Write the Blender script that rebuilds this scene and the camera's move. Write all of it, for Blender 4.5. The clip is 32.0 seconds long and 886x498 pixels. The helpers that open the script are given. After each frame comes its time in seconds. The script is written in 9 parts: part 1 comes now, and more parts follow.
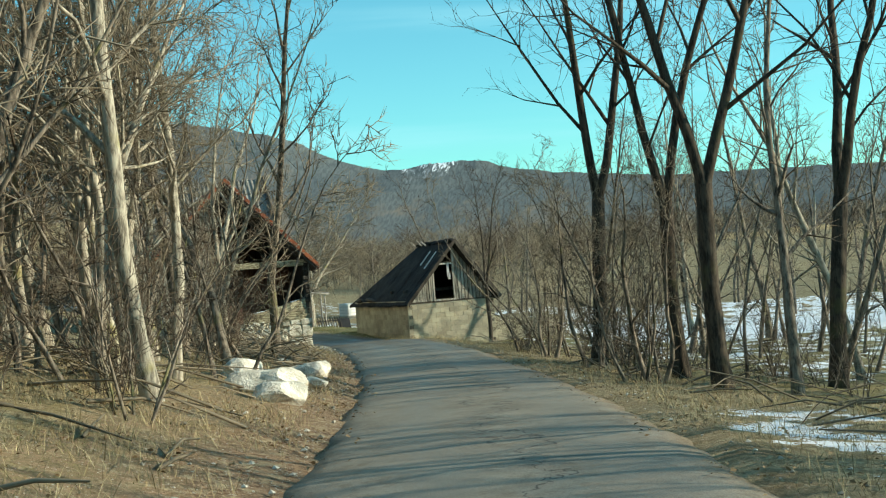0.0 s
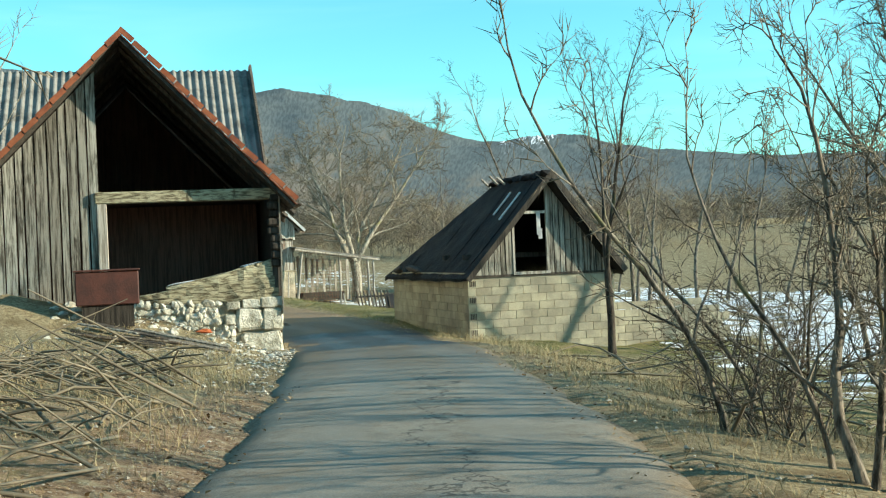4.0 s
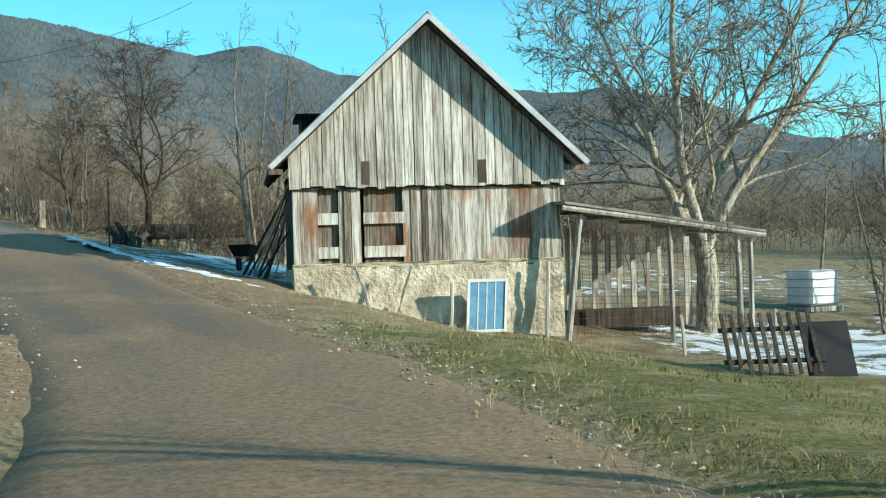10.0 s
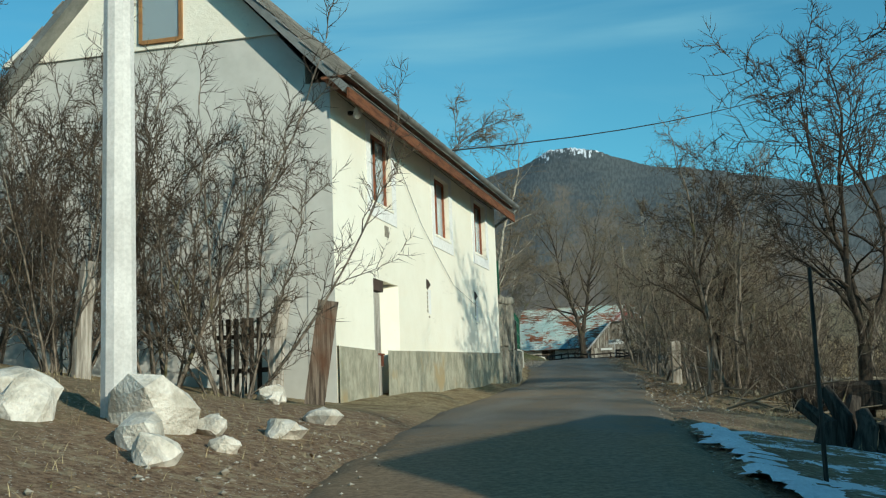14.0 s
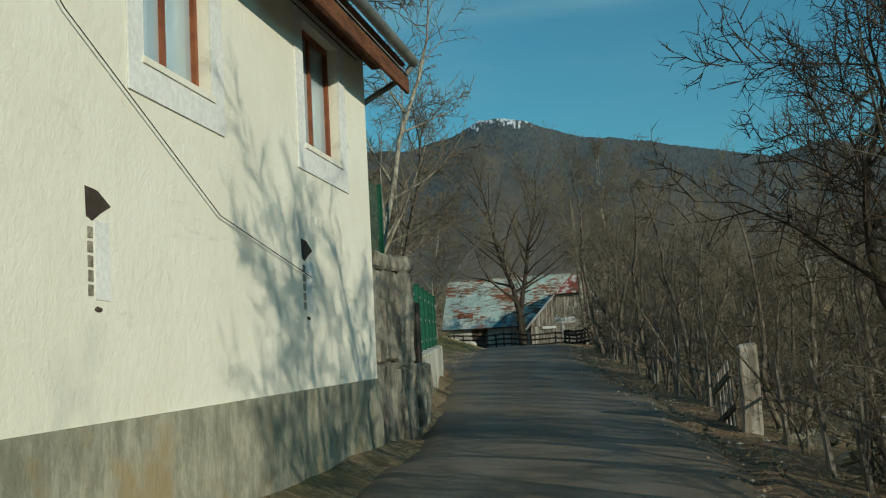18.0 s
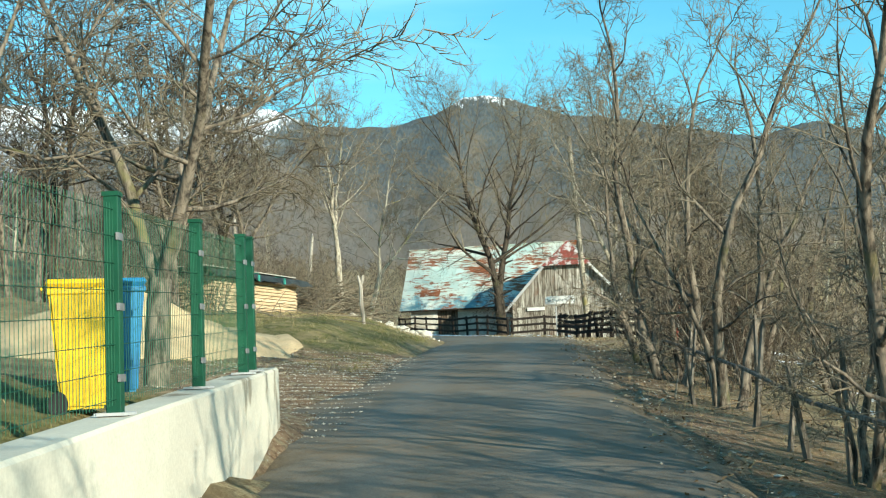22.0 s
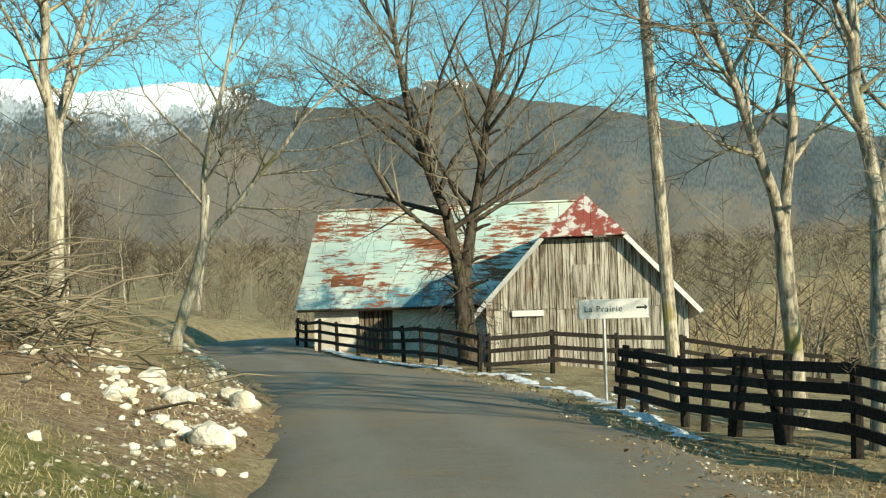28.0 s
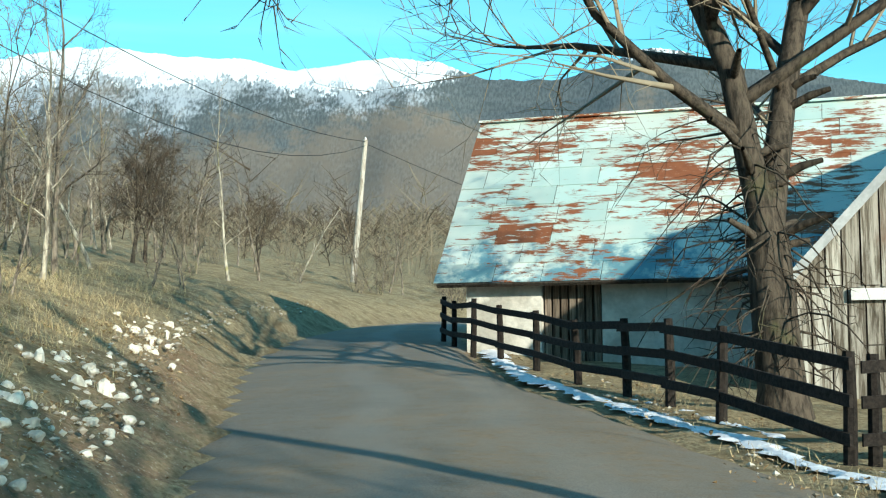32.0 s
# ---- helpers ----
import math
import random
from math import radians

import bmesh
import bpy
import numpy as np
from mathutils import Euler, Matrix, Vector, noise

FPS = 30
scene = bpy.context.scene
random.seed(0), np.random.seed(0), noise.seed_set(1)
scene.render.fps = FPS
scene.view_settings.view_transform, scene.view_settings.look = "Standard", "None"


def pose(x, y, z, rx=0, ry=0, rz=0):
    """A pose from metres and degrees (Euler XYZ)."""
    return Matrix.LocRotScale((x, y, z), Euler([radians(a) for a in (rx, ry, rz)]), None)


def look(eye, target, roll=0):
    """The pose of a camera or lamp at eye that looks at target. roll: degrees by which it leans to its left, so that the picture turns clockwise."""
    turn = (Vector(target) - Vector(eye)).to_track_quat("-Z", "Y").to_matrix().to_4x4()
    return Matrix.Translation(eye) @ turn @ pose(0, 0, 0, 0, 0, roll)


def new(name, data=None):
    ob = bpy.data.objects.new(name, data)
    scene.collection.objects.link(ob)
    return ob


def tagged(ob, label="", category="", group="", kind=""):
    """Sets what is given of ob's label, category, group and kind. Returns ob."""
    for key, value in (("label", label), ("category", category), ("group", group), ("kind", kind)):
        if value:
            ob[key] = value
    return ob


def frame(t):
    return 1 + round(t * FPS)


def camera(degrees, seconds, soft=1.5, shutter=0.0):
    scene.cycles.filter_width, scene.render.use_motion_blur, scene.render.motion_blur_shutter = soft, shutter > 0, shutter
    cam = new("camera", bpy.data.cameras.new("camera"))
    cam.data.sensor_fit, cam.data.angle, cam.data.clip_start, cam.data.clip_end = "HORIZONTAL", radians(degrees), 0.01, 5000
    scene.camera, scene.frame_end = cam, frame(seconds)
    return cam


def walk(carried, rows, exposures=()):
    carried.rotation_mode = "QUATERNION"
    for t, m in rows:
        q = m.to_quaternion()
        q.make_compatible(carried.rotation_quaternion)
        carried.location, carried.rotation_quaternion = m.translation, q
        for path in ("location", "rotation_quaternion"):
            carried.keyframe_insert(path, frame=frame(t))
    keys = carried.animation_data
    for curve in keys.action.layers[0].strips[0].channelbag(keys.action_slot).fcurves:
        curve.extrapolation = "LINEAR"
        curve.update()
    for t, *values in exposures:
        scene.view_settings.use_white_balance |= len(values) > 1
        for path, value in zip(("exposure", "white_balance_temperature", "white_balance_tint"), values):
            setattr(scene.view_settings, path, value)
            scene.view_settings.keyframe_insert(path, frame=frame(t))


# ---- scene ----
import collections

cam = camera(40.0, 32.0, 1.2)
METRES, EYE, TILT, LEAN, TURN = 155.0, 1.4, 0.0, 0.0, -34.9
ROWS = [
    (0.0, 0.0, 0.0, 0.0, 0.09, 1.16, 4.56),
    (0.5, 0.0008, 0.0159, -0.0002, -0.54, 1.01, 4.11),
    (1.0, 0.0015, 0.0308, -0.0003, -0.66, 0.9, 3.53),
    (1.5, 0.002, 0.0469, -0.0005, -0.38, 0.73, 2.83),
    (2.0, 0.0024, 0.0622, -0.0008, 0.08, 0.53, 2.1),
    (2.5, 0.0026, 0.0791, -0.0012, 0.88, 0.38, 1.82),
    (3.0, 0.0024, 0.0952, -0.0017, 1.9, 0.25, 1.95),
    (3.5, 0.0019, 0.1134, -0.0024, 3.23, 0.01, 2.12),
    (5.5, -0.004, 0.1881, -0.004, 8.4, 1.06, 3.22),
    (6.0, -0.0062, 0.2066, -0.004, 9.55, 1.6, 3.37),
    (6.5, -0.0091, 0.2266, -0.004, 10.6, 1.99, 2.82),
    (7.0, -0.0121, 0.2446, -0.0043, 11.51, 1.89, 1.89),
    (7.5, -0.0152, 0.2628, -0.0048, 12.39, 1.31, 1.6),
    (8.0, -0.0181, 0.2787, -0.0053, 13.04, 0.64, 1.34),
    (8.5, -0.0215, 0.295, -0.0059, 13.92, 0.05, 1.16),
    (9.0, -0.0251, 0.31, -0.0068, 15.16, -0.27, 1.13),
    (9.5, -0.0298, 0.3263, -0.0069, 17.01, -0.11, 1.66),
    (10.0, -0.0352, 0.3416, -0.0071, 19.55, 0.66, 1.69),
    (10.5, -0.042, 0.358, -0.0069, 23.17, 1.64, 1.65),
    (11.0, -0.0494, 0.3724, -0.0063, 27.03, 2.84, 1.88),
    (11.5, -0.0581, 0.387, -0.0055, 31.44, 3.99, 2.87),
    (12.0, -0.0669, 0.3992, -0.0049, 35.61, 4.96, 3.23),
    (12.5, -0.0774, 0.4119, -0.0039, 40.4, 5.81, 3.4),
    (13.0, -0.0874, 0.4229, -0.0028, 44.57, 6.54, 3.14),
    (13.5, -0.0988, 0.4341, -0.0014, 48.43, 7.41, 2.89),
    (15.5, -0.1395, 0.4724, 0.0044, 50.6, 9.47, 1.51),
    (16.0, -0.1494, 0.4824, 0.0058, 49.95, 9.09, 1.64),
    (16.5, -0.1594, 0.4927, 0.007, 48.96, 8.39, 1.72),
    (17.0, -0.1686, 0.5024, 0.0081, 48.09, 7.72, 2.25),
    (17.5, -0.1783, 0.5127, 0.0091, 47.18, 7.28, 2.35),
    (18.0, -0.1868, 0.5223, 0.0099, 46.5, 6.69, 3.04),
    (18.5, -0.1968, 0.5332, 0.0107, 45.67, 5.89, 2.69),
    (19.0, -0.2061, 0.5435, 0.0114, 45.08, 5.31, 2.49),
    (19.5, -0.2163, 0.555, 0.0122, 44.5, 4.88, 1.88),
    (20.0, -0.2257, 0.5658, 0.0129, 44.11, 4.72, 1.84),
    (20.5, -0.236, 0.5777, 0.0138, 43.76, 4.83, 2.23),
    (21.0, -0.2458, 0.5885, 0.0147, 43.91, 5.08, 2.7),
    (21.5, -0.2566, 0.6002, 0.0157, 44.69, 5.41, 2.56),
    (22.0, -0.2668, 0.6108, 0.0167, 45.63, 5.59, 2.44),
    (22.5, -0.2778, 0.622, 0.0178, 46.59, 5.9, 2.33),
    (23.0, -0.2877, 0.6319, 0.0189, 47.51, 6.11, 2.61),
    (23.5, -0.2986, 0.6428, 0.0199, 48.39, 6.24, 2.74),
    (24.0, -0.3085, 0.6527, 0.0208, 49.0, 6.18, 3.23),
    (24.5, -0.3192, 0.6634, 0.0217, 49.41, 6.01, 3.47),
    (26.5, -0.3632, 0.7117, 0.0266, 47.75, 5.41, 2.21),
    (27.0, -0.3724, 0.7219, 0.0273, 46.36, 5.32, 1.78),
    (27.5, -0.3818, 0.7329, 0.0281, 44.86, 5.03, 1.69),
    (28.0, -0.3903, 0.7427, 0.0286, 43.64, 4.77, 1.39),
    (28.5, -0.3996, 0.7537, 0.0294, 43.0, 4.35, 1.2),
    (29.0, -0.4084, 0.7636, 0.0299, 43.03, 4.21, 1.17),
    (29.5, -0.4185, 0.7742, 0.0303, 43.92, 4.03, 1.16),
    (30.0, -0.428, 0.7837, 0.0308, 45.46, 3.78, 1.12),
    (30.5, -0.4391, 0.794, 0.0313, 47.53, 3.62, 0.92),
    (31.0, -0.4497, 0.8034, 0.0317, 49.51, 3.57, 0.83),
    (31.5, -0.4617, 0.8133, 0.0322, 51.46, 3.48, 0.77),
    (32.0, -0.4731, 0.8222, 0.0326, 53.27, 3.69, 0.63),
]
# seconds, stops, kelvin, tint
EXPOSURES = [(0.0, 0.48, 6900, 10), (1.0, 0.66, 6900, 10), (3.0, 0.80, 6800, 10), (6.0, 0.75, 6300, 10), (7.0, 0.62, 6000, 10), (9.0, 0.55, 6100, 10), (11.0, 0.50, 6200, 10), (12.0, 0.35, 6200, 10), (13.0, 0.15, 6200, 10), (13.5, -0.10, 6200, 10),
             (15.5, -0.88, 6400, 10), (17.0, -0.95, 6500, 10), (18.5, -0.80, 6400, 10), (19.0, -0.25, 6300, 10), (19.5, -0.05, 6100, 10), (20.0, 0.30, 6000, 10), (20.5, 0.48, 6200, 10), (21.0, 0.60, 6400, 10),
             (23.0, 0.60, 6700, 10), (27.0, 0.48, 7500, 10), (29.0, 0.52, 7500, 10), (31.0, 0.55, 6900, 10), (32.0, 0.60, 6300, 10)]
walk(cam, [(t, pose(0, 0, EYE, TILT, LEAN, TURN) @ pose(METRES * x, METRES * y, METRES * z, 90 + pitch, roll, yaw)) for t, x, y, z, yaw, pitch, roll in ROWS],
     exposures=EXPOSURES)

# ---------------------------------------------------------------- sky and sun
SUN_AZ, SUN_EL = -38.0, 18.0          # degrees, counter-clockwise from +x, and above the horizon
sun_dir = Vector((math.cos(radians(SUN_AZ)) * math.cos(radians(SUN_EL)),
                  math.sin(radians(SUN_AZ)) * math.cos(radians(SUN_EL)), math.sin(radians(SUN_EL))))
world = bpy.data.worlds.new("winter_sky")
scene.world = world
world.use_nodes = True
wt = world.node_tree
wt.nodes.clear()
sky = wt.nodes.new("ShaderNodeTexSky")
sky.sky_type, sky.sun_disc = "NISHITA", False
sky.sun_elevation, sky.sun_rotation = radians(SUN_EL), radians(90.0 - SUN_AZ)
sky.air_density, sky.dust_density, sky.ozone_density = 1.0, 0.3, 1.5
wb = wt.nodes.new("ShaderNodeBackground")
wb.inputs["Strength"].default_value = 0.132
wo = wt.nodes.new("ShaderNodeOutputWorld")
tint = wt.nodes.new("ShaderNodeMix")
tint.data_type, tint.blend_type = "RGBA", "MULTIPLY"
tint.inputs[0].default_value = 1.0
wt.links.new(sky.outputs[0], tint.inputs[6])
tint.inputs[7].default_value = (0.45, 1.16, 1.16, 1.0)
# thin streaks of high cloud
way = wt.nodes.new("ShaderNodeTexCoord")
stretch = wt.nodes.new("ShaderNodeMapping")
stretch.inputs["Scale"].default_value = (1.1, 1.6, 9.0)
stretch.inputs["Rotation"].default_value = (0.10, 0.06, 0.4)
veil = wt.nodes.new("ShaderNodeTexNoise")
veil.inputs["Scale"].default_value, veil.inputs["Detail"].default_value, veil.inputs["Roughness"].default_value = 1.5, 5.0, 0.5
veil.inputs["Distortion"].default_value = 0.6
wisp = wt.nodes.new("ShaderNodeMapRange")
wisp.interpolation_type = "SMOOTHSTEP"
for key, value in zip(("From Min", "From Max", "To Min", "To Max"), (0.46, 0.78, 0.0, 0.55)):
    wisp.inputs[key].default_value = value
cloud = wt.nodes.new("ShaderNodeMix")
cloud.data_type = "RGBA"
cloud.inputs[7].default_value = (2.6, 5.6, 6.4, 1.0)
wt.links.new(way.outputs["Generated"], stretch.inputs["Vector"])
wt.links.new(stretch.outputs[0], veil.inputs["Vector"])
wt.links.new(veil.outputs[0], wisp.inputs["Value"])
wt.links.new(wisp.outputs[0], cloud.inputs[0])
wt.links.new(tint.outputs[2], cloud.inputs[6])
wt.links.new(cloud.outputs[2], wb.inputs[0])
wt.links.new(wb.outputs[0], wo.inputs[0])
sun_data = bpy.data.lights.new("sun", "SUN")
sun_data.energy, sun_data.angle, sun_data.color = 5.0, radians(0.6), (1.0, 0.94, 0.74)
sun_ob = new("sun", sun_data)
sun_ob.matrix_basis = look(sun_dir * 200, (0, 0, 0))

# ---------------------------------------------------------------- materials
class Nodes:
    """A small way to write node materials: colours mixed by noise at world size."""
    def __init__(self, name, rough=0.85, metal=0.0, spec=0.3):
        self.m = bpy.data.materials.new(name)
        self.m.use_nodes = True
        self.t = self.m.node_tree
        self.b = self.t.nodes["Principled BSDF"]
        self.b.inputs["Roughness"].default_value = rough
        self.b.inputs["Metallic"].default_value = metal
        self.b.inputs["Specular IOR Level"].default_value = spec
        self.pos = self.add("ShaderNodeNewGeometry").outputs["Position"]

    def add(self, kind):
        return self.t.nodes.new(kind)

    def link(self, a, b):
        self.t.links.new(a, b)

    def scaled(self, v):
        n = self.add("ShaderNodeMapping")
        n.inputs["Scale"].default_value = v
        self.link(self.pos, n.inputs["Vector"])
        return n.outputs[0]

    def noise(self, scale, detail=4.0, rough=0.6, stretch=None, distort=0.0):
        n = self.add("ShaderNodeTexNoise")
        n.inputs["Scale"].default_value, n.inputs["Detail"].default_value = scale, detail
        n.inputs["Roughness"].default_value, n.inputs["Distortion"].default_value = rough, distort
        self.link(self.scaled(stretch) if stretch else self.pos, n.inputs["Vector"])
        return n.outputs["Fac"]

    def ramp(self, fac, lo, hi, a=0.0, b=1.0):
        n = self.add("ShaderNodeMapRange")
        n.interpolation_type = "SMOOTHSTEP"
        for k, v in zip(("From Min", "From Max", "To Min", "To Max"), (lo, hi, a, b)):
            n.inputs[k].default_value = v
        self.link(fac, n.inputs["Value"])
        return n.outputs[0]

    def mix(self, fac, a, b, how="MIX"):
        n = self.add("ShaderNodeMix")
        n.data_type, n.blend_type = "RGBA", how
        for key, v in (("Factor", fac), ("A", a), ("B", b)):
            sock = [s for s in n.inputs if s.name == key and (s.type == "RGBA" or key == "Factor") and s.enabled][0]
            if isinstance(v, (int, float)):
                sock.default_value = v
            elif isinstance(v, tuple):
                sock.default_value = (*v, 1.0)
            else:
                self.link(v, sock)
        return [s for s in n.outputs if s.type == "RGBA"][0]

    def math(self, op, a, b=0.0):
        n = self.add("ShaderNodeMath")
        n.operation = op
        for i, v in enumerate((a, b)):
            if isinstance(v, (int, float)):
                n.inputs[i].default_value = v
            else:
                self.link(v, n.inputs[i])
        return n.outputs[0]

    def random(self):
        return self.add("ShaderNodeObjectInfo").outputs["Random"]

    def island(self):
        return self.add("ShaderNodeNewGeometry").outputs["Random Per Island"]

    def attr(self, name):
        n = self.add("ShaderNodeAttribute")
        n.attribute_name = name
        s = self.add("ShaderNodeSeparateColor")
        self.link(n.outputs["Color"], s.inputs[0])
        return s.outputs

    def z(self):
        s = self.add("ShaderNodeSeparateXYZ")
        self.link(self.pos, s.inputs[0])
        return s.outputs

    def done(self, colour, bump=None, strength=0.5, dist=0.02, rough=None):
        if isinstance(colour, tuple):
            self.b.inputs["Base Color"].default_value = (*colour, 1.0)
        else:
            self.link(colour, self.b.inputs["Base Color"])
        if bump is not None:
            n = self.add("ShaderNodeBump")
            n.inputs["Strength"].default_value, n.inputs["Distance"].default_value = strength, dist
            self.link(bump, n.inputs["Height"])
            self.link(n.outputs[0], self.b.inputs["Normal"])
        if rough is not None:
            self.link(rough, self.b.inputs["Roughness"])
        return self.m


def plain(name, a, b, scale=3.0, fine=40.0, rough=0.85, bump=0.4, dist=0.01, metal=0.0, per_object=0.0, spec=0.3):
    """Two tones mixed by coarse and fine noise, with fine relief."""
    n = Nodes(name, rough, metal, spec)
    c = n.mix(n.ramp(n.noise(scale), 0.35, 0.65), a, b)
    f = n.noise(fine, 3.0)
    c = n.mix(0.35, c, n.mix(n.ramp(f, 0.3, 0.7), (0.55, 0.55, 0.55), (1, 1, 1)), "MULTIPLY")
    if per_object:
        c = n.mix(per_object, c, n.mix(n.random(), (0.35, 0.33, 0.3), (1, 1, 1)), "MULTIPLY")
    return n.done(c, f, bump, dist)


def wood(name, pale, dark, stain, per_object=0.8, stain_at=0.62, grain=(9, 9, 0.5)):
    """Weathered boards: grain along z, dark checks, a tone for each board, stains."""
    n = Nodes(name, 0.85, 0.0, 0.2)
    g = n.noise(2.2, 6.0, 0.72, grain)
    c = n.mix(n.ramp(g, 0.38, 0.60), dark, pale)
    c = n.mix(n.ramp(n.noise(0.55, 4.0, 0.6, (1.6, 1.6, 0.8)), stain_at, stain_at + 0.16), c, stain)
    c = n.mix(n.ramp(n.noise(1.1, 5.0, 0.7, (3.0, 3.0, 0.5)), 0.60, 0.68), c, dark)
    c = n.mix(per_object, c, n.mix(n.random(), (0.42, 0.39, 0.36), (1, 1, 1)), "MULTIPLY")
    return n.done(c, g, 0.8, 0.015)


M = {}
M["board_grey"] = wood("board_grey", (0.74, 0.72, 0.65), (0.29, 0.27, 0.23), (0.30, 0.15, 0.085), stain_at=0.57)
M["board_aged"] = wood("board_aged", (0.56, 0.535, 0.48), (0.15, 0.128, 0.10), (0.23, 0.115, 0.07), stain_at=0.56)
M["board_gable"] = wood("board_gable", (0.46, 0.44, 0.38), (0.085, 0.075, 0.06), (0.10, 0.08, 0.05))
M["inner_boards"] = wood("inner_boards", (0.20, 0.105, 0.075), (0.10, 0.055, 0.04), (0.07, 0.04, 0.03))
M["board_brown"] = wood("board_brown", (0.30, 0.25, 0.20), (0.09, 0.07, 0.055), (0.16, 0.075, 0.04), stain_at=0.55)
M["board_dark"] = wood("board_dark", (0.10, 0.085, 0.07), (0.035, 0.03, 0.025), (0.06, 0.035, 0.02))
M["fence_dark"] = wood("fence_dark", (0.035, 0.028, 0.024), (0.012, 0.010, 0.009), (0.05, 0.045, 0.03), grain=(9, 9, 9))
M["beam"] = wood("beam", (0.50, 0.455, 0.31), (0.12, 0.098, 0.06), (0.13, 0.12, 0.055), per_object=0.5, grain=(0.8, 7, 13))
M["lumber"] = wood("lumber", (0.86, 0.67, 0.45), (0.68, 0.49, 0.30), (0.38, 0.22, 0.11), per_object=0.45, grain=(2.0, 2.0, 25))
M["block"] = plain("block", (0.50, 0.455, 0.33), (0.34, 0.31, 0.235), 1.6, 45, 0.95, 0.7, 0.012, per_object=0.45)
M["mortar"] = plain("mortar", (0.36, 0.335, 0.255), (0.26, 0.24, 0.185), 3.0, 50, 0.95)
# dark brown with the shade of interiors and holes put into it
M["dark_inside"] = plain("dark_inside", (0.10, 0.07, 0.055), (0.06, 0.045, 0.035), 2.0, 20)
M["rock"] = plain("rock", (0.80, 0.76, 0.67), (0.50, 0.46, 0.38), 4.0, 25, 0.9, 0.8, 0.03)
M["limestone"] = plain("limestone", (0.74, 0.70, 0.60), (0.40, 0.375, 0.29), 5.0, 22, 0.95, 1.0, 0.03, per_object=0.35)
M["wall_stone"] = plain("wall_stone", (0.52, 0.475, 0.385), (0.16, 0.145, 0.115), 3.2, 14, 0.9, 1.0, 0.05, per_object=0.3)
M["rubble_render"] = plain("rubble_render", (0.44, 0.405, 0.325), (0.15, 0.135, 0.105), 2.2, 8, 0.95, 1.0, 0.05, per_object=0.3)
M["field_stone"] = plain("field_stone", (0.40, 0.37, 0.28), (0.15, 0.145, 0.09), 3.5, 18, 0.95, 1.0, 0.04, per_object=0.3)
def make_stained():
    n = Nodes("stained_concrete", 0.9, 0.0, 0.2)
    f = n.noise(40.0, 4.0)
    c = n.mix(n.ramp(n.noise(0.9, 5.0, 0.6), 0.35, 0.65), (0.66, 0.64, 0.54), (0.56, 0.54, 0.46))
    runs = n.math("ADD", n.noise(1.5, 6.0, 0.65, (1.6, 1.6, 0.45)), n.ramp(n.noise(0.33, 2.0), 0.4, 0.6, -0.10, 0.06))
    c = n.mix(n.ramp(runs, 0.52, 0.60, 0.0, 0.8), c, (0.24, 0.21, 0.155))
    M["stained_concrete"] = n.done(n.mix(0.3, c, n.mix(n.ramp(f, 0.3, 0.7), (0.6, 0.6, 0.6), (1, 1, 1)), "MULTIPLY"), f, 0.35, 0.008)


make_stained()
M["board_rusty"] = wood("board_rusty", (0.64, 0.61, 0.54), (0.22, 0.19, 0.155), (0.34, 0.15, 0.075), stain_at=0.49)
M["pole_paint"] = plain("pole_paint", (0.74, 0.73, 0.70), (0.62, 0.61, 0.58), 2.0, 30, 0.7, 0.2)
M["pole_wood"] = wood("pole_wood", (0.50, 0.46, 0.40), (0.24, 0.21, 0.17), (0.30, 0.26, 0.2), per_object=0.3)
M["paling_grey"] = wood("paling_grey", (0.30, 0.27, 0.23), (0.11, 0.095, 0.075), (0.16, 0.13, 0.09), per_object=0.6)
M["rust"] = plain("rust", (0.24, 0.07, 0.03), (0.13, 0.05, 0.03), 4.0, 30, 0.8)
M["snow"] = plain("snow", (0.82, 0.84, 0.88), (0.70, 0.73, 0.78), 3.0, 30, 0.6, 0.5, 0.03)
M["twig"] = plain("twig", (0.105, 0.078, 0.052), (0.055, 0.042, 0.03), 0.4, 6, 0.9, 0.2)
M["twig_pale"] = plain("twig_pale", (0.25, 0.21, 0.15), (0.14, 0.115, 0.08), 0.4, 6, 0.9, 0.2)
M["green_paint"] = plain("green_paint", (0.012, 0.10, 0.055), (0.008, 0.07, 0.04), 5, 40, 0.45, 0.1)
M["green_wire"] = plain("green_wire", (0.012, 0.11, 0.06), (0.012, 0.09, 0.05), 5, 40, 0.5, 0.0)
M["yellow_plastic"] = plain("yellow_plastic", (0.80, 0.52, 0.015), (0.66, 0.42, 0.01), 3, 30, 0.45, 0.1)
M["blue_plastic"] = plain("blue_plastic", (0.02, 0.22, 0.45), (0.015, 0.15, 0.35), 3, 30, 0.4, 0.1)
M["black_rubber"] = plain("black_rubber", (0.02, 0.02, 0.022), (0.012, 0.012, 0.014), 3, 30, 0.7, 0.1)
M["sand"] = plain("sand", (0.66, 0.50, 0.30), (0.56, 0.41, 0.24), 1.5, 25, 0.95, 0.6, 0.03)
M["tarp"] = plain("tarp", (0.025, 0.03, 0.03), (0.05, 0.055, 0.05), 2, 14, 0.5, 0.8, 0.03)
M["teal_cloth"] = plain("teal_cloth", (0.05, 0.32, 0.26), (0.03, 0.22, 0.18), 5, 30, 0.8)
M["steel"] = plain("steel", (0.42, 0.43, 0.44), (0.30, 0.31, 0.32), 6, 60, 0.5, 0.1, metal=0.6)
M["cable"] = plain("cable", (0.02, 0.02, 0.02), (0.03, 0.03, 0.03), 6, 60, 0.7, 0.1)
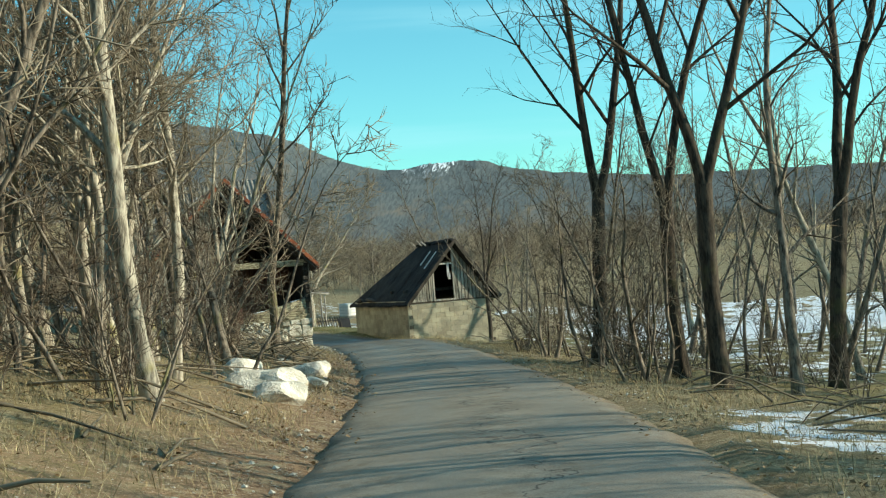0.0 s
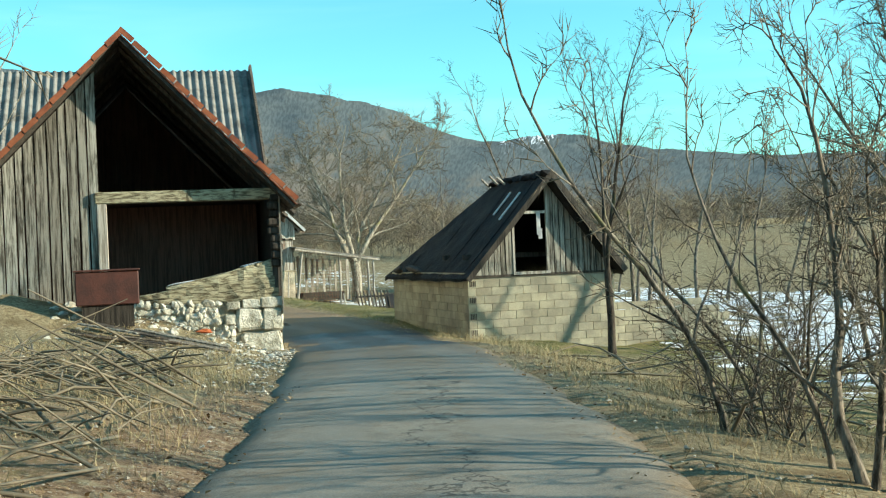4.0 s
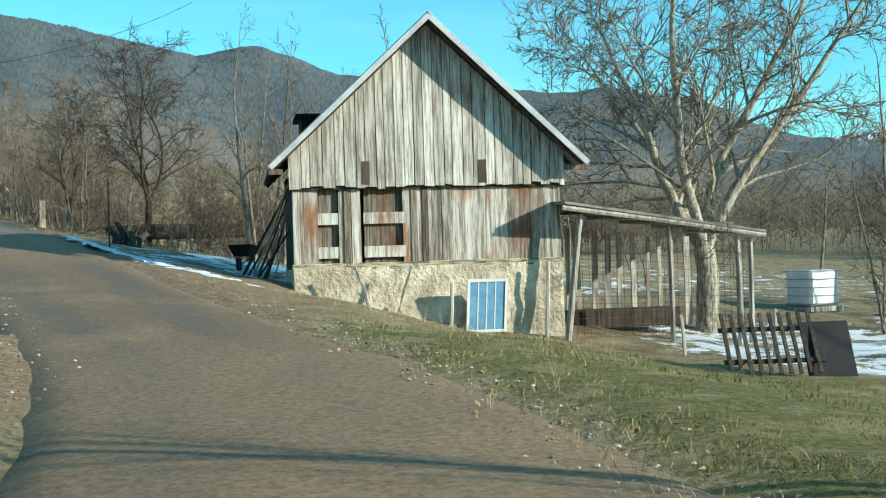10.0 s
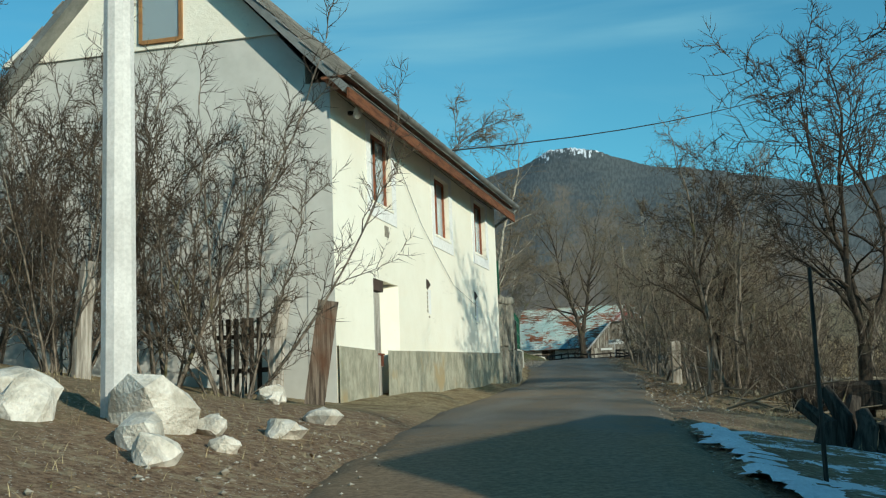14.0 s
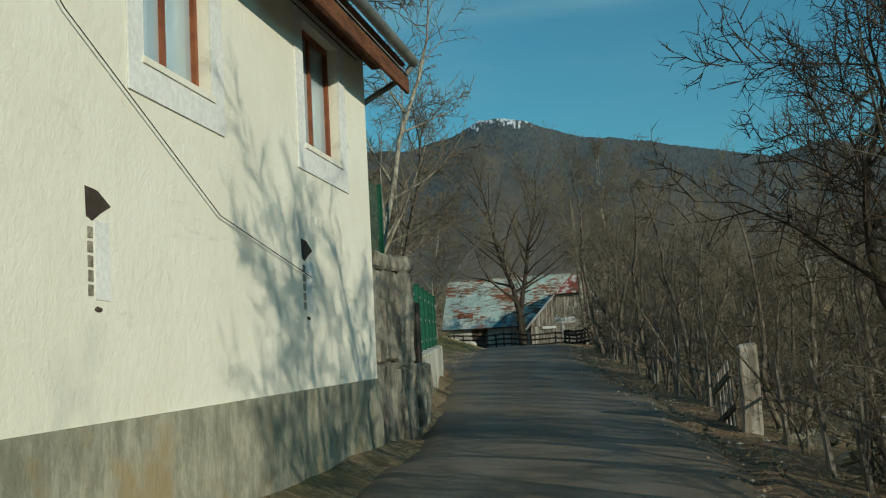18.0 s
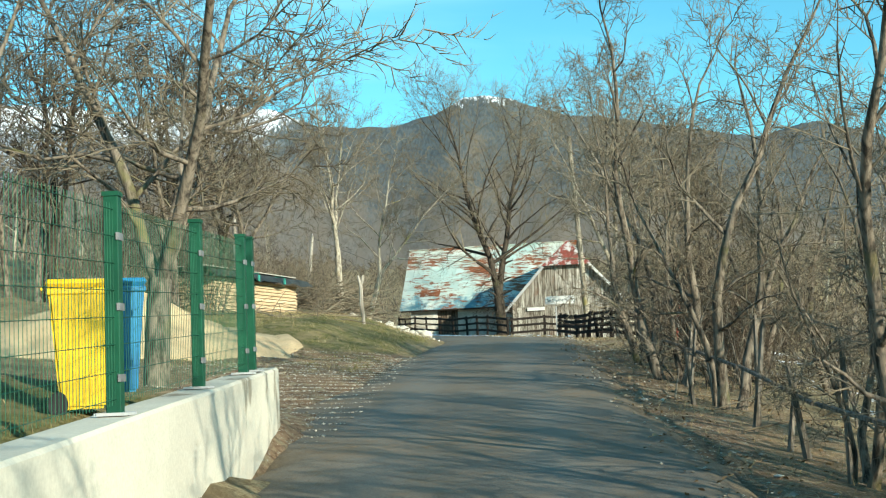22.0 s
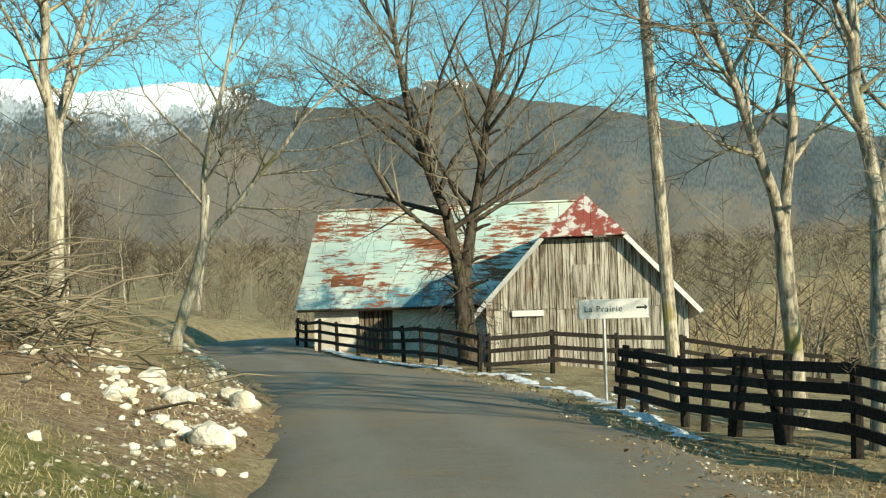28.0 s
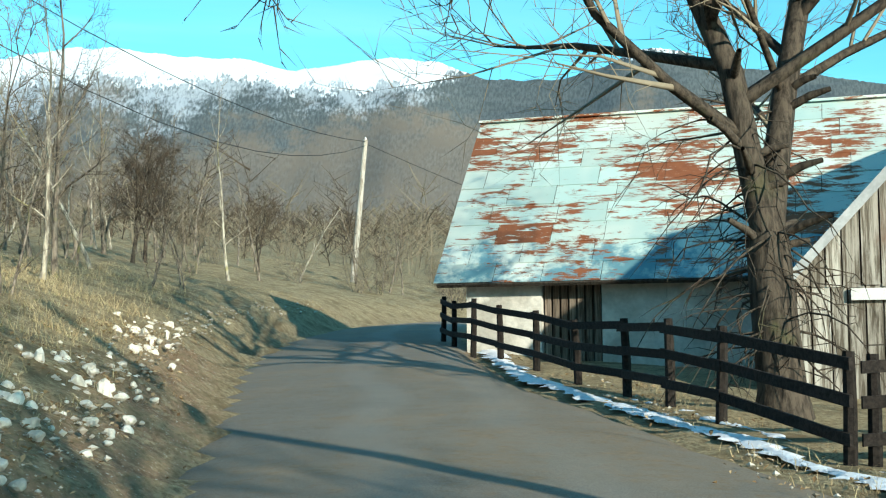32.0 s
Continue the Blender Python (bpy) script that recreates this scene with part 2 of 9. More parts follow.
M["white_paint"] = plain("white_paint", (0.78, 0.78, 0.76), (0.68, 0.68, 0.66), 3, 40, 0.6, 0.1)
M["limewash"] = plain("limewash", (0.90, 0.90, 0.87), (0.84, 0.84, 0.81), 2, 20, 0.85, 0.2)
M["ink"] = plain("ink", (0.025, 0.04, 0.035), (0.02, 0.03, 0.03), 3, 40, 0.6, 0.0)
M["window_wood"] = plain("window_wood", (0.30, 0.10, 0.045), (0.20, 0.065, 0.03), 6, 40, 0.55, 0.2)
M["soffit"] = wood("soffit", (0.26, 0.11, 0.055), (0.12, 0.05, 0.028), (0.10, 0.04, 0.02), grain=(8, 1, 8))
M["gutter"] = plain("gutter", (0.30, 0.31, 0.29), (0.20, 0.21, 0.2), 3, 30, 0.5, 0.1, metal=0.3)
M["grass_blade"] = None


def bark(name, a, b, moss):
    n = Nodes(name, 0.9, 0.0, 0.15)
    g = n.noise(3.0, 5.0, 0.7, (5, 5, 1.2))
    c = n.mix(n.ramp(g, 0.35, 0.62), b, a)
    c = n.mix(n.ramp(n.noise(1.4, 3.0), 0.58, 0.72), c, moss)
    return n.done(c, g, 0.8, 0.02)


M["bark_dark"] = bark("bark_dark", (0.085, 0.068, 0.052), (0.024, 0.02, 0.016), (0.075, 0.07, 0.04))
M["bark_pale"] = bark("bark_pale", (0.44, 0.40, 0.32), (0.13, 0.112, 0.088), (0.26, 0.23, 0.10))
M["bark_mid"] = bark("bark_mid", (0.25, 0.21, 0.165), (0.05, 0.042, 0.034), (0.16, 0.15, 0.07))


def make_plaster():
    n = Nodes("plaster_white", 0.9, 0.0, 0.2)
    big = n.noise(0.5, 5.0, 0.65)
    c = n.mix(n.ramp(big, 0.35, 0.7), (0.90, 0.875, 0.76), (0.83, 0.795, 0.67))
    f = n.noise(9.0, 5.0, 0.7)
    c = n.mix(n.ramp(f, 0.62, 0.8), c, (0.62, 0.585, 0.49))
    c = n.mix(n.ramp(n.noise(1.3, 5.0, 0.7, (1, 0.5, 2.2)), 0.6, 0.74), c, (0.68, 0.65, 0.55))
    M["plaster_white"] = n.done(c, f, 0.55, 0.03)
    n = Nodes("plaster_yellow", 0.95, 0.0, 0.15)
    big = n.noise(0.7, 5.0, 0.7, (1, 1, 0.7))
    c = n.mix(n.ramp(big, 0.42, 0.60), (0.66, 0.585, 0.43), (0.42, 0.335, 0.215))
    f = n.noise(7.0, 6.0, 0.75)
    c = n.mix(n.ramp(f, 0.50, 0.72), c, (0.40, 0.325, 0.22))
    c = n.mix(n.ramp(n.noise(2.3, 6.0, 0.75), 0.52, 0.60), c, (0.72, 0.67, 0.54))
    c = n.mix(n.ramp(n.noise(1.7, 7.0, 0.8, (1, 1, 0.5)), 0.56, 0.64, 0.0, 0.8), c, (0.30, 0.235, 0.15))
    M["plaster_yellow"] = n.done(c, f, 0.9, 0.03)
    n = Nodes("plaster_gable", 0.9, 0.0, 0.2)
    c = n.mix(n.ramp(n.noise(0.6, 5.0, 0.7), 0.35, 0.65), (0.60, 0.60, 0.56), (0.50, 0.50, 0.46))
    M["plaster_gable"] = n.done(c, n.noise(9.0), 0.35, 0.01)
    n = Nodes("plinth", 0.95, 0.0, 0.15)
    f = n.noise(5.0, 6.0, 0.75, (1, 1, 0.5))
    c = n.mix(n.ramp(f, 0.35, 0.65), (0.25, 0.245, 0.185), (0.43, 0.41, 0.32))
    c = n.mix(n.ramp(n.noise(1.0, 4.0), 0.55, 0.7), c, (0.36, 0.29, 0.17))
    M["plinth"] = n.done(c, f, 0.8, 0.03)


make_plaster()


def make_roofs():
    n = Nodes("roof_painted_metal", 0.55, 0.2, 0.4)
    streak = n.noise(1.9, 7.0, 0.8, (0.75, 0.75, 5.5))
    c = n.mix(n.ramp(n.noise(0.5, 3.0), 0.35, 0.65), (0.74, 0.78, 0.70), (0.50, 0.66, 0.62))
    c = n.mix(n.ramp(n.math("ADD", n.noise(1.1, 5.0, 0.7), n.ramp(n.z()[2], 7.2, 9.2, 0.17, -0.2)), 0.5, 0.66), c, (0.15, 0.32, 0.38))
    c = n.mix(0.55, c, n.mix(n.random(), (0.5, 0.56, 0.56), (1, 1, 1)), "MULTIPLY")
    rusty = n.mix(n.noise(9.0, 4.0), (0.16, 0.05, 0.02), (0.34, 0.12, 0.05))
    edge = n.math("ADD", streak, n.ramp(n.random(), 0.5, 1.0, 0.0, 0.085))
    edge = n.math("ADD", edge, n.ramp(n.noise(0.55, 3.0), 0.35, 0.65, -0.07, 0.06))
    M["roof_painted_metal"] = n.done(n.mix(n.ramp(edge, 0.535, 0.568), c, rusty), n.noise(5.0), 0.2, 0.02)
    n = Nodes("roof_red_metal", 0.6, 0.2, 0.4)
    c = n.mix(n.ramp(n.noise(1.4, 5.0, 0.7, (1.5, 1.5, 1)), 0.5, 0.56), (0.30, 0.075, 0.055), (0.62, 0.58, 0.56))
    M["roof_red_metal"] = n.done(c, n.noise(5.0), 0.2, 0.02)
    # shaded wing slope: its sky-blue cast is put into the sheet's colour
    n = Nodes("roof_blue_metal", 0.35, 0.3, 0.5)
    c = n.mix(n.ramp(n.noise(1.2, 4.0), 0.4, 0.62), (0.09, 0.22, 0.34), (0.30, 0.40, 0.45))
    M["roof_blue_metal"] = n.done(c, n.noise(5.0), 0.2, 0.02)
    n = Nodes("roof_black_felt", 0.9, 0.0, 0.25)
    c = n.mix(n.ramp(n.noise(1.3, 5.0, 0.7), 0.4, 0.7), (0.012, 0.012, 0.0125), (0.034, 0.032, 0.030))
    M["roof_black_felt"] = n.done(c, n.noise(9.0, 6.0, 0.75), 1.0, 0.04)
    n = Nodes("roof_fibre_cement", 0.95, 0.0, 0.2)
    c = n.mix(n.ramp(n.noise(2.0, 5.0, 0.7), 0.4, 0.65), (0.24, 0.23, 0.21), (0.12, 0.115, 0.105))
    M["roof_fibre_cement"] = n.done(c, n.noise(25.0), 0.4, 0.01)
    M["roof_tile"] = plain("roof_tile", (0.42, 0.13, 0.06), (0.26, 0.075, 0.04), 3, 20, 0.85, 0.4, 0.01, per_object=0.5)
    M["roof_slate"] = plain("roof_slate", (0.52, 0.51, 0.47), (0.32, 0.32, 0.30), 2, 20, 0.85, 0.4, 0.01, per_object=0.45)
    M["sheet_pale"] = plain("sheet_pale", (0.52, 0.54, 0.55), (0.40, 0.42, 0.43), 2, 20, 0.55, 0.2, 0.01)


make_roofs()


def make_glass():
    n = Nodes("window_glass", 0.08, 0.0, 0.6)
    n.b.inputs["Transmission Weight"].default_value = 0.55
    M["glass"] = n.done((0.55, 0.66, 0.70))
    M["curtain"] = plain("curtain", (0.66, 0.72, 0.74), (0.5, 0.56, 0.6), 3, 12, 0.9, 0.4, 0.02)


make_glass()


def make_asphalt():
    # Col: red = mud, green = wet and building shade, blue = worn and pale; Lane: red = place across the road, green =
    # distance to its edge
    n = Nodes("asphalt", 0.8, 0.0, 0.25)
    a, lane = n.attr("Col"), n.attr("Lane")
    fine = n.noise(75.0, 3.0, 0.75)
    mid = n.noise(4.5, 6.0, 0.72)
    big = n.noise(0.35, 5.0, 0.6)
    stone = n.ramp(fine, 0.3, 0.7)
    c = n.mix(stone, (0.105, 0.09, 0.072), (0.215, 0.19, 0.155))
    c = n.mix(n.ramp(big, 0.42, 0.62, 0.0, 0.8), c, (0.205, 0.16, 0.112))
    worn = n.mix(stone, (0.20, 0.175, 0.14), (0.36, 0.325, 0.265))
    c = n.mix(n.math("MULTIPLY", a[2], n.ramp(n.noise(1.2, 5.0, 0.7), 0.3, 0.62, 0.35, 1.0)), c, worn)
    # two wheel tracks polished paler, grit left between them and beside them
    off = n.math("MULTIPLY", n.math("SUBTRACT", lane[0], 0.5), 5.0)
    off = n.math("ADD", off, n.ramp(n.noise(0.22, 2.0), 0.3, 0.7, -0.22, 0.22))
    track = n.ramp(n.math("ABSOLUTE", n.math("SUBTRACT", n.math("ABSOLUTE", off), 0.74)), 0.10, 0.46, 1.0, 0.0)
    c = n.mix(n.math("MULTIPLY", track, n.ramp(mid, 0.3, 0.7, 0.10, 0.55)), c, n.mix(stone, (0.19, 0.17, 0.14), (0.33, 0.30, 0.25)))
    loose = n.math("MULTIPLY", n.math("SUBTRACT", 1.0, track), n.ramp(mid, 0.46, 0.66, 0.0, 0.55))
    c = n.mix(loose, c, n.mix(stone, (0.10, 0.074, 0.048), (0.23, 0.175, 0.115)))
    # mud carried on in patches
    mud = n.math("ADD", a[0], n.math("MULTIPLY", n.math("SUBTRACT", mid, 0.5), 1.5))
    mud = n.ramp(n.math("ADD", mud, n.math("MULTIPLY", n.math("SUBTRACT", big, 0.5), 1.2)), 0.25, 0.85)
    c = n.mix(mud, c, n.mix(n.ramp(n.noise(16.0, 5.0, 0.75), 0.3, 0.7), (0.155, 0.098, 0.055), (0.33, 0.232, 0.138)))
    wet_shade = n.math("MULTIPLY", n.ramp(n.noise(0.5, 4.0, 0.6), 0.28, 0.50), a[1])
    damp = n.math("MULTIPLY", n.math("MULTIPLY", track, a[1]), n.ramp(mid, 0.35, 0.6, 0.0, 0.8))
    wet_shade = n.math("MINIMUM", n.math("ADD", wet_shade, damp), 1.0)
    c = n.mix(n.math("MULTIPLY", wet_shade, 0.92), c, n.mix(stone, (0.016, 0.015, 0.014), (0.036, 0.033, 0.029)))
    # the ragged joint down the middle of the first stretch
    seam = n.math("ABSOLUTE", n.math("SUBTRACT", off, n.ramp(n.noise(1.4, 4.0, 0.6), 0.3, 0.7, -0.25, 0.4)))
    c = n.mix(n.math("MULTIPLY", n.ramp(seam, 0.012, 0.035, 0.75, 0.0), n.ramp(a[2], 0.5, 0.9)), c, (0.05, 0.045, 0.04))
    # earth creeping in from the edges
    edge = n.math("ADD", lane[1], n.math("ADD", n.math("MULTIPLY", n.math("SUBTRACT", mid, 0.5), 0.9), n.math("MULTIPLY", n.math("SUBTRACT", fine, 0.5), 0.3)))
    earth = n.mix(n.ramp(n.noise(24.0, 4.0, 0.75), 0.3, 0.7), (0.085, 0.06, 0.038), (0.27, 0.205, 0.13))
    c = n.mix(n.ramp(edge, 0.02, 0.36, 1.0, 0.0), c, earth)
    M["water"] = Nodes("puddle_water", 0.03, 0.0, 0.6).done((0.02, 0.022, 0.02))
    rough = n.math("SUBTRACT", n.ramp(wet_shade, 0.0, 1.0, 0.86, 0.5), n.math("MULTIPLY", track, 0.1))
    M["asphalt"] = n.done(c, n.math("ADD", fine, n.math("MULTIPLY", mid, 1.5)), 0.45, 0.008, rough)


def make_ground():
    # Col: red = green grass, green = bare earth and gravel, blue = snow
    n = Nodes("ground_soil", 0.95, 0.0, 0.1)
    a = n.attr("Col")
    clump = n.noise(1.6, 6.0, 0.7)
    fine = n.noise(14.0, 5.0, 0.75)
    dead = n.mix(n.ramp(fine, 0.3, 0.68), (0.16, 0.115, 0.065), (0.40, 0.33, 0.20))
    dead = n.mix(n.ramp(clump, 0.45, 0.65), dead, (0.17, 0.125, 0.07))
    grass = n.mix(n.ramp(fine, 0.3, 0.7), (0.075, 0.078, 0.026), (0.22, 0.20, 0.085))
    grass = n.mix(n.ramp(clump, 0.46, 0.62), grass, (0.27, 0.215, 0.11))
    earth = n.mix(n.ramp(fine, 0.35, 0.62), (0.12, 0.07, 0.044), (0.30, 0.205, 0.13))
    earth = n.mix(n.ramp(n.noise(5.0, 5.0, 0.7), 0.48, 0.66), earth, (0.34, 0.27, 0.17))
    earth = n.mix(n.ramp(n.noise(30.0, 2.0), 0.62, 0.7), earth, (0.5, 0.47, 0.4))
    g = n.math("ADD", a[0], n.ramp(clump, 0.3, 0.7, -0.25, 0.25))
    c = n.mix(n.ramp(g, 0.35, 0.6), dead, grass)
    e = n.math("ADD", a[1], n.ramp(fine, 0.3, 0.7, -0.25, 0.25))
    c = n.mix(n.ramp(e, 0.35, 0.65), c, earth)
    s = n.math("ADD", a[2], n.ramp(n.noise(1.1, 6.0, 0.75), 0.3, 0.7, -0.5, 0.5))
    c = n.mix(n.ramp(s, 0.52, 0.6), c, (0.80, 0.82, 0.86))
    M["ground"] = n.done(c, fine, 0.9, 0.05)


def make_mountain():
    # Col: red = snow on the summit above, green = degrees below the crest / 10; Slope: red, green = place on the slope in km
    n = Nodes("mountain_forest", 1.0, 0.0, 0.05)
    at = n.add("ShaderNodeAttribute")
    at.attribute_name = "Slope"

    def on_slope(scale, sx, sz, detail=5.0, rough=0.7):
        m, t = n.add("ShaderNodeMapping"), n.add("ShaderNodeTexNoise")
        m.inputs["Scale"].default_value = (sx, sz, 1.0)
        t.inputs["Scale"].default_value, t.inputs["Detail"].default_value, t.inputs["Roughness"].default_value = scale, detail, rough
        n.link(at.outputs["Vector"], m.inputs["Vector"])
        n.link(m.outputs[0], t.inputs["Vector"])
        return t.outputs["Fac"]

    a = n.attr("Col")
    tree = on_slope(120.0, 1.0, 0.5, 3.0, 0.6)
    grove = on_slope(14.0, 1.0, 1.0, 6.0, 0.75)
    sweep_ = on_slope(1.6, 1.0, 1.6)
    # forest tones with distance haze mixed in: grey mist low, pale grey-blue high
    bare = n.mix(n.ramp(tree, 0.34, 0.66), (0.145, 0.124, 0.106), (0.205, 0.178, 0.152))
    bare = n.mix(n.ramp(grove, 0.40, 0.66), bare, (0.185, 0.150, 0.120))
    hazy_pine = n.mix(n.ramp(tree, 0.36, 0.64), (0.078, 0.092, 0.096), (0.128, 0.140, 0.144))
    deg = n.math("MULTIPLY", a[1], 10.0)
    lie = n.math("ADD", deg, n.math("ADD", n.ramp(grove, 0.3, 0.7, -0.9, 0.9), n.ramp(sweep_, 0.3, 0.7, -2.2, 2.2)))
    c = n.mix(n.ramp(lie, 2.2, 4.8, 1.0, 0.0), bare, hazy_pine)
    # snow: whole on the summits, then sifting down between the trees
    cap = n.math("SUBTRACT", n.math("SUBTRACT", n.math("MULTIPLY", a[0], 2.4), 0.8), n.math("ADD", deg, n.ramp(grove, 0.3, 0.7, -0.5, 0.5)))
    dust = n.math("SUBTRACT", n.math("MULTIPLY", n.math("SUBTRACT", a[0], 0.35), 5.4), n.math("ADD", deg, n.ramp(sweep_, 0.3, 0.7, -1.2, 1.2)))
    sift = n.math("ADD", n.ramp(dust, -0.6, 1.8, 0.0, 0.30), n.math("ADD", n.ramp(tree, 0.3, 0.7, -0.10, 0.10), n.ramp(grove, 0.3, 0.7, -0.16, 0.16)))
    c = n.mix(n.math("MULTIPLY", n.ramp(sift, 0.04, 0.42), n.ramp(dust, -0.6, 0.6, 0.0, 0.75)), c, (0.55, 0.58, 0.63))
    c = n.mix(n.ramp(n.math("ADD", cap, n.ramp(tree, 0.3, 0.7, -0.25, 0.25)), 0.0, 0.28), c, (0.84, 0.86, 0.90))
    M["mountain"] = n.done(c)


make_asphalt()
make_ground()
make_mountain()


def make_blades():
    n = Nodes("dry_grass", 0.9, 0.0, 0.1)
    r = n.island()
    c = n.mix(r, (0.22, 0.16, 0.085), (0.50, 0.42, 0.25))
    M["grass_blade"] = n.done(c)
    n = Nodes("green_grass", 0.9, 0.0, 0.1)
    M["green_blade"] = n.done(n.mix(n.island(), (0.075, 0.085, 0.028), (0.27, 0.24, 0.10)))
    n = Nodes("dead_leaf", 0.85, 0.0, 0.15)
    M["dead_leaf"] = n.done(n.mix(n.island(), (0.13, 0.075, 0.035), (0.42, 0.31, 0.18)))
    n = Nodes("pebbles", 0.9, 0.0, 0.1)
    M["pebble"] = n.done(n.mix(n.island(), (0.20, 0.165, 0.12), (0.60, 0.56, 0.48)))


make_blades()


# ---------------------------------------------------------------- building tools
def mesh_of(name, bm, material):
    me = bpy.data.meshes.new(name)
    bmesh.ops.recalc_face_normals(bm, faces=bm.faces)
    bm.to_mesh(me)
    bm.free()
    if material:
        me.materials.append(M[material])
    return me


def part(name, bm, material, parent, label="", m=None):
    """Links a bmesh (or a finished mesh) as one part under its thing."""
    me = bm if isinstance(bm, bpy.types.Mesh) else mesh_of(name, bm, material)
    ob = new(name, me)
    ob.parent = parent
    if m is not None:
        ob.matrix_basis = m
    return tagged(ob, label)


def thing(name, m, label, category, group="", kind=""):
    ob = new(name)
    ob.empty_display_size = 0.2
    ob.matrix_basis = m
    return tagged(ob, label, category, group, kind)


def single(name, bm, material, m, label, category, group="", kind=""):
    ob = new(name, bm if isinstance(bm, bpy.types.Mesh) else mesh_of(name, bm, material))
    ob.matrix_basis = m
    return tagged(ob, label, category, group, kind)


def box(bm, x0, x1, y0, y1, z0, z1, m=None, bevel=0.0):
    ret = bmesh.ops.create_cube(bm, size=1.0)
    vs = ret["verts"]
    t = Matrix.Translation(((x0 + x1) / 2, (y0 + y1) / 2, (z0 + z1) / 2)) @ Matrix.Diagonal((x1 - x0, y1 - y0, z1 - z0, 1))
    bmesh.ops.transform(bm, matrix=(m @ t) if m is not None else t, verts=vs)
    if bevel:
        es = list({e for v in vs for e in v.link_edges})
        bmesh.ops.bevel(bm, geom=es, offset=bevel, segments=1, affect="EDGES")
    return bm


def boxes(*dims, bevel=0.0):
    bm = bmesh.new()
    for d in dims:
        box(bm, *d, bevel=bevel)
    return bm


def extrude_xz(bm, pts, y0, y1):
    """A flat outline in x and z, made y0 to y1 thick."""
    a = [bm.verts.new((x, y0, z)) for x, z in pts]
    b = [bm.verts.new((x, y1, z)) for x, z in pts]
    bm.faces.new(a)
    bm.faces.new(b[::-1])
    for i in range(len(pts)):
        j = (i + 1) % len(pts)
        bm.faces.new((a[i], b[i], b[j], a[j]))
    return bm


def slab(bm, a, b, c, d, thick):
    """A quad a b c d with thickness below it."""
    a, b, c, d = (Vector(v) for v in (a, b, c, d))
    n = (b - a).cross(d - a).normalized() * thick
    top = [bm.verts.new(v) for v in (a, b, c, d)]
    low = [bm.verts.new(v - n) for v in (a, b, c, d)]
    bm.faces.new(top)
    bm.faces.new(low[::-1])
    for i in range(4):
        j = (i + 1) % 4
        bm.faces.new((top[i], low[i], low[j], top[j]))
    return bm


def corrugated(bm, a, b, c, d, waves, amp, rows=3, thick=0.012, sag=0.0):
    """A wavy sheet: a to b along the ridge, d to c along the eave."""
    a, b, c, d = (Vector(v) for v in (a, b, c, d))
    n = (b - a).cross(d - a).normalized()
    if n.z < 0:
        n = -n
    cols = waves * 6
    for lift, flip in ((0.0, False), (-thick, True)):
        grid = []
        for r in range(rows + 1):
            v = r / rows
            line = []
            for k in range(cols + 1):
                u = k / cols
                p = (a * (1 - u) + b * u) * (1 - v) + (d * (1 - u) + c * u) * v
                w = amp * math.sin(u * waves * 2 * math.pi) + lift - sag * math.sin(math.pi * u) * math.sin(math.pi * v)
                line.append(bm.verts.new(p + n * w))
            grid.append(line)
        for r in range(rows):
            for k in range(cols):
                bm.faces.new((grid[r][k], grid[r][k + 1], grid[r + 1][k + 1], grid[r + 1][k]))
    return bm


def tube(bm, pts, radii, sides=6, cap=True):
    """A tapering tube through points."""
    pts = [Vector(p) for p in pts]
    rings = []
    for i, p in enumerate(pts):
        d = (pts[min(i + 1, len(pts) - 1)] - pts[max(i - 1, 0)]).normalized()
        s = d.orthogonal().normalized() if abs(d.z) > 0.95 else d.cross(Vector((0, 0, 1))).normalized()
        t = d.cross(s)
        r = radii[i] if isinstance(radii, (list, tuple)) else radii
        rings.append([bm.verts.new(p + (s * math.cos(2 * math.pi * k / sides) + t * math.sin(2 * math.pi * k / sides)) * r) for k in range(sides)])
    for a, b in zip(rings, rings[1:]):
        for k in range(sides):
            bm.faces.new((a[k], a[(k + 1) % sides], b[(k + 1) % sides], b[k]))
    if cap:
        bm.faces.new(rings[0][::-1])
        bm.faces.new(rings[-1])
    return bm


def boulder(seed, sx=1.0, sy=1.0, sz=1.0, sub=2, rough=0.35):
    """A broken stone: a ball cut by many planes, then made uneven."""
    bm = bmesh.new()
    bmesh.ops.create_icosphere(bm, subdivisions=sub, radius=0.5)
    r = random.Random(int(seed * 31) + 5)
    cuts = []
    for _ in range(11):
        d = Vector((r.gauss(0, 1), r.gauss(0, 1), r.gauss(0, 1))).normalized()
        cuts.append((d, r.uniform(0.30, 0.43)))
    off = Vector((seed * 3.7, seed * 1.9, seed * 5.1))
    for v in bm.verts:
        for d, far in cuts:
            over = v.co.dot(d) - far
            if over > 0:
                v.co -= d * over
        k = 1.15 + rough * 0.7 * noise.noise(v.co * 2.2 + off) + 0.10 * noise.noise(v.co * 7 + off)
        v.co = Vector((v.co.x * sx, v.co.y * sy, v.co.z * sz)) * k
    return bm


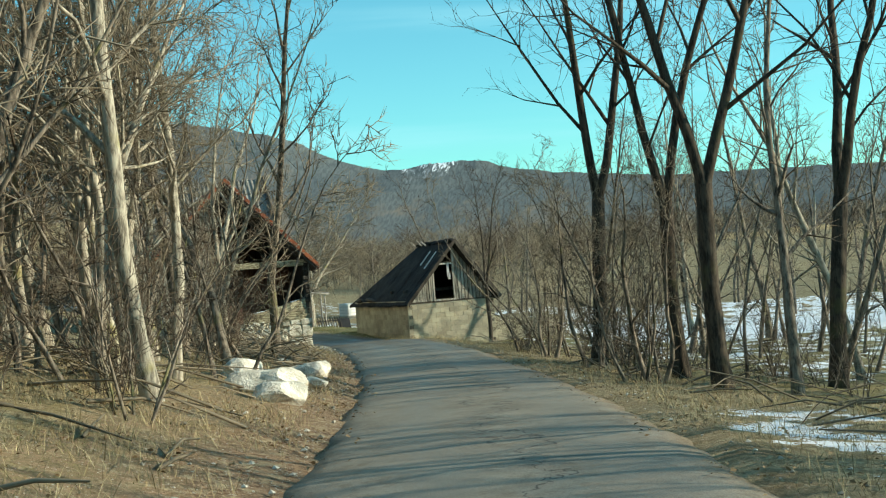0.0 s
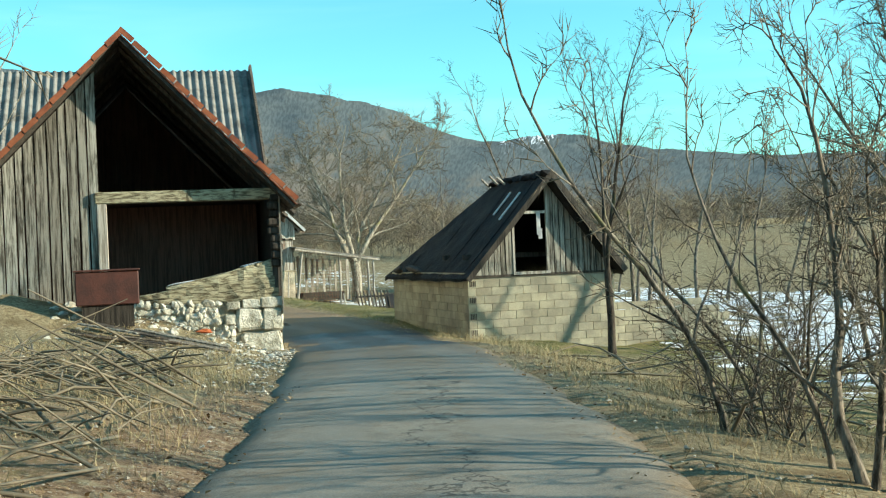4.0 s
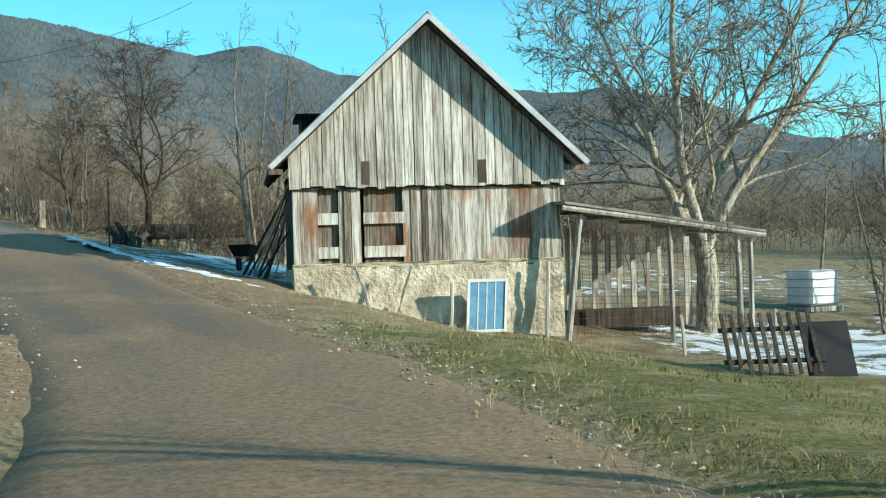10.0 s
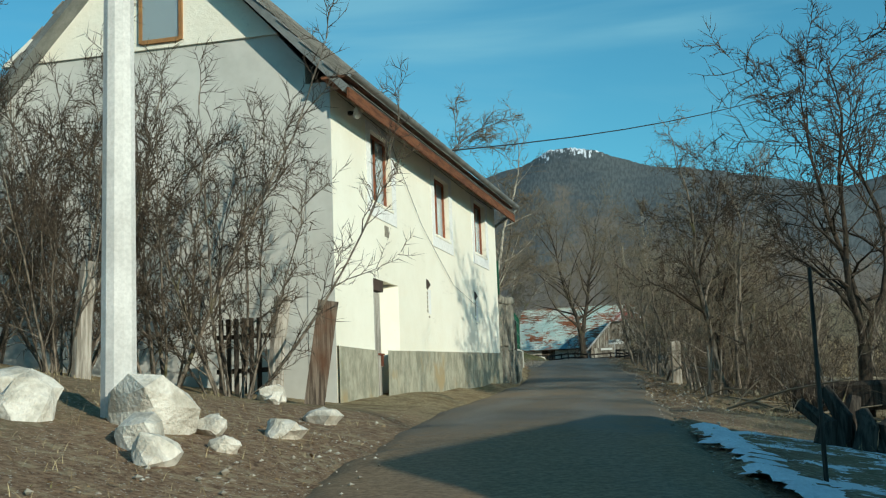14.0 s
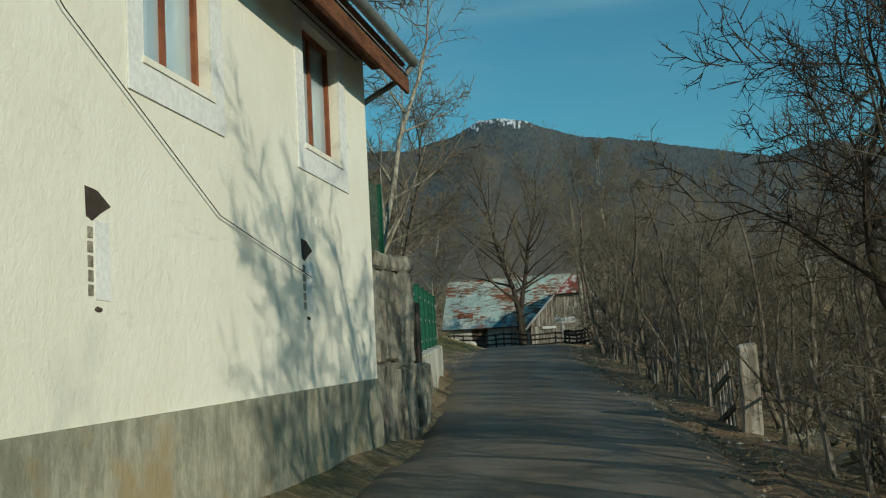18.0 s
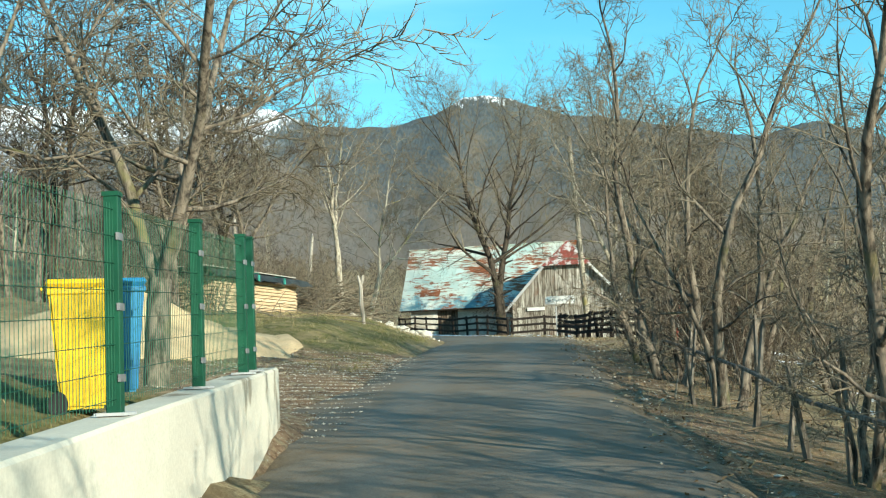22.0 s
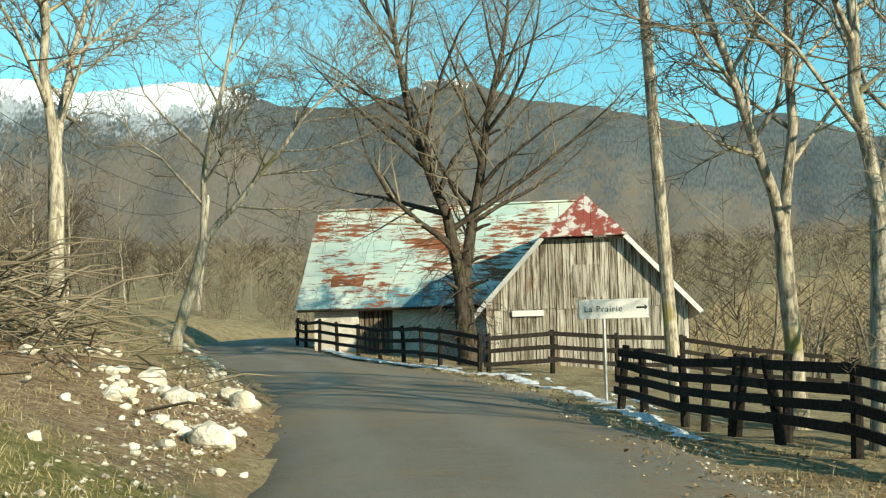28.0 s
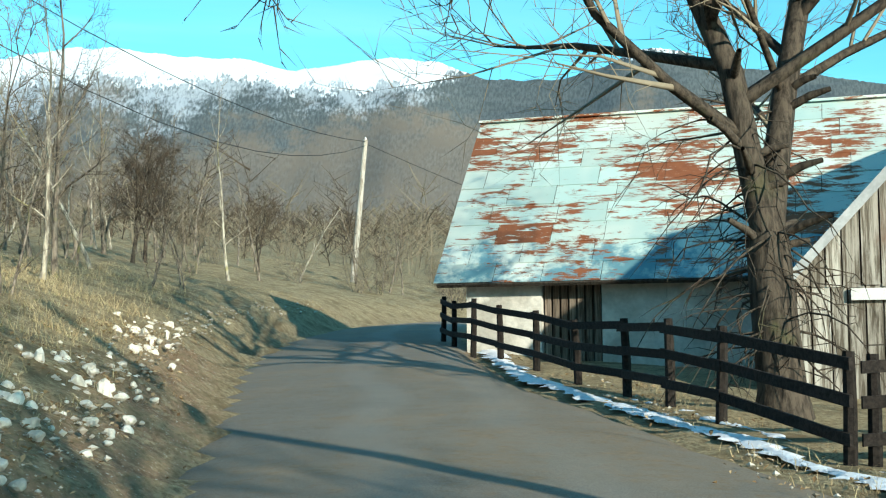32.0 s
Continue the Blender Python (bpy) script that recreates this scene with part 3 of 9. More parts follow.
# ---------------------------------------------------------------- the lie of the land
# the road's middle line: station, x, y, z
ROAD = [(-12, -33, -44, 0.3), (-5, -14, -18.5, 0.15), (0, 0, 0, 0.0), (2, 5.82, 7.69, -0.12), (4, 11.77, 16.75, -0.43), (6, 17.53, 26.81, -0.62),
        (7, 20.15, 32.17, -0.67), (8, 22.41, 37.03, -0.82), (9, 24.3, 41.63, -1.05), (10, 25.82, 46.55, -1.1), (11, 26.75, 51.72, -0.98), (12, 26.9, 56.68, -0.76),
        (13, 26.39, 61.51, -0.43), (14, 25.49, 66.07, 0.01), (16, 23.79, 74.57, 0.9), (18, 22.57, 82.96, 1.53), (20, 21.48, 91.94, 2.0),
        (22, 20.25, 101.31, 2.59), (24, 18.67, 110.33, 3.22), (26, 17.27, 120.17, 3.93)]
ROAD += [(28, 16.25, 129.03, 4.43), (30, 15.09, 137.58, 4.77), (32, 12.77, 146.48, 5.05), (34, 9.6, 156.5, 5.4), (36.5, 5.4, 167, 5.88),
         (38.5, 2.2, 176, 6.32), (40.5, 0.2, 185, 6.6), (42.5, -0.2, 194, 6.6), (45, 2.6, 205, 6.2), (50, 14, 228, 5.0)]
# the banks: station, then the height over the road at 2.2, 4, 7, 14 and 40 m from its middle
BANK_LEFT = [(-12, .1, .7, 1.5, 2.6, 6), (0, .1, .8, 1.5, 2.6, 6), (4, .1, .55, 1.1, 2.4, 6), (6.5, .05, .3, .7, 1.6, 5), (8, .0, .1, .7, 1.6, 5),
             (10.5, .03, .1, .5, 1.6, 5), (12.5, .08, .35, 1.1, 2.2, 6), (15, .12, .6, 1.4, 2.5, 6), (17, .1, .5, 1.2, 2.2, 5), (18.5, .05, .2, .6, 1.4, 5),
             (20.6, .1, .5, .8, 1.2, 5), (21.6, .45, .6, .8, 1.2, 5), (22.6, .5, .8, .95, 1.4, 5)]
BANK_LEFT += [(24.35, .55, .8, .95, 1.4, 5), (24.8, .02, .10, .3, 1.2, 5), (26.95, .04, .12, .35, 1.3, 6), (27.6, .2, .65, .9, 1.8, 6), (28.2, .25, .8, 1.0, 2.0, 6), (29, .2, .75, 1.0, 2.0, 6),
              (30.5, .15, .7, 1.3, 2.6, 7), (33, .3, 1.05, 1.8, 3.2, 8), (36, .5, 1.25, 1.9, 3.2, 8), (38, .5, 1.2, 1.8, 3.2, 8), (50, .2, .6, 1.2, 2.5, 6)]
BANK_RIGHT = [(-12, -.1, -.3, -.7, -1.2, -1.5), (0, -.1, -.3, -.7, -1.2, -1.5), (5, -.1, -.35, -.8, -1.2, -1.5), (7, -.1, -.5, -.9, -1.2, -1.5), (9, -.1, -.4, -.7, -1.0, -1.2),
              (10.5, .0, .0, -.1, -.4, -.8), (12.3, .0, -.08, -.6, -1.2, -1.6), (13.3, -.03, -.25, -1.0, -1.6, -2), (14, -.05, -.3, -1.2, -1.7, -2.2), (16, -.1, -.35, -.9, -1.6, -2.6)]
BANK_RIGHT += [(18, -.12, -.4, -1.0, -1.8, -3), (24, -.12, -.45, -1.1, -2.0, -3.5), (28, -.1, -.35, -.9, -1.8, -4), (31, -.05, -.15, -.5, -1.4, -4),
               (34, .0, -.1, -.3, -1.0, -4), (36.5, -.12, -.2, -.35, -1.0, -4), (38.5, -.25, -.35, -.5, -1.2, -4), (50, 0, -.1, -.3, -1.0, -3)]


def dense(rows, step=0.05):
    """Rows carried on smoothly at even steps of their first column."""
    a = np.array(rows, float)
    t = np.arange(a[0, 0], a[-1, 0] + 1e-6, step)
    out = [t]
    for k in range(1, a.shape[1]):
        x, y = a[:, 0], a[:, k]
        g = np.gradient(y, x)
        i = np.clip(np.searchsorted(x, t, "right") - 1, 0, len(x) - 2)
        h = x[i + 1] - x[i]
        u = (t - x[i]) / h
        out.append((2 * u**3 - 3 * u**2 + 1) * y[i] + (u**3 - 2 * u**2 + u) * h * g[i] + (3 * u**2 - 2 * u**3) * y[i + 1] + (u**3 - u**2) * h * g[i + 1])
    return np.array(out).T


LINE = dense(ROAD)
TANG = np.gradient(LINE[:, 1:3], axis=0)
TANG /= np.linalg.norm(TANG, axis=1)[:, None]
LEFT_OFF, RIGHT_OFF = 1.8, 1.65


def station(x, y):
    """Nearest station, the distance to the right of the road's middle and the road's height there, for arrays."""
    x, y = np.atleast_1d(np.asarray(x, float)), np.atleast_1d(np.asarray(y, float))
    best = np.empty(len(x), int)
    for i in range(0, len(x), 4000):
        dx = x[i:i + 4000, None] - LINE[None, ::2, 1]
        dy = y[i:i + 4000, None] - LINE[None, ::2, 2]
        best[i:i + 4000] = np.argmin(dx * dx + dy * dy, axis=1) * 2
    p, t = LINE[best], TANG[best]
    d = (x - p[:, 1]) * t[:, 1] - (y - p[:, 2]) * t[:, 0]
    far = np.hypot(x - p[:, 1], y - p[:, 2])
    d = np.where(d >= 0, 1, -1) * far
    return p[:, 0], d, p[:, 3]


def table(rows, t, d):
    a = np.array(rows, float)
    cols = np.array([0, 1.75, 2.2, 4, 7, 14, 40])
    h = [np.zeros_like(t), np.zeros_like(t)] + [np.interp(t, a[:, 0], a[:, k]) for k in range(1, 6)]
    h = np.array(h)
    i = np.clip(np.searchsorted(cols, d, "right") - 1, 0, len(cols) - 2)
    u = np.clip((d - cols[i]) / (cols[i + 1] - cols[i]), 0, 1)
    j = np.arange(len(t))
    return h[i, j] * (1 - u) + h[i + 1, j] * u


def land(x, y):
    """The ground's height, for arrays."""
    x, y = np.atleast_1d(np.asarray(x, float)), np.atleast_1d(np.asarray(y, float))
    t, d, z = station(x, y)
    d = np.where(d < 0, np.minimum(d + extra_left(t), 0), d)
    h = np.where(d < 0, table(BANK_LEFT, t, -d), table(BANK_RIGHT, t, d))
    far = np.abs(d)
    h = h + np.where(d < 0, 0.10, 0.02) * np.clip(far - 40, 0, 400)
    # rubble and earth heaped against the open barn
    ca, sa = math.cos(radians(16.9)), math.sin(radians(16.9))
    bx, by = (x - 21.15) * ca - (y - 38.95) * sa, (x - 21.15) * sa + (y - 38.95) * ca
    h = h + 0.62 * smooth(-bx, 0.1, 2.3) * (1 - smooth(-bx, 5, 7)) * smooth(by, -2.8, -0.3) * (1 - smooth(by, 0.3, 1.0))
    return z + h


def lumps(x, y):
    """Small unevenness off the road."""
    _, d, _ = station([x], [y])
    k = min(1.0, max(0.0, (abs(d[0]) - 2.0) / 2.0))
    return k * (0.16 * noise.noise(Vector((x * 0.5, y * 0.5, 0))) + 0.07 * noise.noise(Vector((x * 1.7, y * 1.7, 3))))


def ground(x, y):
    return float(land([x], [y])[0]) + (lumps(x, y) if abs(x) < 200 and -80 < y < 300 else 0.0)


def ground_many(xy):
    """Heights at many places at once."""
    h = land(xy[:, 0], xy[:, 1])
    _, d, _ = station(xy[:, 0], xy[:, 1])
    k = np.clip((np.abs(d) - 2.0) / 2.0, 0, 1)
    return h + k * np.array([0.16 * noise.noise(Vector((x * 0.5, y * 0.5, 0))) + 0.07 * noise.noise(Vector((x * 1.7, y * 1.7, 3))) for x, y in xy])


def beside(t, d):
    """The place at a station, d metres to the right of the road's middle."""
    x, y, gx, gy = (float(np.interp(t, LINE[:, 0], c)) for c in (LINE[:, 1], LINE[:, 2], TANG[:, 0], TANG[:, 1]))
    return x + d * gy, y - d * gx


# ---------------------------------------------------------------- ground sheet, road, mountains
def smooth(x, a, b):
    u = np.clip((x - a) / (b - a), 0, 1)
    return u * u * (3 - 2 * u)


def patch(t, d, t0, t1, d0, d1, soft=0.6):
    """1 inside a stretch of stations and of distances from the road, falling off at its edges."""
    return smooth(t, t0 - soft, t0) * (1 - smooth(t, t1, t1 + soft)) * smooth(d, d0 - soft, d0) * (1 - smooth(d, d1, d1 + soft))


def axis(lo, hi, step, far):
    a = list(np.arange(lo, hi + 1e-6, step))
    g, s = a[-1], step
    while g < far:
        s *= 1.22
        g += s
        a.append(g)
    g, s = a[0], step
    while g > -far:
        s *= 1.22
        g -= s
        a.insert(0, g)
    return np.array(a)


def colour_layer(me, rgb, name="Col"):
    lay = me.color_attributes.new(name, "FLOAT_COLOR", "POINT")
    lay.data.foreach_set("color", np.column_stack([rgb, np.ones(len(rgb))]).astype(np.float32).ravel())


def grid_mesh(name, pts, nu, nv, material):
    i = np.arange(nu * nv).reshape(nv, nu)
    q = np.stack([i[:-1, :-1], i[:-1, 1:], i[1:, 1:], i[1:, :-1]], axis=-1).reshape(-1, 4)
    me = bpy.data.meshes.new(name)
    me.from_pydata(pts.tolist(), [], q.tolist())
    me.polygons.foreach_set("use_smooth", np.ones(len(q), bool))
    me.materials.append(M[material])
    return me


def extra_right(t):
    """How much wider the road is on its right past the shed and along the upper stretch."""
    return np.interp(t, [8.9, 9.8, 10.7, 12.2, 13.2, 19.5, 21, 28.5, 30, 31.4, 32, 32.8, 33.4, 34.3, 35.6, 39, 41], [0, 0.55, 0.8, 0.4, 0, 0, 0.25, 0.35, 0.8, 1.2, 1.35, 1.6, 1.35, 0.4, -0.45, -0.45, 0])


def extra_left(t):
    return np.interp(t, [31.2, 32.4, 33.6, 35.0, 36.5, 40.0], [0, 0.12, 0.55, 1.2, 1.7, 1.2])


def make_land():
    xs, ys = axis(-30, 60, 0.7, 5200), axis(-28, 222, 0.8, 5200)
    gx, gy = np.meshgrid(xs, ys)
    x, y = gx.ravel(), gy.ravel()
    t, d, z = station(x, y)
    h = land(x, y)
    near = (np.abs(x) < 120) & (y > -80) & (y < 280)
    k = np.clip((np.abs(d) - 2.0) / 2.0, 0, 1)
    for i in np.nonzero(near & (k > 0))[0]:
        h[i] += k[i] * (0.16 * noise.noise(Vector((x[i] * 0.5, y[i] * 0.5, 0))) + 0.07 * noise.noise(Vector((x[i] * 1.7, y[i] * 1.7, 3))))
    h = np.where(np.abs(d) < 1.7, h - 0.07, h)
    h = np.where((d > -1.75 - extra_left(t)) & (d < 1.65 + extra_right(t)), np.minimum(h, z - 0.12), h)
    d = np.where(d < 0, np.minimum(d + extra_left(t), 0), d)
    green = 0.74 * patch(t, d, 9.4, 13.0, 2.4, 9, 0.8) + 0.75 * patch(t, d, 20.5, 24.2, -12, -2.4) + 0.66 * patch(t, d, 26.2, 30.4, -7, -1.9, 0.5)
    green += 0.22 * patch(t, d, 30, 45, -30, -3.5, 1.5) + 0.8 * patch(t, d, 12, 15.6, -6, -2.6) + 0.35 * patch(t, d, -12, 7, -6, -3, 1)
    green += 0.55 * patch(t, d, 1, 9, 5, 60, 2)
    earth = 0.38 * patch(t, np.abs(d), -12, 50, 1.5, 2.1, 0.5) + 0.45 * patch(t, d, 12.3, 17.5, -3.2, -1.9) + 0.5 * patch(t, d, 15.6, 17.5, -6, -2) + 0.85 * patch(t, d, 24.5, 26.9, -6, -1.5, 0.5)
    earth += 0.75 * patch(t, d, 30.3, 31.5, -5.4, -2.4, 0.5) + 0.36 * patch(t, d, 31.3, 36, -2.8, -1.8, 0.4) + 0.5 * patch(t, d, -12, 6, -3.5, -1.8, 0.8) + 0.5 * patch(t, d, 14, 30, 1.6, 4, 0.8)
    snow = 0.47 * patch(t, d, 15.2, 17.2, 2.2, 9, 0.5) + 0.43 * patch(t, d, -12, 8.5, 8, 60, 2)
    snow += 0.6 * patch(t, d, 8.5, 14.2, 11.5, 40, 1) + 0.55 * patch(t, d, 2.0, 2.6, 2.6, 5.0, 0.5)
    snow += 0.3 * patch(t, d, 17, 30, 6, 40, 2)
    me = grid_mesh("ground", np.column_stack([x, y, h]), len(xs), len(ys), "ground")
    colour_layer(me, np.clip(np.column_stack([green, earth, snow]), 0, 1.2))
    tagged(new("ground", me), "winter ground of dead grass, soil and snow patches", "ground", kind="structure")
    # the road, a slightly crowned strip with worn edges
    n = 20
    pts, col, lane = [], [], []
    for p, g in zip(LINE, TANG):
        fray = [0.14 * noise.noise(Vector((p[0] * 1.1, q, 0))) + 0.10 * noise.noise(Vector((p[0] * 4.3, q, 2))) + 0.07 * noise.noise(Vector((p[0] * 9.7, q, 4))) for q in (0, 7)]
        wl = LEFT_OFF + extra_left(p[0]) - 0.15 * (20.8 < p[0] < 24.4) + fray[0] + (0.9 * max(0, 1 - abs(p[0] - 24.9) / 0.7))
        wr = RIGHT_OFF + extra_right(p[0]) + fray[1]
        for k in range(n + 1):
            u = k / n
            off = -wl + (wl + wr) * u
            dz = 0.035 - 0.05 * (off / 1.8) ** 2 - (0.09 if k in (0, n) else 0.02 if k in (1, n - 1) else 0.0)
            dz += 0.012 * noise.noise(Vector((p[1] * 0.9, p[2] * 0.9, off * 1.3)))
            pts.append((p[1] + off * g[1], p[2] - off * g[0], p[3] + dz))
            brown = 0.08 + 0.85 * float(smooth(p[0], 10.0, 11.2) * (1 - smooth(p[0], 16.3, 17.8))) + 0.2 * float(smooth(p[0], 17, 19))
            # wettest where shed and cottage shade the road; that shade is darkened in too
            wet_shade = 0.10 + 1.2 * float(smooth(p[0], 7.6, 8.3) * (1 - smooth(p[0], 9.3, 10.1))) + 0.22 * float(smooth(p[0], 12.2, 13.2) * (1 - smooth(p[0], 14.5, 15.5)))
            col.append((brown, wet_shade, 1.0 - float(smooth(p[0], 6.4, 7.2)) + 0.25 * float(smooth(p[0], 19, 21))))
            lane.append((off / 5.0 + 0.5, min(off + wl, wr - off), 0))
    me = grid_mesh("road", np.array(pts), n + 1, len(LINE), "asphalt")
    colour_layer(me, np.array(col))
    colour_layer(me, np.array(lane), "Lane")
    tagged(new("road", me), "narrow worn grey asphalt village road with earthy edges", "road", kind="structure")


SKYLINE = [(-75, 9.5), (-55, 11), (-45, 11.8), (-38.5, 12.1), (-34.8, 12.85), (-32.8, 12.85), (-30, 12.6), (-27.5, 12.6), (-25, 12.05), (-23.4, 12.35), (-20.5, 12.75), (-18.5, 12.55),
           (-16, 11.7), (-13, 11.5), (-10.5, 12.15), (-9.2, 12.75), (-8.2, 12.9), (-7.2, 12.7), (-6, 12.3), (-4.4, 11.75), (-2, 11.45), (1.4, 10.7), (4.3, 10.05), (6.2, 10.5), (7.4, 10.5), (9.3, 9.8), (11, 9.1)]
SKYLINE += [(14, 9.0), (16.5, 8.75), (18.5, 8.35), (21, 8.0), (23.6, 8.15), (25.5, 7.8), (28.2, 7.2), (30.6, 6.0), (33, 5.15), (35, 5.5), (37.3, 5.5), (39, 5.0),
            (41, 4.6), (46, 4.0), (60, 3.5), (90, 4), (180, 6), (270, 7), (285, 9.5)]


def make_mountains():
    az = np.concatenate([np.arange(-75, -46, 0.3), np.arange(-46, 46, 0.07), np.arange(46, 75, 0.3), np.arange(75, 285.01, 2.0)])
    el = np.interp(az, [a for a, _ in SKYLINE], [e for _, e in SKYLINE])
    # snow at 33 to 38 degrees also carries the far peaks' hazy paleness
    snowy = np.interp(az, [-75, -39, -36, -31, -28, -25, -22, -19, -17, -14, -10.4, -9.5, -7.4, -6, -4, 4, 6.5, 7.5, 9, 14.8, 16.3, 17.6, 20, 33, 34, 36, 38, 90, 285],
                      [0.6, 1, 1, 1, .8, .75, 1, .9, .4, .1, .04, .50, .46, .12, .05, 0, .16, .16, 0, 0, .5, .3, 0, 0, .42, .42, 0, 0, .5])
    even = np.arange(-75, 285.01, 0.5)
    soft = np.interp(az, even, np.convolve(np.pad(np.interp(even, az, el), 18, mode="edge"), np.hanning(37) / np.hanning(37).sum(), "valid"))
    jag = np.array([0.05 * noise.noise(Vector((a * 7.0, 0, 5))) + 0.03 * noise.noise(Vector((a * 23.0, 0, 9))) for a in az])
    us = np.linspace(0, 1, 46)
    pts, col, place = [], [], []
    for u in us:
        r = 420 + 4080 * u ** 1.2
        for a, e, m, s, j in zip(az, el, soft, snowy, jag):
            top = 4500 * math.tan(radians(m + (e - m) * u ** 5 + (j if u == 1 else 0.0)))
            w = Vector((math.sin(radians(a)) * r * 0.0022, math.cos(radians(a)) * r * 0.0022, 0))
            # spurs run down the slope
            spur = noise.noise(Vector((a * 0.16, u * 0.9, 3))) + 0.5 * noise.noise(Vector((a * 0.45, u * 1.6, 7)))
            bump = noise.noise(w * 0.8) + noise.noise(w * 2.3) * 0.4
            h = top * u ** 1.25 * (1 + (0.15 * bump + 0.12 * spur) * (1 - u)) - 14 + 9 * noise.noise(w * 5.5) * u
            pts.append((17 + math.sin(radians(a)) * r, 90 + math.cos(radians(a)) * r, h))
            up = math.degrees(math.atan2(h, r))
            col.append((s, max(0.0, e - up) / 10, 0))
            place.append((a * 0.078, up * 0.078, 0))
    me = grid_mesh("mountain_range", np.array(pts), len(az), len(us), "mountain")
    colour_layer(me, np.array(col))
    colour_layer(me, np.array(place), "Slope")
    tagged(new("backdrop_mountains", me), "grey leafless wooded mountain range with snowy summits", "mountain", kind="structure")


make_land()
make_mountains()


# ---------------------------------------------------------------- boards, blocks and other pieces
rng = random.Random(7)


def board_wall(parent, x0, x1, low, top, y, width, material, name="plank", thick=0.025, gap=0.006, ragged=0.02, face=-1, seed=1, skip=()):
    """Upright boards side by side on the plane y; low and top give the heights at x. Each is a part of its own."""
    r = random.Random(seed)
    x = x0
    while x < x1 - 0.02:
        w = min(width * r.uniform(0.75, 1.25), x1 - x)
        a, b = x, x + w - gap
        if not any(s0 <= (a + b) / 2 <= s1 for s0, s1 in skip):
            push = r.uniform(0, 0.012) * face
            jag = r.uniform(-ragged, ragged)
            tilt = r.uniform(-0.006, 0.006)
            bm = bmesh.new()
            za, zb = low(a) + jag, low(b) + jag + r.uniform(-0.3, 0.3) * ragged
            ta, tb = top(a), top(b)
            if min(ta - za, tb - zb) > 0.03:
                mid = (a + b) / 2
                pts = [(a + tilt, za), (b + tilt, zb), (b, tb)]
                pk = top(mid)
                if pk > max(ta, tb) + 0.01:
                    pts.append((mid, pk))
                pts.append((a, ta))
                extrude_xz(bm, pts, y + push, y + push + thick * face)
                part(name, bm, material, parent)
        x += w


BLOCKS = {}


def block_mesh(w, h, t, material):
    key = (round(w, 3), round(h, 3), round(t, 3), material)
    if key not in BLOCKS:
        BLOCKS[key] = mesh_of("block", boxes((0, w, -t, 0, 0, h), bevel=0.004), material)
    return BLOCKS[key]


def block_face(parent, length, courses, m, material="block", bw=0.41, bh=0.2, proud=0.03, seed=2, holes=False):
    """Hollow blocks in running bond on a wall face; m carries the face's own x (along) and -y (out) into the thing."""
    r = random.Random(seed)
    for c in range(courses):
        x = 0.0
        first = bw if c % 2 == 0 else bw / 2
        while x < length - 0.02:
            w = min(first if x == 0.0 else bw, length - x)
            if length - x - w < 0.06:
                w = length - x
            t = proud + r.uniform(-0.004, 0.006)
            part("block", block_mesh(round(w - 0.008, 3), bh - 0.008, round(t, 3), material), None, parent,
                 m=m @ pose(x + 0.006, r.uniform(-0.002, 0.002), c * bh + 0.006))
            x += w


def empty_ring(parent, x0, x1, y0, y1, z0, z1, t, material, name="wall", label=""):
    """Four wall bodies of a rectangular building."""
    part(name, boxes((x0, x1, y0, y0 + t, z0, z1)), material, parent, label)
    part(name, boxes((x0, x1, y1 - t, y1, z0, z1)), material, parent, label)
    part(name, boxes((x0, x0 + t, y0 + t, y1 - t, z0, z1)), material, parent, label)
    part(name, boxes((x1 - t, x1, y0 + t, y1 - t, z0, z1)), material, parent, label)


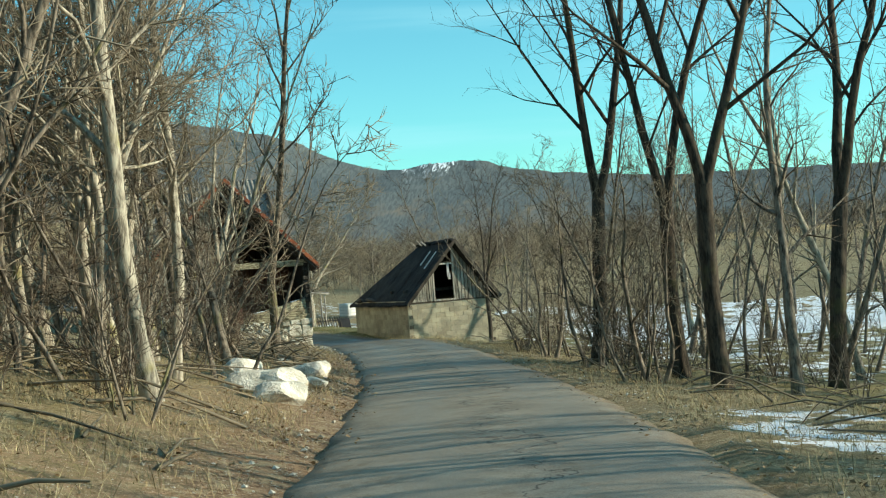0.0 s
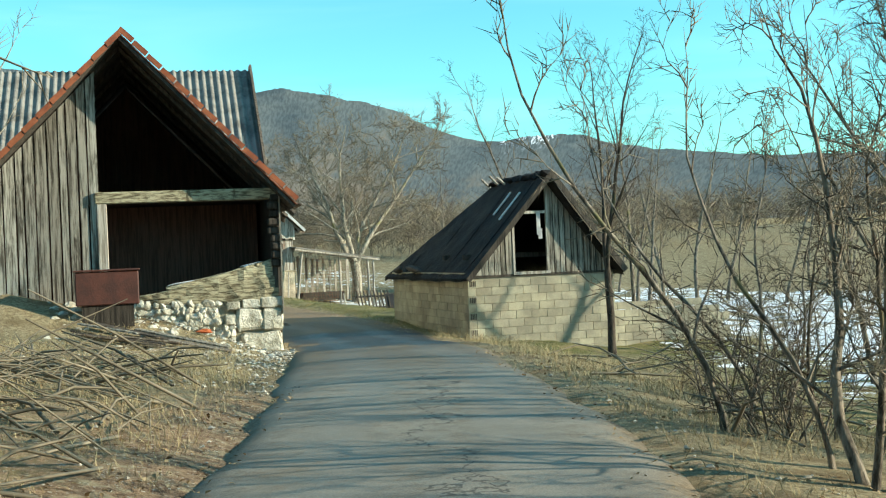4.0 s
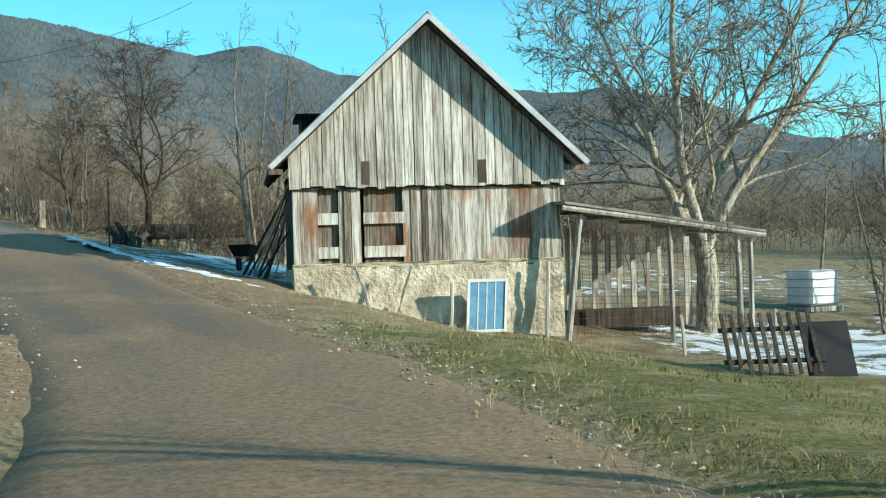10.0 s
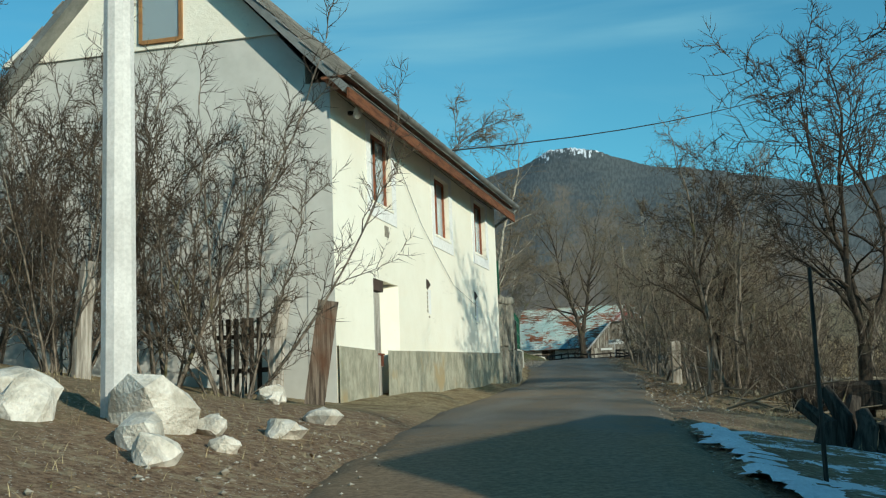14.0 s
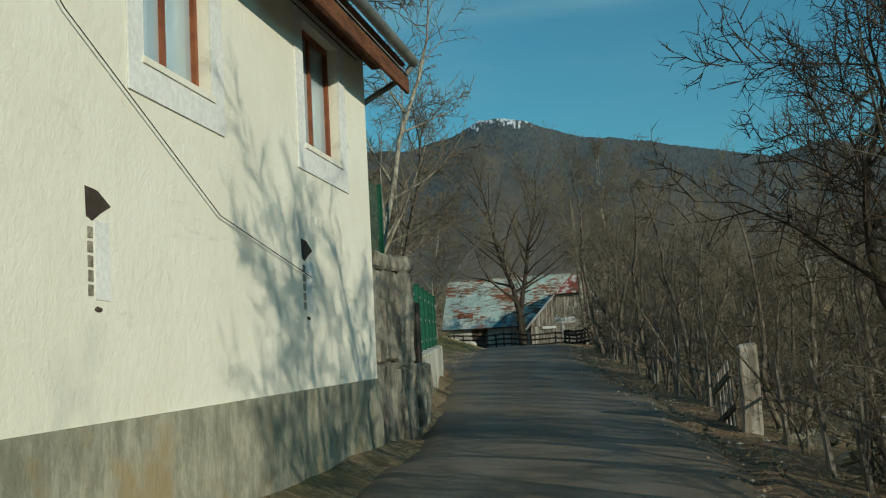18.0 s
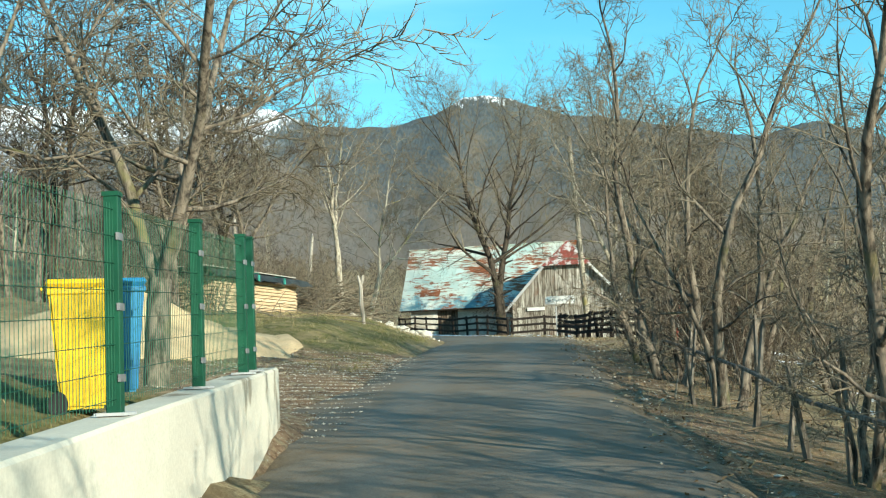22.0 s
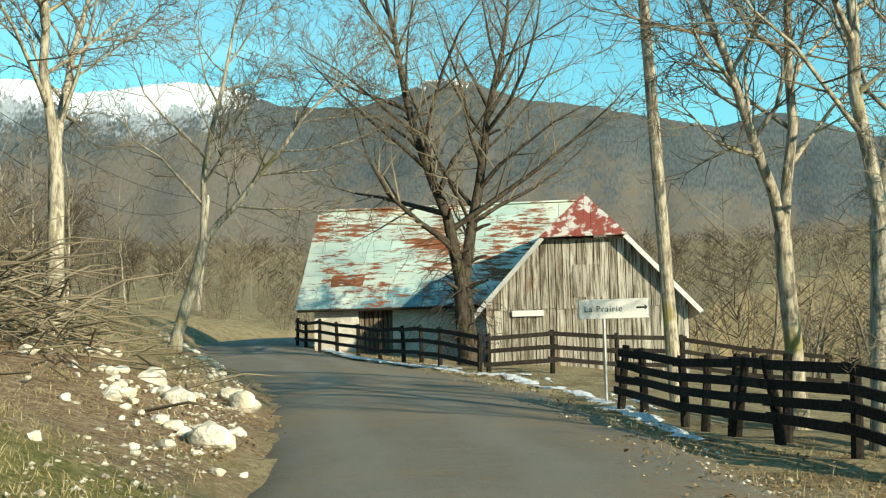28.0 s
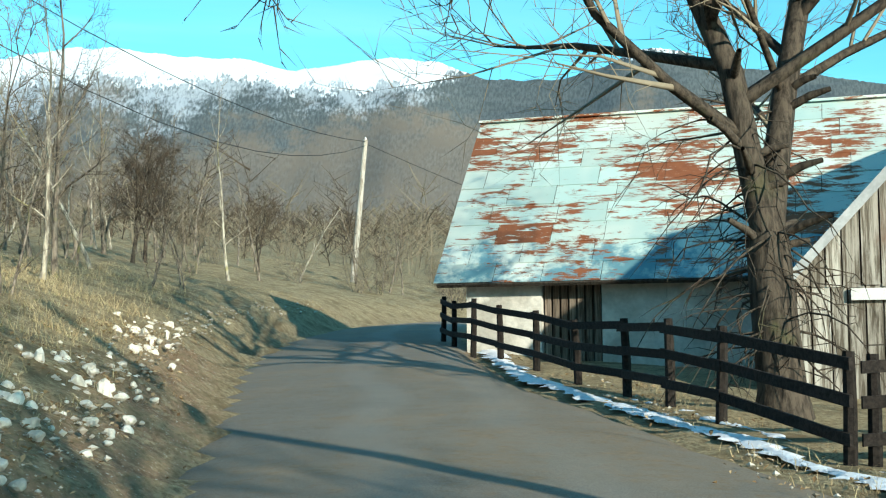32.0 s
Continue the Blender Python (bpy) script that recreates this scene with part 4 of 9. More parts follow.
# ---------------------------------------------------------------- the block shed with the black roof
def make_shed():
    W, D, H, AX, AZ = 3.9, 7.3, 1.84, 2.1, 4.25
    s = thing("shed", pose(27.37, 42.12, -1.6, 0, 0, -13.6), "small hollow-block shed with grey boarded gable and sagging black roof", "shed")
    empty_ring(s, 0.013, W - 0.013, 0.013, D, -0.6, H, 0.2, "mortar", "wall")
    block_face(s, W, 9, pose(0, 0.03, 0.0), seed=3)
    block_face(s, D, 9, pose(0.03, D, 0.0, 0, 0, -90), seed=4)
    # hollow ends seen at the corner stones: dark bars put their inner shade in colour
    for c in range(0, 9, 2):
        for x in (0.05, W - 0.2):
            part("block_hollow", boxes(*[(x + 0.045 * k, x + 0.045 * k + 0.02, -0.012, 0.004, c * 0.2 + 0.03, c * 0.2 + 0.17) for k in range(4)]), "dark_inside", s, "dark bars for the shaded hollows of an end block")
    part("band", boxes((-0.03, W + 0.03, -0.02, 0.2, H, H + 0.06)), "board_dark", s)
    part("band", boxes((-0.02, 0.2, 0.2, D, H, H + 0.14)), "block", s)
    slope = lambda x: H + 0.05 + (AZ - H - 0.05) * (x / AX if x < AX else (W - x) / (W - AX))
    board_wall(s, 0.05, 1.2, lambda x: H + 0.04, lambda x: slope(x) - 0.05, 0.02, 0.15, "board_gable", seed=5, ragged=0.03, gap=0.022)
    board_wall(s, 2.14, W - 0.05, lambda x: H + 0.04, lambda x: slope(x) - 0.05, 0.02, 0.15, "board_gable", seed=6, ragged=0.03, gap=0.022)
    part("opening_frame", boxes((1.2, 1.26, -0.03, 0.05, H + 0.05, 3.25), (2.1, 2.17, -0.03, 0.05, H + 0.05, 4.1), (1.2, 2.17, -0.05, 0.06, H + 0.04, H + 0.11)), "board_grey", s)
    part("crossbar", boxes((1.45, 2.15, -0.01, 0.03, 3.38, 3.45)), "board_grey", s)
    part("loose_board", boxes((1.86, 1.96, -0.02, 0.0, 2.85, 3.4), (1.9, 2.0, -0.02, 0.0, 2.75, 3.0)), "sheet_pale", s, "pale hanging board")
    part("tie_beam", boxes((0.2, W - 0.2, 0.9, 1.02, 2.3, 2.42), (0.2, W - 0.2, 2.6, 2.72, 2.3, 2.42)), "board_dark", s)
    over = 0.14
    ez = H + 0.06 - over * (AZ - H) / AX
    RE, YE = D * 0.5, D + 0.45           # the ridge ends half way, beyond it the roof falls to a hip
    hip = lambda y: max(0.0, (y - RE) / (YE - RE))
    for side in (0, 1):
        bm = bmesh.new()
        n = 18
        ex = -over if side == 0 else W + over
        # the felt sags between rafters and its eave is uneven
        for lift in (0.09, 0.03):
            g = []
            for i in range(n + 1):
                yy = -0.35 + (YE + 0.35) * i / n
                row = []
                for k in range(7):
                    u = hip(yy) + (1 - hip(yy)) * k / 6
                    sag = -0.07 * math.sin(math.pi * k / 6) * (1 + 0.5 * math.sin(i * 1.7)) + 0.05 * noise.noise(Vector((i * 0.8, k * 0.9, side)))
                    low = (0.05 * noise.noise(Vector((i * 1.3, 5, side))) if k == 6 else 0)
                    row.append(bm.verts.new((AX + (ex - AX) * u, yy, AZ + (ez - AZ) * u + lift + sag + low)))
                g.append(row)
            for i in range(n):
                for k in range(6):
                    bm.faces.new((g[i][k], g[i][k + 1], g[i + 1][k + 1], g[i + 1][k]))
        part("roof", bm, "roof_black_felt", s, "sagging black felt roof slope")
        # ribs laid down the slope
        for i in range(4):
            yy = 0.3 + i * (D + 0.3) / 4.2
            bm = bmesh.new()
            tube(bm, [(AX + (ex - AX) * u, yy, AZ + (ez - AZ) * u + 0.085 - 0.06 * math.sin(math.pi * u)) for u in (hip(yy) + (1 - hip(yy)) * q for q in (0.03, 0.35, 0.7, 0.98))], 0.012, 5)
            part("batten", bm, "roof_black_felt", s)
        bm = bmesh.new()
        slab(bm, (AX, -0.36, AZ + 0.1), (AX, -0.32, AZ + 0.1), (ex, -0.32, ez + 0.1), (ex, -0.36, ez + 0.1), 0.13)
        part("barge_board", bm, "board_dark", s)
    bm = bmesh.new()
    slab(bm, (AX, RE, AZ + 0.08), (AX + 0.01, RE, AZ + 0.08), (W + over, YE, ez + 0.08), (-over, YE, ez + 0.08), 0.06)
    part("roof", bm, "roof_black_felt", s, "black felt hip of the roof")
    for i in range(7):
        bm = boulder(20 + i, 0.42, 0.5, 0.2, 1, 0.5)
        part("ridge_piece", bm, "roof_black_felt", s, m=pose(AX + rng.uniform(-.06, .06), -0.2 + i * 0.62, AZ + 0.10, rng.uniform(-12, 12), rng.uniform(-12, 12), rng.uniform(0, 90)))
    # two pale strips near the ridge: light through missing slats put in as colour
    k = (ez - AZ) / (-over - AX)
    for yy, u0, u1 in ((0.75, 0.16, 0.42), (1.55, 0.14, 0.36)):
        bm = bmesh.new()
        xa, xb = AX + (-over - AX) * u0, AX + (-over - AX) * u1
        slab(bm, (xa, yy, AZ + (ez - AZ) * u0 + .115), (xa, yy + .07, AZ + (ez - AZ) * u0 + .115), (xb, yy + .10, AZ + (ez - AZ) * u1 + .09), (xb, yy + .02, AZ + (ez - AZ) * u1 + .09), 0.03)
        part("bare_lath", bm, "white_paint", s, "pale strip painted as light through missing slats")
    for yy, h in ((2.7, 0.22), (3.3, 0.3), (4.0, 0.25)):
        bm = bmesh.new()
        tube(bm, [(AX + 0.15, yy, AZ - 0.15), (AX - 0.28, yy + 0.02, AZ + h)], [0.04, 0.035], 6)
        part("rafter_end", bm, "pole_wood", s)
    part("rotten_beam", boulder(31, 0.3, 1.2, 0.2, 2, 0.5), "board_dark", s, m=pose(-0.05, D - 2.6, H + 0.22, 8, 10, 4))
    part("rotten_beam", boulder(32, 0.26, 1.0, 0.18, 2, 0.5), "board_dark", s, m=pose(-0.1, D - 1.0, H + 0.2, -6, 14, -4))
    w = thing("block_wall", pose(31.2, 41.45, -1.75, 0, 0, -12), "low unfinished hollow-block wall with stepped top beside the shed", "wall")
    part("wall", boxes((0.02, 3.2, 0.05, 0.22, -0.5, 0.98)), "mortar", w)
    for c in range(6):
        r = 3.3 - max(0, c - 3) * 0.42
        x = 0.0 if c % 2 == 0 else -0.2
        while x < r - 0.1:
            lo = max(0.0, x)
            part("block", block_mesh(round(min(0.41, x + 0.41 - lo) - 0.012, 3), 0.188, 0.03, "block"), None, w, m=pose(lo + 0.006, 0.05, c * 0.2 + 0.006))
            x += 0.41


# ---------------------------------------------------------------- the open barn and plastered cottage by the road
def make_stone_barn():
    b = thing("old_barn", pose(21.15, 38.95, -0.85, 0, 0, -16.9), "derelict open barn with stone base, hewn logs and tiled roof", "barn")
    W, D, EZ, AX, AZ = 5.8, 7.15, 3.1, -2.9, 6.1
    r = random.Random(12)
    # rubble base: a mortared core, squared stones towards the corner and small rubble further in
    part("rubble_core", boxes((-3.3, -0.06, 0.06, 0.5, -0.8, 0.98), (-0.5, -0.06, 0.5, D - 1.0, -0.8, 1.0)), "mortar", b)

    def squared(w, h, seed):
        bm = boxes((-w / 2, w / 2, -0.12, 0.15, -h / 2, h / 2), bevel=min(w, h) * 0.12)
        bmesh.ops.subdivide_edges(bm, edges=list(bm.edges), cuts=1, use_grid_fill=True)
        o = Vector((seed * 1.7, seed * 0.9, seed * 2.3))
        for v in bm.verts:
            v.co += Vector((noise.noise(v.co * 5 + o), 0.8 * noise.noise(v.co * 6 + o + Vector((9, 0, 0))), noise.noise(v.co * 5 + o + Vector((0, 9, 0))))) * min(w, h) * 0.17
        return bm

    for w, h, x, z in ((0.42, 0.20, -0.19, 0.93), (0.40, 0.44, -0.18, 0.60), (0.48, 0.42, -0.63, 0.62), (0.80, 0.52, -0.40, 0.11), (0.8, 0.3, -0.42, -0.32), (0.34, 0.16, -0.60, 0.92), (0.26, 0.15, -0.95, 0.90), (0.22, 0.2, -1.0, 0.62)):
        part("stone", squared(w, h, 3 + x * 7 + z), "limestone", b, "large squared limestone block", m=pose(x, 0.06, z, 0, r.uniform(-2, 2), 0))
    z = -0.3
    while z < 0.95:
        h = r.uniform(0.07, 0.15)
        x = -3.35
        while x < -0.8:
            w = r.uniform(0.07, 0.2)
            if x + w < (-0.85 if z < 0.5 else -1.1):
                part("stone", boulder(r.randint(0, 900), w * 1.55, 0.26, h * 1.7, 2, 0.6), "limestone", b, m=pose(x + w / 2, 0.06 + r.uniform(-.05, .05), z + h / 2, r.uniform(-15, 15), r.uniform(-22, 22), r.uniform(-15, 15)))
            x += w
        z += h
    # yellow render over the stones on the road side
    bm = bmesh.new()
    n, k = 18, 6
    g = [[bm.verts.new((0.03 + 0.05 * noise.noise(Vector((i * .7, j * .8, 2))), 0.35 + 5.75 * i / n, -0.5 + 1.55 * j / k)) for i in range(n + 1)] for j in range(k + 1)]
    for j in range(k):
        for i in range(n):
            bm.faces.new((g[j][i], g[j][i + 1], g[j + 1][i + 1], g[j + 1][i]))
    part("render_coat", bm, "plaster_yellow", b, "crumbling yellow render over stone")
    # hewn logs piled on the base, tapering away from the corner
    for x0, x1, z0, z1, h0, h1, nm in ((-2.5, -0.05, 1.02, 1.1, 0.10, 0.24, 1), (-2.75, -0.12, 1.12, 1.32, 0.12, 0.30, 2), (-2.2, -0.1, 1.28, 1.58, 0.06, 0.28, 3), (-1.05, -0.14, 1.52, 1.72, 0.05, 0.12, 4), (-3.1, -1.3, 0.98, 1.02, 0.10, 0.12, 5)):
        bm = boxes((0, 1, -0.5, 0.5, -0.5, 0.5), bevel=0.05)
        bmesh.ops.subdivide_edges(bm, edges=[e for e in bm.edges if abs(e.verts[0].co.x - e.verts[1].co.x) > 0.4], cuts=14, use_grid_fill=True)
        for v in bm.verts:
            u = v.co.x
            o = Vector((u * 7, v.co.y * 2, v.co.z * 2 + nm * 5))
            h = (h0 + (h1 - h0) * u) * (1 + 0.28 * noise.noise(o))
            v.co = Vector((x0 + (x1 - x0) * u, v.co.y * 0.3 + 0.04 * noise.noise(o * 1.6), z0 + (z1 - z0) * u + v.co.z * h + 0.035 * noise.noise(o * 0.7)))
        part("hewn_log", bm, "beam", b, m=pose(0, 0.1 + 0.02 * nm, 0))
    part("snow_strip", boulder(77, 0.42, 0.18, 0.05, 3, 0.5), "snow", b, "strip of snow lying on the log", m=pose(-0.52, 0.16, 1.69, 0, -12, 0))
    part("snow_strip", boulder(78, 0.6, 0.13, 0.04, 3, 0.5), "snow", b, "strip of snow lying on the log", m=pose(-1.85, 0.14, 1.385, 0, -9, 0))
    part("tie_beam", boxes((-3.45, 0.08, -0.02, 0.2, 2.95, 3.17), bevel=0.015), "beam", b, "weathered tie beam across the opening")
    part("corner_post", boxes((-0.16, 0.0, 0.02, 0.18, 1.0, 3.0), bevel=0.01), "board_dark", b)
    part("corner_post", boxes((-3.42, -3.24, 0.0, 0.18, 0.6, 2.95), bevel=0.01), "pole_wood", b)
    for i in range(9):
        part("log_end", boxes((-0.19, 0.03, -0.06, 0.08, 0, 0.15), bevel=0.03), "board_dark", b, m=pose(r.uniform(-.03, .03), r.uniform(-.03, .03), 1.62 + i * 0.16, 0, r.uniform(-5, 5), 0))
    slope = lambda x: EZ + (AZ - EZ) * ((x + W) / (W + AX) if x < AX else x / AX)
    board_wall(b, -W, -3.35, lambda x: 0.5, lambda x: slope(x) - 0.12, 0.1, 0.19, "board_gable", seed=15, gap=0.03, ragged=0.1)
    # boarded road side with a ragged lower edge, and its rotten head
    part("side_boarding", boxes((-0.12, -0.04, 0.2, D - 0.1, 1.0, 3.05)), "board_dark", b)
    holder = new("board_side")
    holder.parent = b
    holder.matrix_basis = pose(0.0, -0.1, 0, 0, 0, 90)
    board_wall(holder, 0.0, D - 0.2, lambda x: 0.86 + 0.12 * math.sin(x * 1.1) - (0.0 if x > 2.5 else 0.12), lambda x: 3.0 + 0.12 * math.sin(x * 2.3), 0.0, 0.13, "board_gable", ragged=0.24, seed=16, gap=0.03)
    for i in range(34):
        l = r.uniform(0.6, 1.7)
        part("rotten_lath", boxes((0, r.uniform(0.04, 0.12), 0, l, 0, r.uniform(0.04, 0.14)), bevel=0.012), ("board_brown", "board_dark", "board_gable")[i % 3], b,
             m=pose(r.uniform(-0.05, 0.4), 0.1 + i * 0.185, r.uniform(2.82, 3.12), r.uniform(-12, 12), r.uniform(-35, 35), r.uniform(-14, 14)))
    # dark block fills the doorway, its shade put into the colour
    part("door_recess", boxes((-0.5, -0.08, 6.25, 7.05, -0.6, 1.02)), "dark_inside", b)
    part("door_plank", boxes((-0.06, -0.02, 6.3, 6.85, -0.45, 0.98)), "board_brown", b, "reddish-brown leaning door plank")
    # inside: red-brown back and left walls, floor and loft coloured with indoor shade
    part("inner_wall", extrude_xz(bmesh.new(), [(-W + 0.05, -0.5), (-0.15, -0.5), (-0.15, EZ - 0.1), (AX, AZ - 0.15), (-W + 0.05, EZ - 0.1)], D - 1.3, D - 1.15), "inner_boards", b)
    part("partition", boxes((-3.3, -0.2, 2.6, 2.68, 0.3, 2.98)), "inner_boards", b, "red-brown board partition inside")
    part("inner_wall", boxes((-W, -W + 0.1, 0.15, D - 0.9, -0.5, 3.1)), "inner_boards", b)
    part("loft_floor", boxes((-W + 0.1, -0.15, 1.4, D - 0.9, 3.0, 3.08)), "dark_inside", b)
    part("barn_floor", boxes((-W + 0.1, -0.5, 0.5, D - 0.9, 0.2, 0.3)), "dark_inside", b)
    for i in range(5):
        yy = 0.3 + i * 1.5
        for sx in (0.35, -W - 0.35):
            bm = bmesh.new()
            tube(bm, [(AX, yy, AZ - 0.12), (sx, yy, EZ - 0.45)], 0.06, 5)
            part("rafter", bm, "board_dark", b)
    RD = D - 0.7                          # the roof has broken away at its far end
    for sx in (0.30, -W - 0.42):
        zz = EZ - abs(sx if sx > 0 else sx + W) * (AZ - EZ) / 2.9
        bm = bmesh.new()
        slab(bm, (AX, -0.5, AZ), (AX, RD, AZ), (sx, RD, zz), (sx, -0.5, zz), 0.06) if sx < AX else slab(bm, (AX, RD, AZ), (AX, -0.5, AZ), (sx, -0.5, zz), (sx, RD, zz), 0.06)
        part("roof", bm, "board_dark", b, "roof boarding")
        # clay tiles in courses
        tm = mesh_of("roof_tile", boxes((-0.11, 0.11, -0.02, 0.36, -0.012, 0.012), bevel=0.006), "roof_tile")
        rows = 13
        ang = math.degrees(math.atan2(AZ - zz, abs(sx - AX)))
        for k in range(rows):
            u = (k + 1.0) / rows
            for j in range(2):
                x = AX + (sx - AX) * u
                z = AZ + (zz - AZ) * u + 0.03
                part("roof_tile", tm, None, b, m=pose(x, -0.42 + j * 0.235, z, 0, 0, 90 if sx > AX else -90) @ pose(0, 0, 0, 0, 0, 0) @ pose(0, 0, 0, ang if sx > AX else ang, 0, 0) @ pose(0, 0, 0.0, 0, 0, r.uniform(-3, 3)))
        bm = bmesh.new()
        d2 = RD - 0.06
        for k in range(rows):
            u0, u1 = k / rows, (k + 1.06) / rows
            a = (AX + (sx - AX) * u0, 0.02, AZ + (zz - AZ) * u0 + 0.02)
            c = (AX + (sx - AX) * u1, 0.02, AZ + (zz - AZ) * u1 + 0.055)
            q = [a, (a[0], d2, a[2]), (c[0], d2, c[2]), c]
            slab(bm, *(q if sx < AX else [q[1], q[0], q[3], q[2]]), 0.02)
        part("tile_course", bm, "roof_tile", b)
        bm = bmesh.new()
        for k in range(rows):
            u0, u1 = k / rows, (k + 0.97) / rows
            w0, w1 = 0.07 + 0.03 * math.sin(k * 2.1), 0.10
            slab(bm, (AX + (sx - AX) * u0, -0.54, AZ + (zz - AZ) * u0 + 0.05), (AX + (sx - AX) * u0, -0.51, AZ + (zz - AZ) * u0 + 0.05), (AX + (sx - AX) * u1, -0.51, AZ + (zz - AZ) * u1 + 0.075), (AX + (sx - AX) * u1, -0.54, AZ + (zz - AZ) * u1 + 0.075), w1)
        part("verge_tile_course", bm, "roof_tile", b, "red clay tiles along the roof edge")
    # cottage: gable to the road, yellow plaster
    c = thing("cottage", pose(21.15, 38.95, -0.95, 0, 0, -16.9), "yellow-plastered stone cottage with a corrugated roof", "house")
    y0, y1, ez, az = 7.2, 13.95, 4.15, 7.2
    ym = (y0 + y1) / 2
    bm = bmesh.new()
    n = 26
    outline = [(y0, -0.6), (y1, -0.6), (y1, ez), (ym, az - 0.1), (y0, ez)]
    wy0, wy1, wz0, wz1 = 10.9, 11.22, 2.45, 3.5
    def gable_piece(pts):
        v = [bm.verts.new((0.04, y, z)) for y, z in pts]
        w = [bm.verts.new((-0.45, y, z)) for y, z in pts]
        bm.faces.new(v)
        bm.faces.new(w[::-1])
        for i in range(len(pts)):
            j = (i + 1) % len(pts)
            bm.faces.new((v[i], w[i], w[j], v[j]))
    sl = (az - 0.1 - ez) / (ym - y0)
    gable_piece([(y0, -0.6), (wy0, -0.6), (wy0, ez + (y1 - wy0) * sl), (ym, az - 0.1), (y0, ez)])
    gable_piece([(wy1, -0.6), (y1, -0.6), (y1, ez), (wy1, ez + (y1 - wy1) * sl)])
    gable_piece([(wy0, -0.6), (wy1, -0.6), (wy1, wz0), (wy0, wz0)])
    gable_piece([(wy0, wz1), (wy1, wz1), (wy1, ez + (y1 - wy1) * sl), (wy0, ez + (y1 - wy0) * sl)])
    part("gable_wall", bm, "plaster_yellow", c)
    part("side_wall", boxes((-7, -0.45, y1 - 0.4, y1, -0.6, ez), (-7, -0.45, y0, y0 + 0.4, -0.6, ez), (-7.2, -6.8, y0, y1, -0.6, ez)), "plaster_yellow", c)
    # dark sheet in the window stands for the unlit room
    wn = part("window", boxes((-0.32, -0.26, wy0, wy1, wz0, wz1)), "dark_inside", c)
    part("window_frame", boxes((-0.2, -0.14, wy0, wy0 + .04, wz0, wz1), (-0.2, -0.14, wy1 - .04, wy1, wz0, wz1), (-0.2, -0.14, wy0, wy1, wz1 - .04, wz1), (-0.2, -0.14, wy0, wy1, wz0, wz0 + .04)), "board_brown", wn)
    for sgn in (-1, 1):
        ye = ym + sgn * (ym - y0 + 0.45)
        ze = ez - 0.45 * sl
        bm = bmesh.new()
        corrugated(bm, (-7.4, ym, az), (0.45, ym, az), (0.45, ye, ze), (-7.4, ye, ze), 40, 0.035, 4)
        part("roof", bm, "roof_fibre_cement", c, "corrugated fibre-cement roof slope")
        bm = bmesh.new()
        q = [(0.42, ym, az - 0.02), (0.48, ym, az - 0.02), (0.48, ye, ze - 0.02), (0.42, ye, ze - 0.02)]
        slab(bm, *(q if sgn < 0 else [q[1], q[0], q[3], q[2]]), 0.22)
        part("barge_board", bm, "board_brown", c)
        for k in range(6):
            u = (k + 0.5) / 6
            bm = bmesh.new()
            tube(bm, [(0.4, ym + (ye - ym) * u, az + (ze - az) * u - 0.1), (-0.3, ym + (ye - ym) * u, az + (ze - az) * u - 0.1)], 0.045, 5)
            part("purlin_end", bm, "board_brown", c)


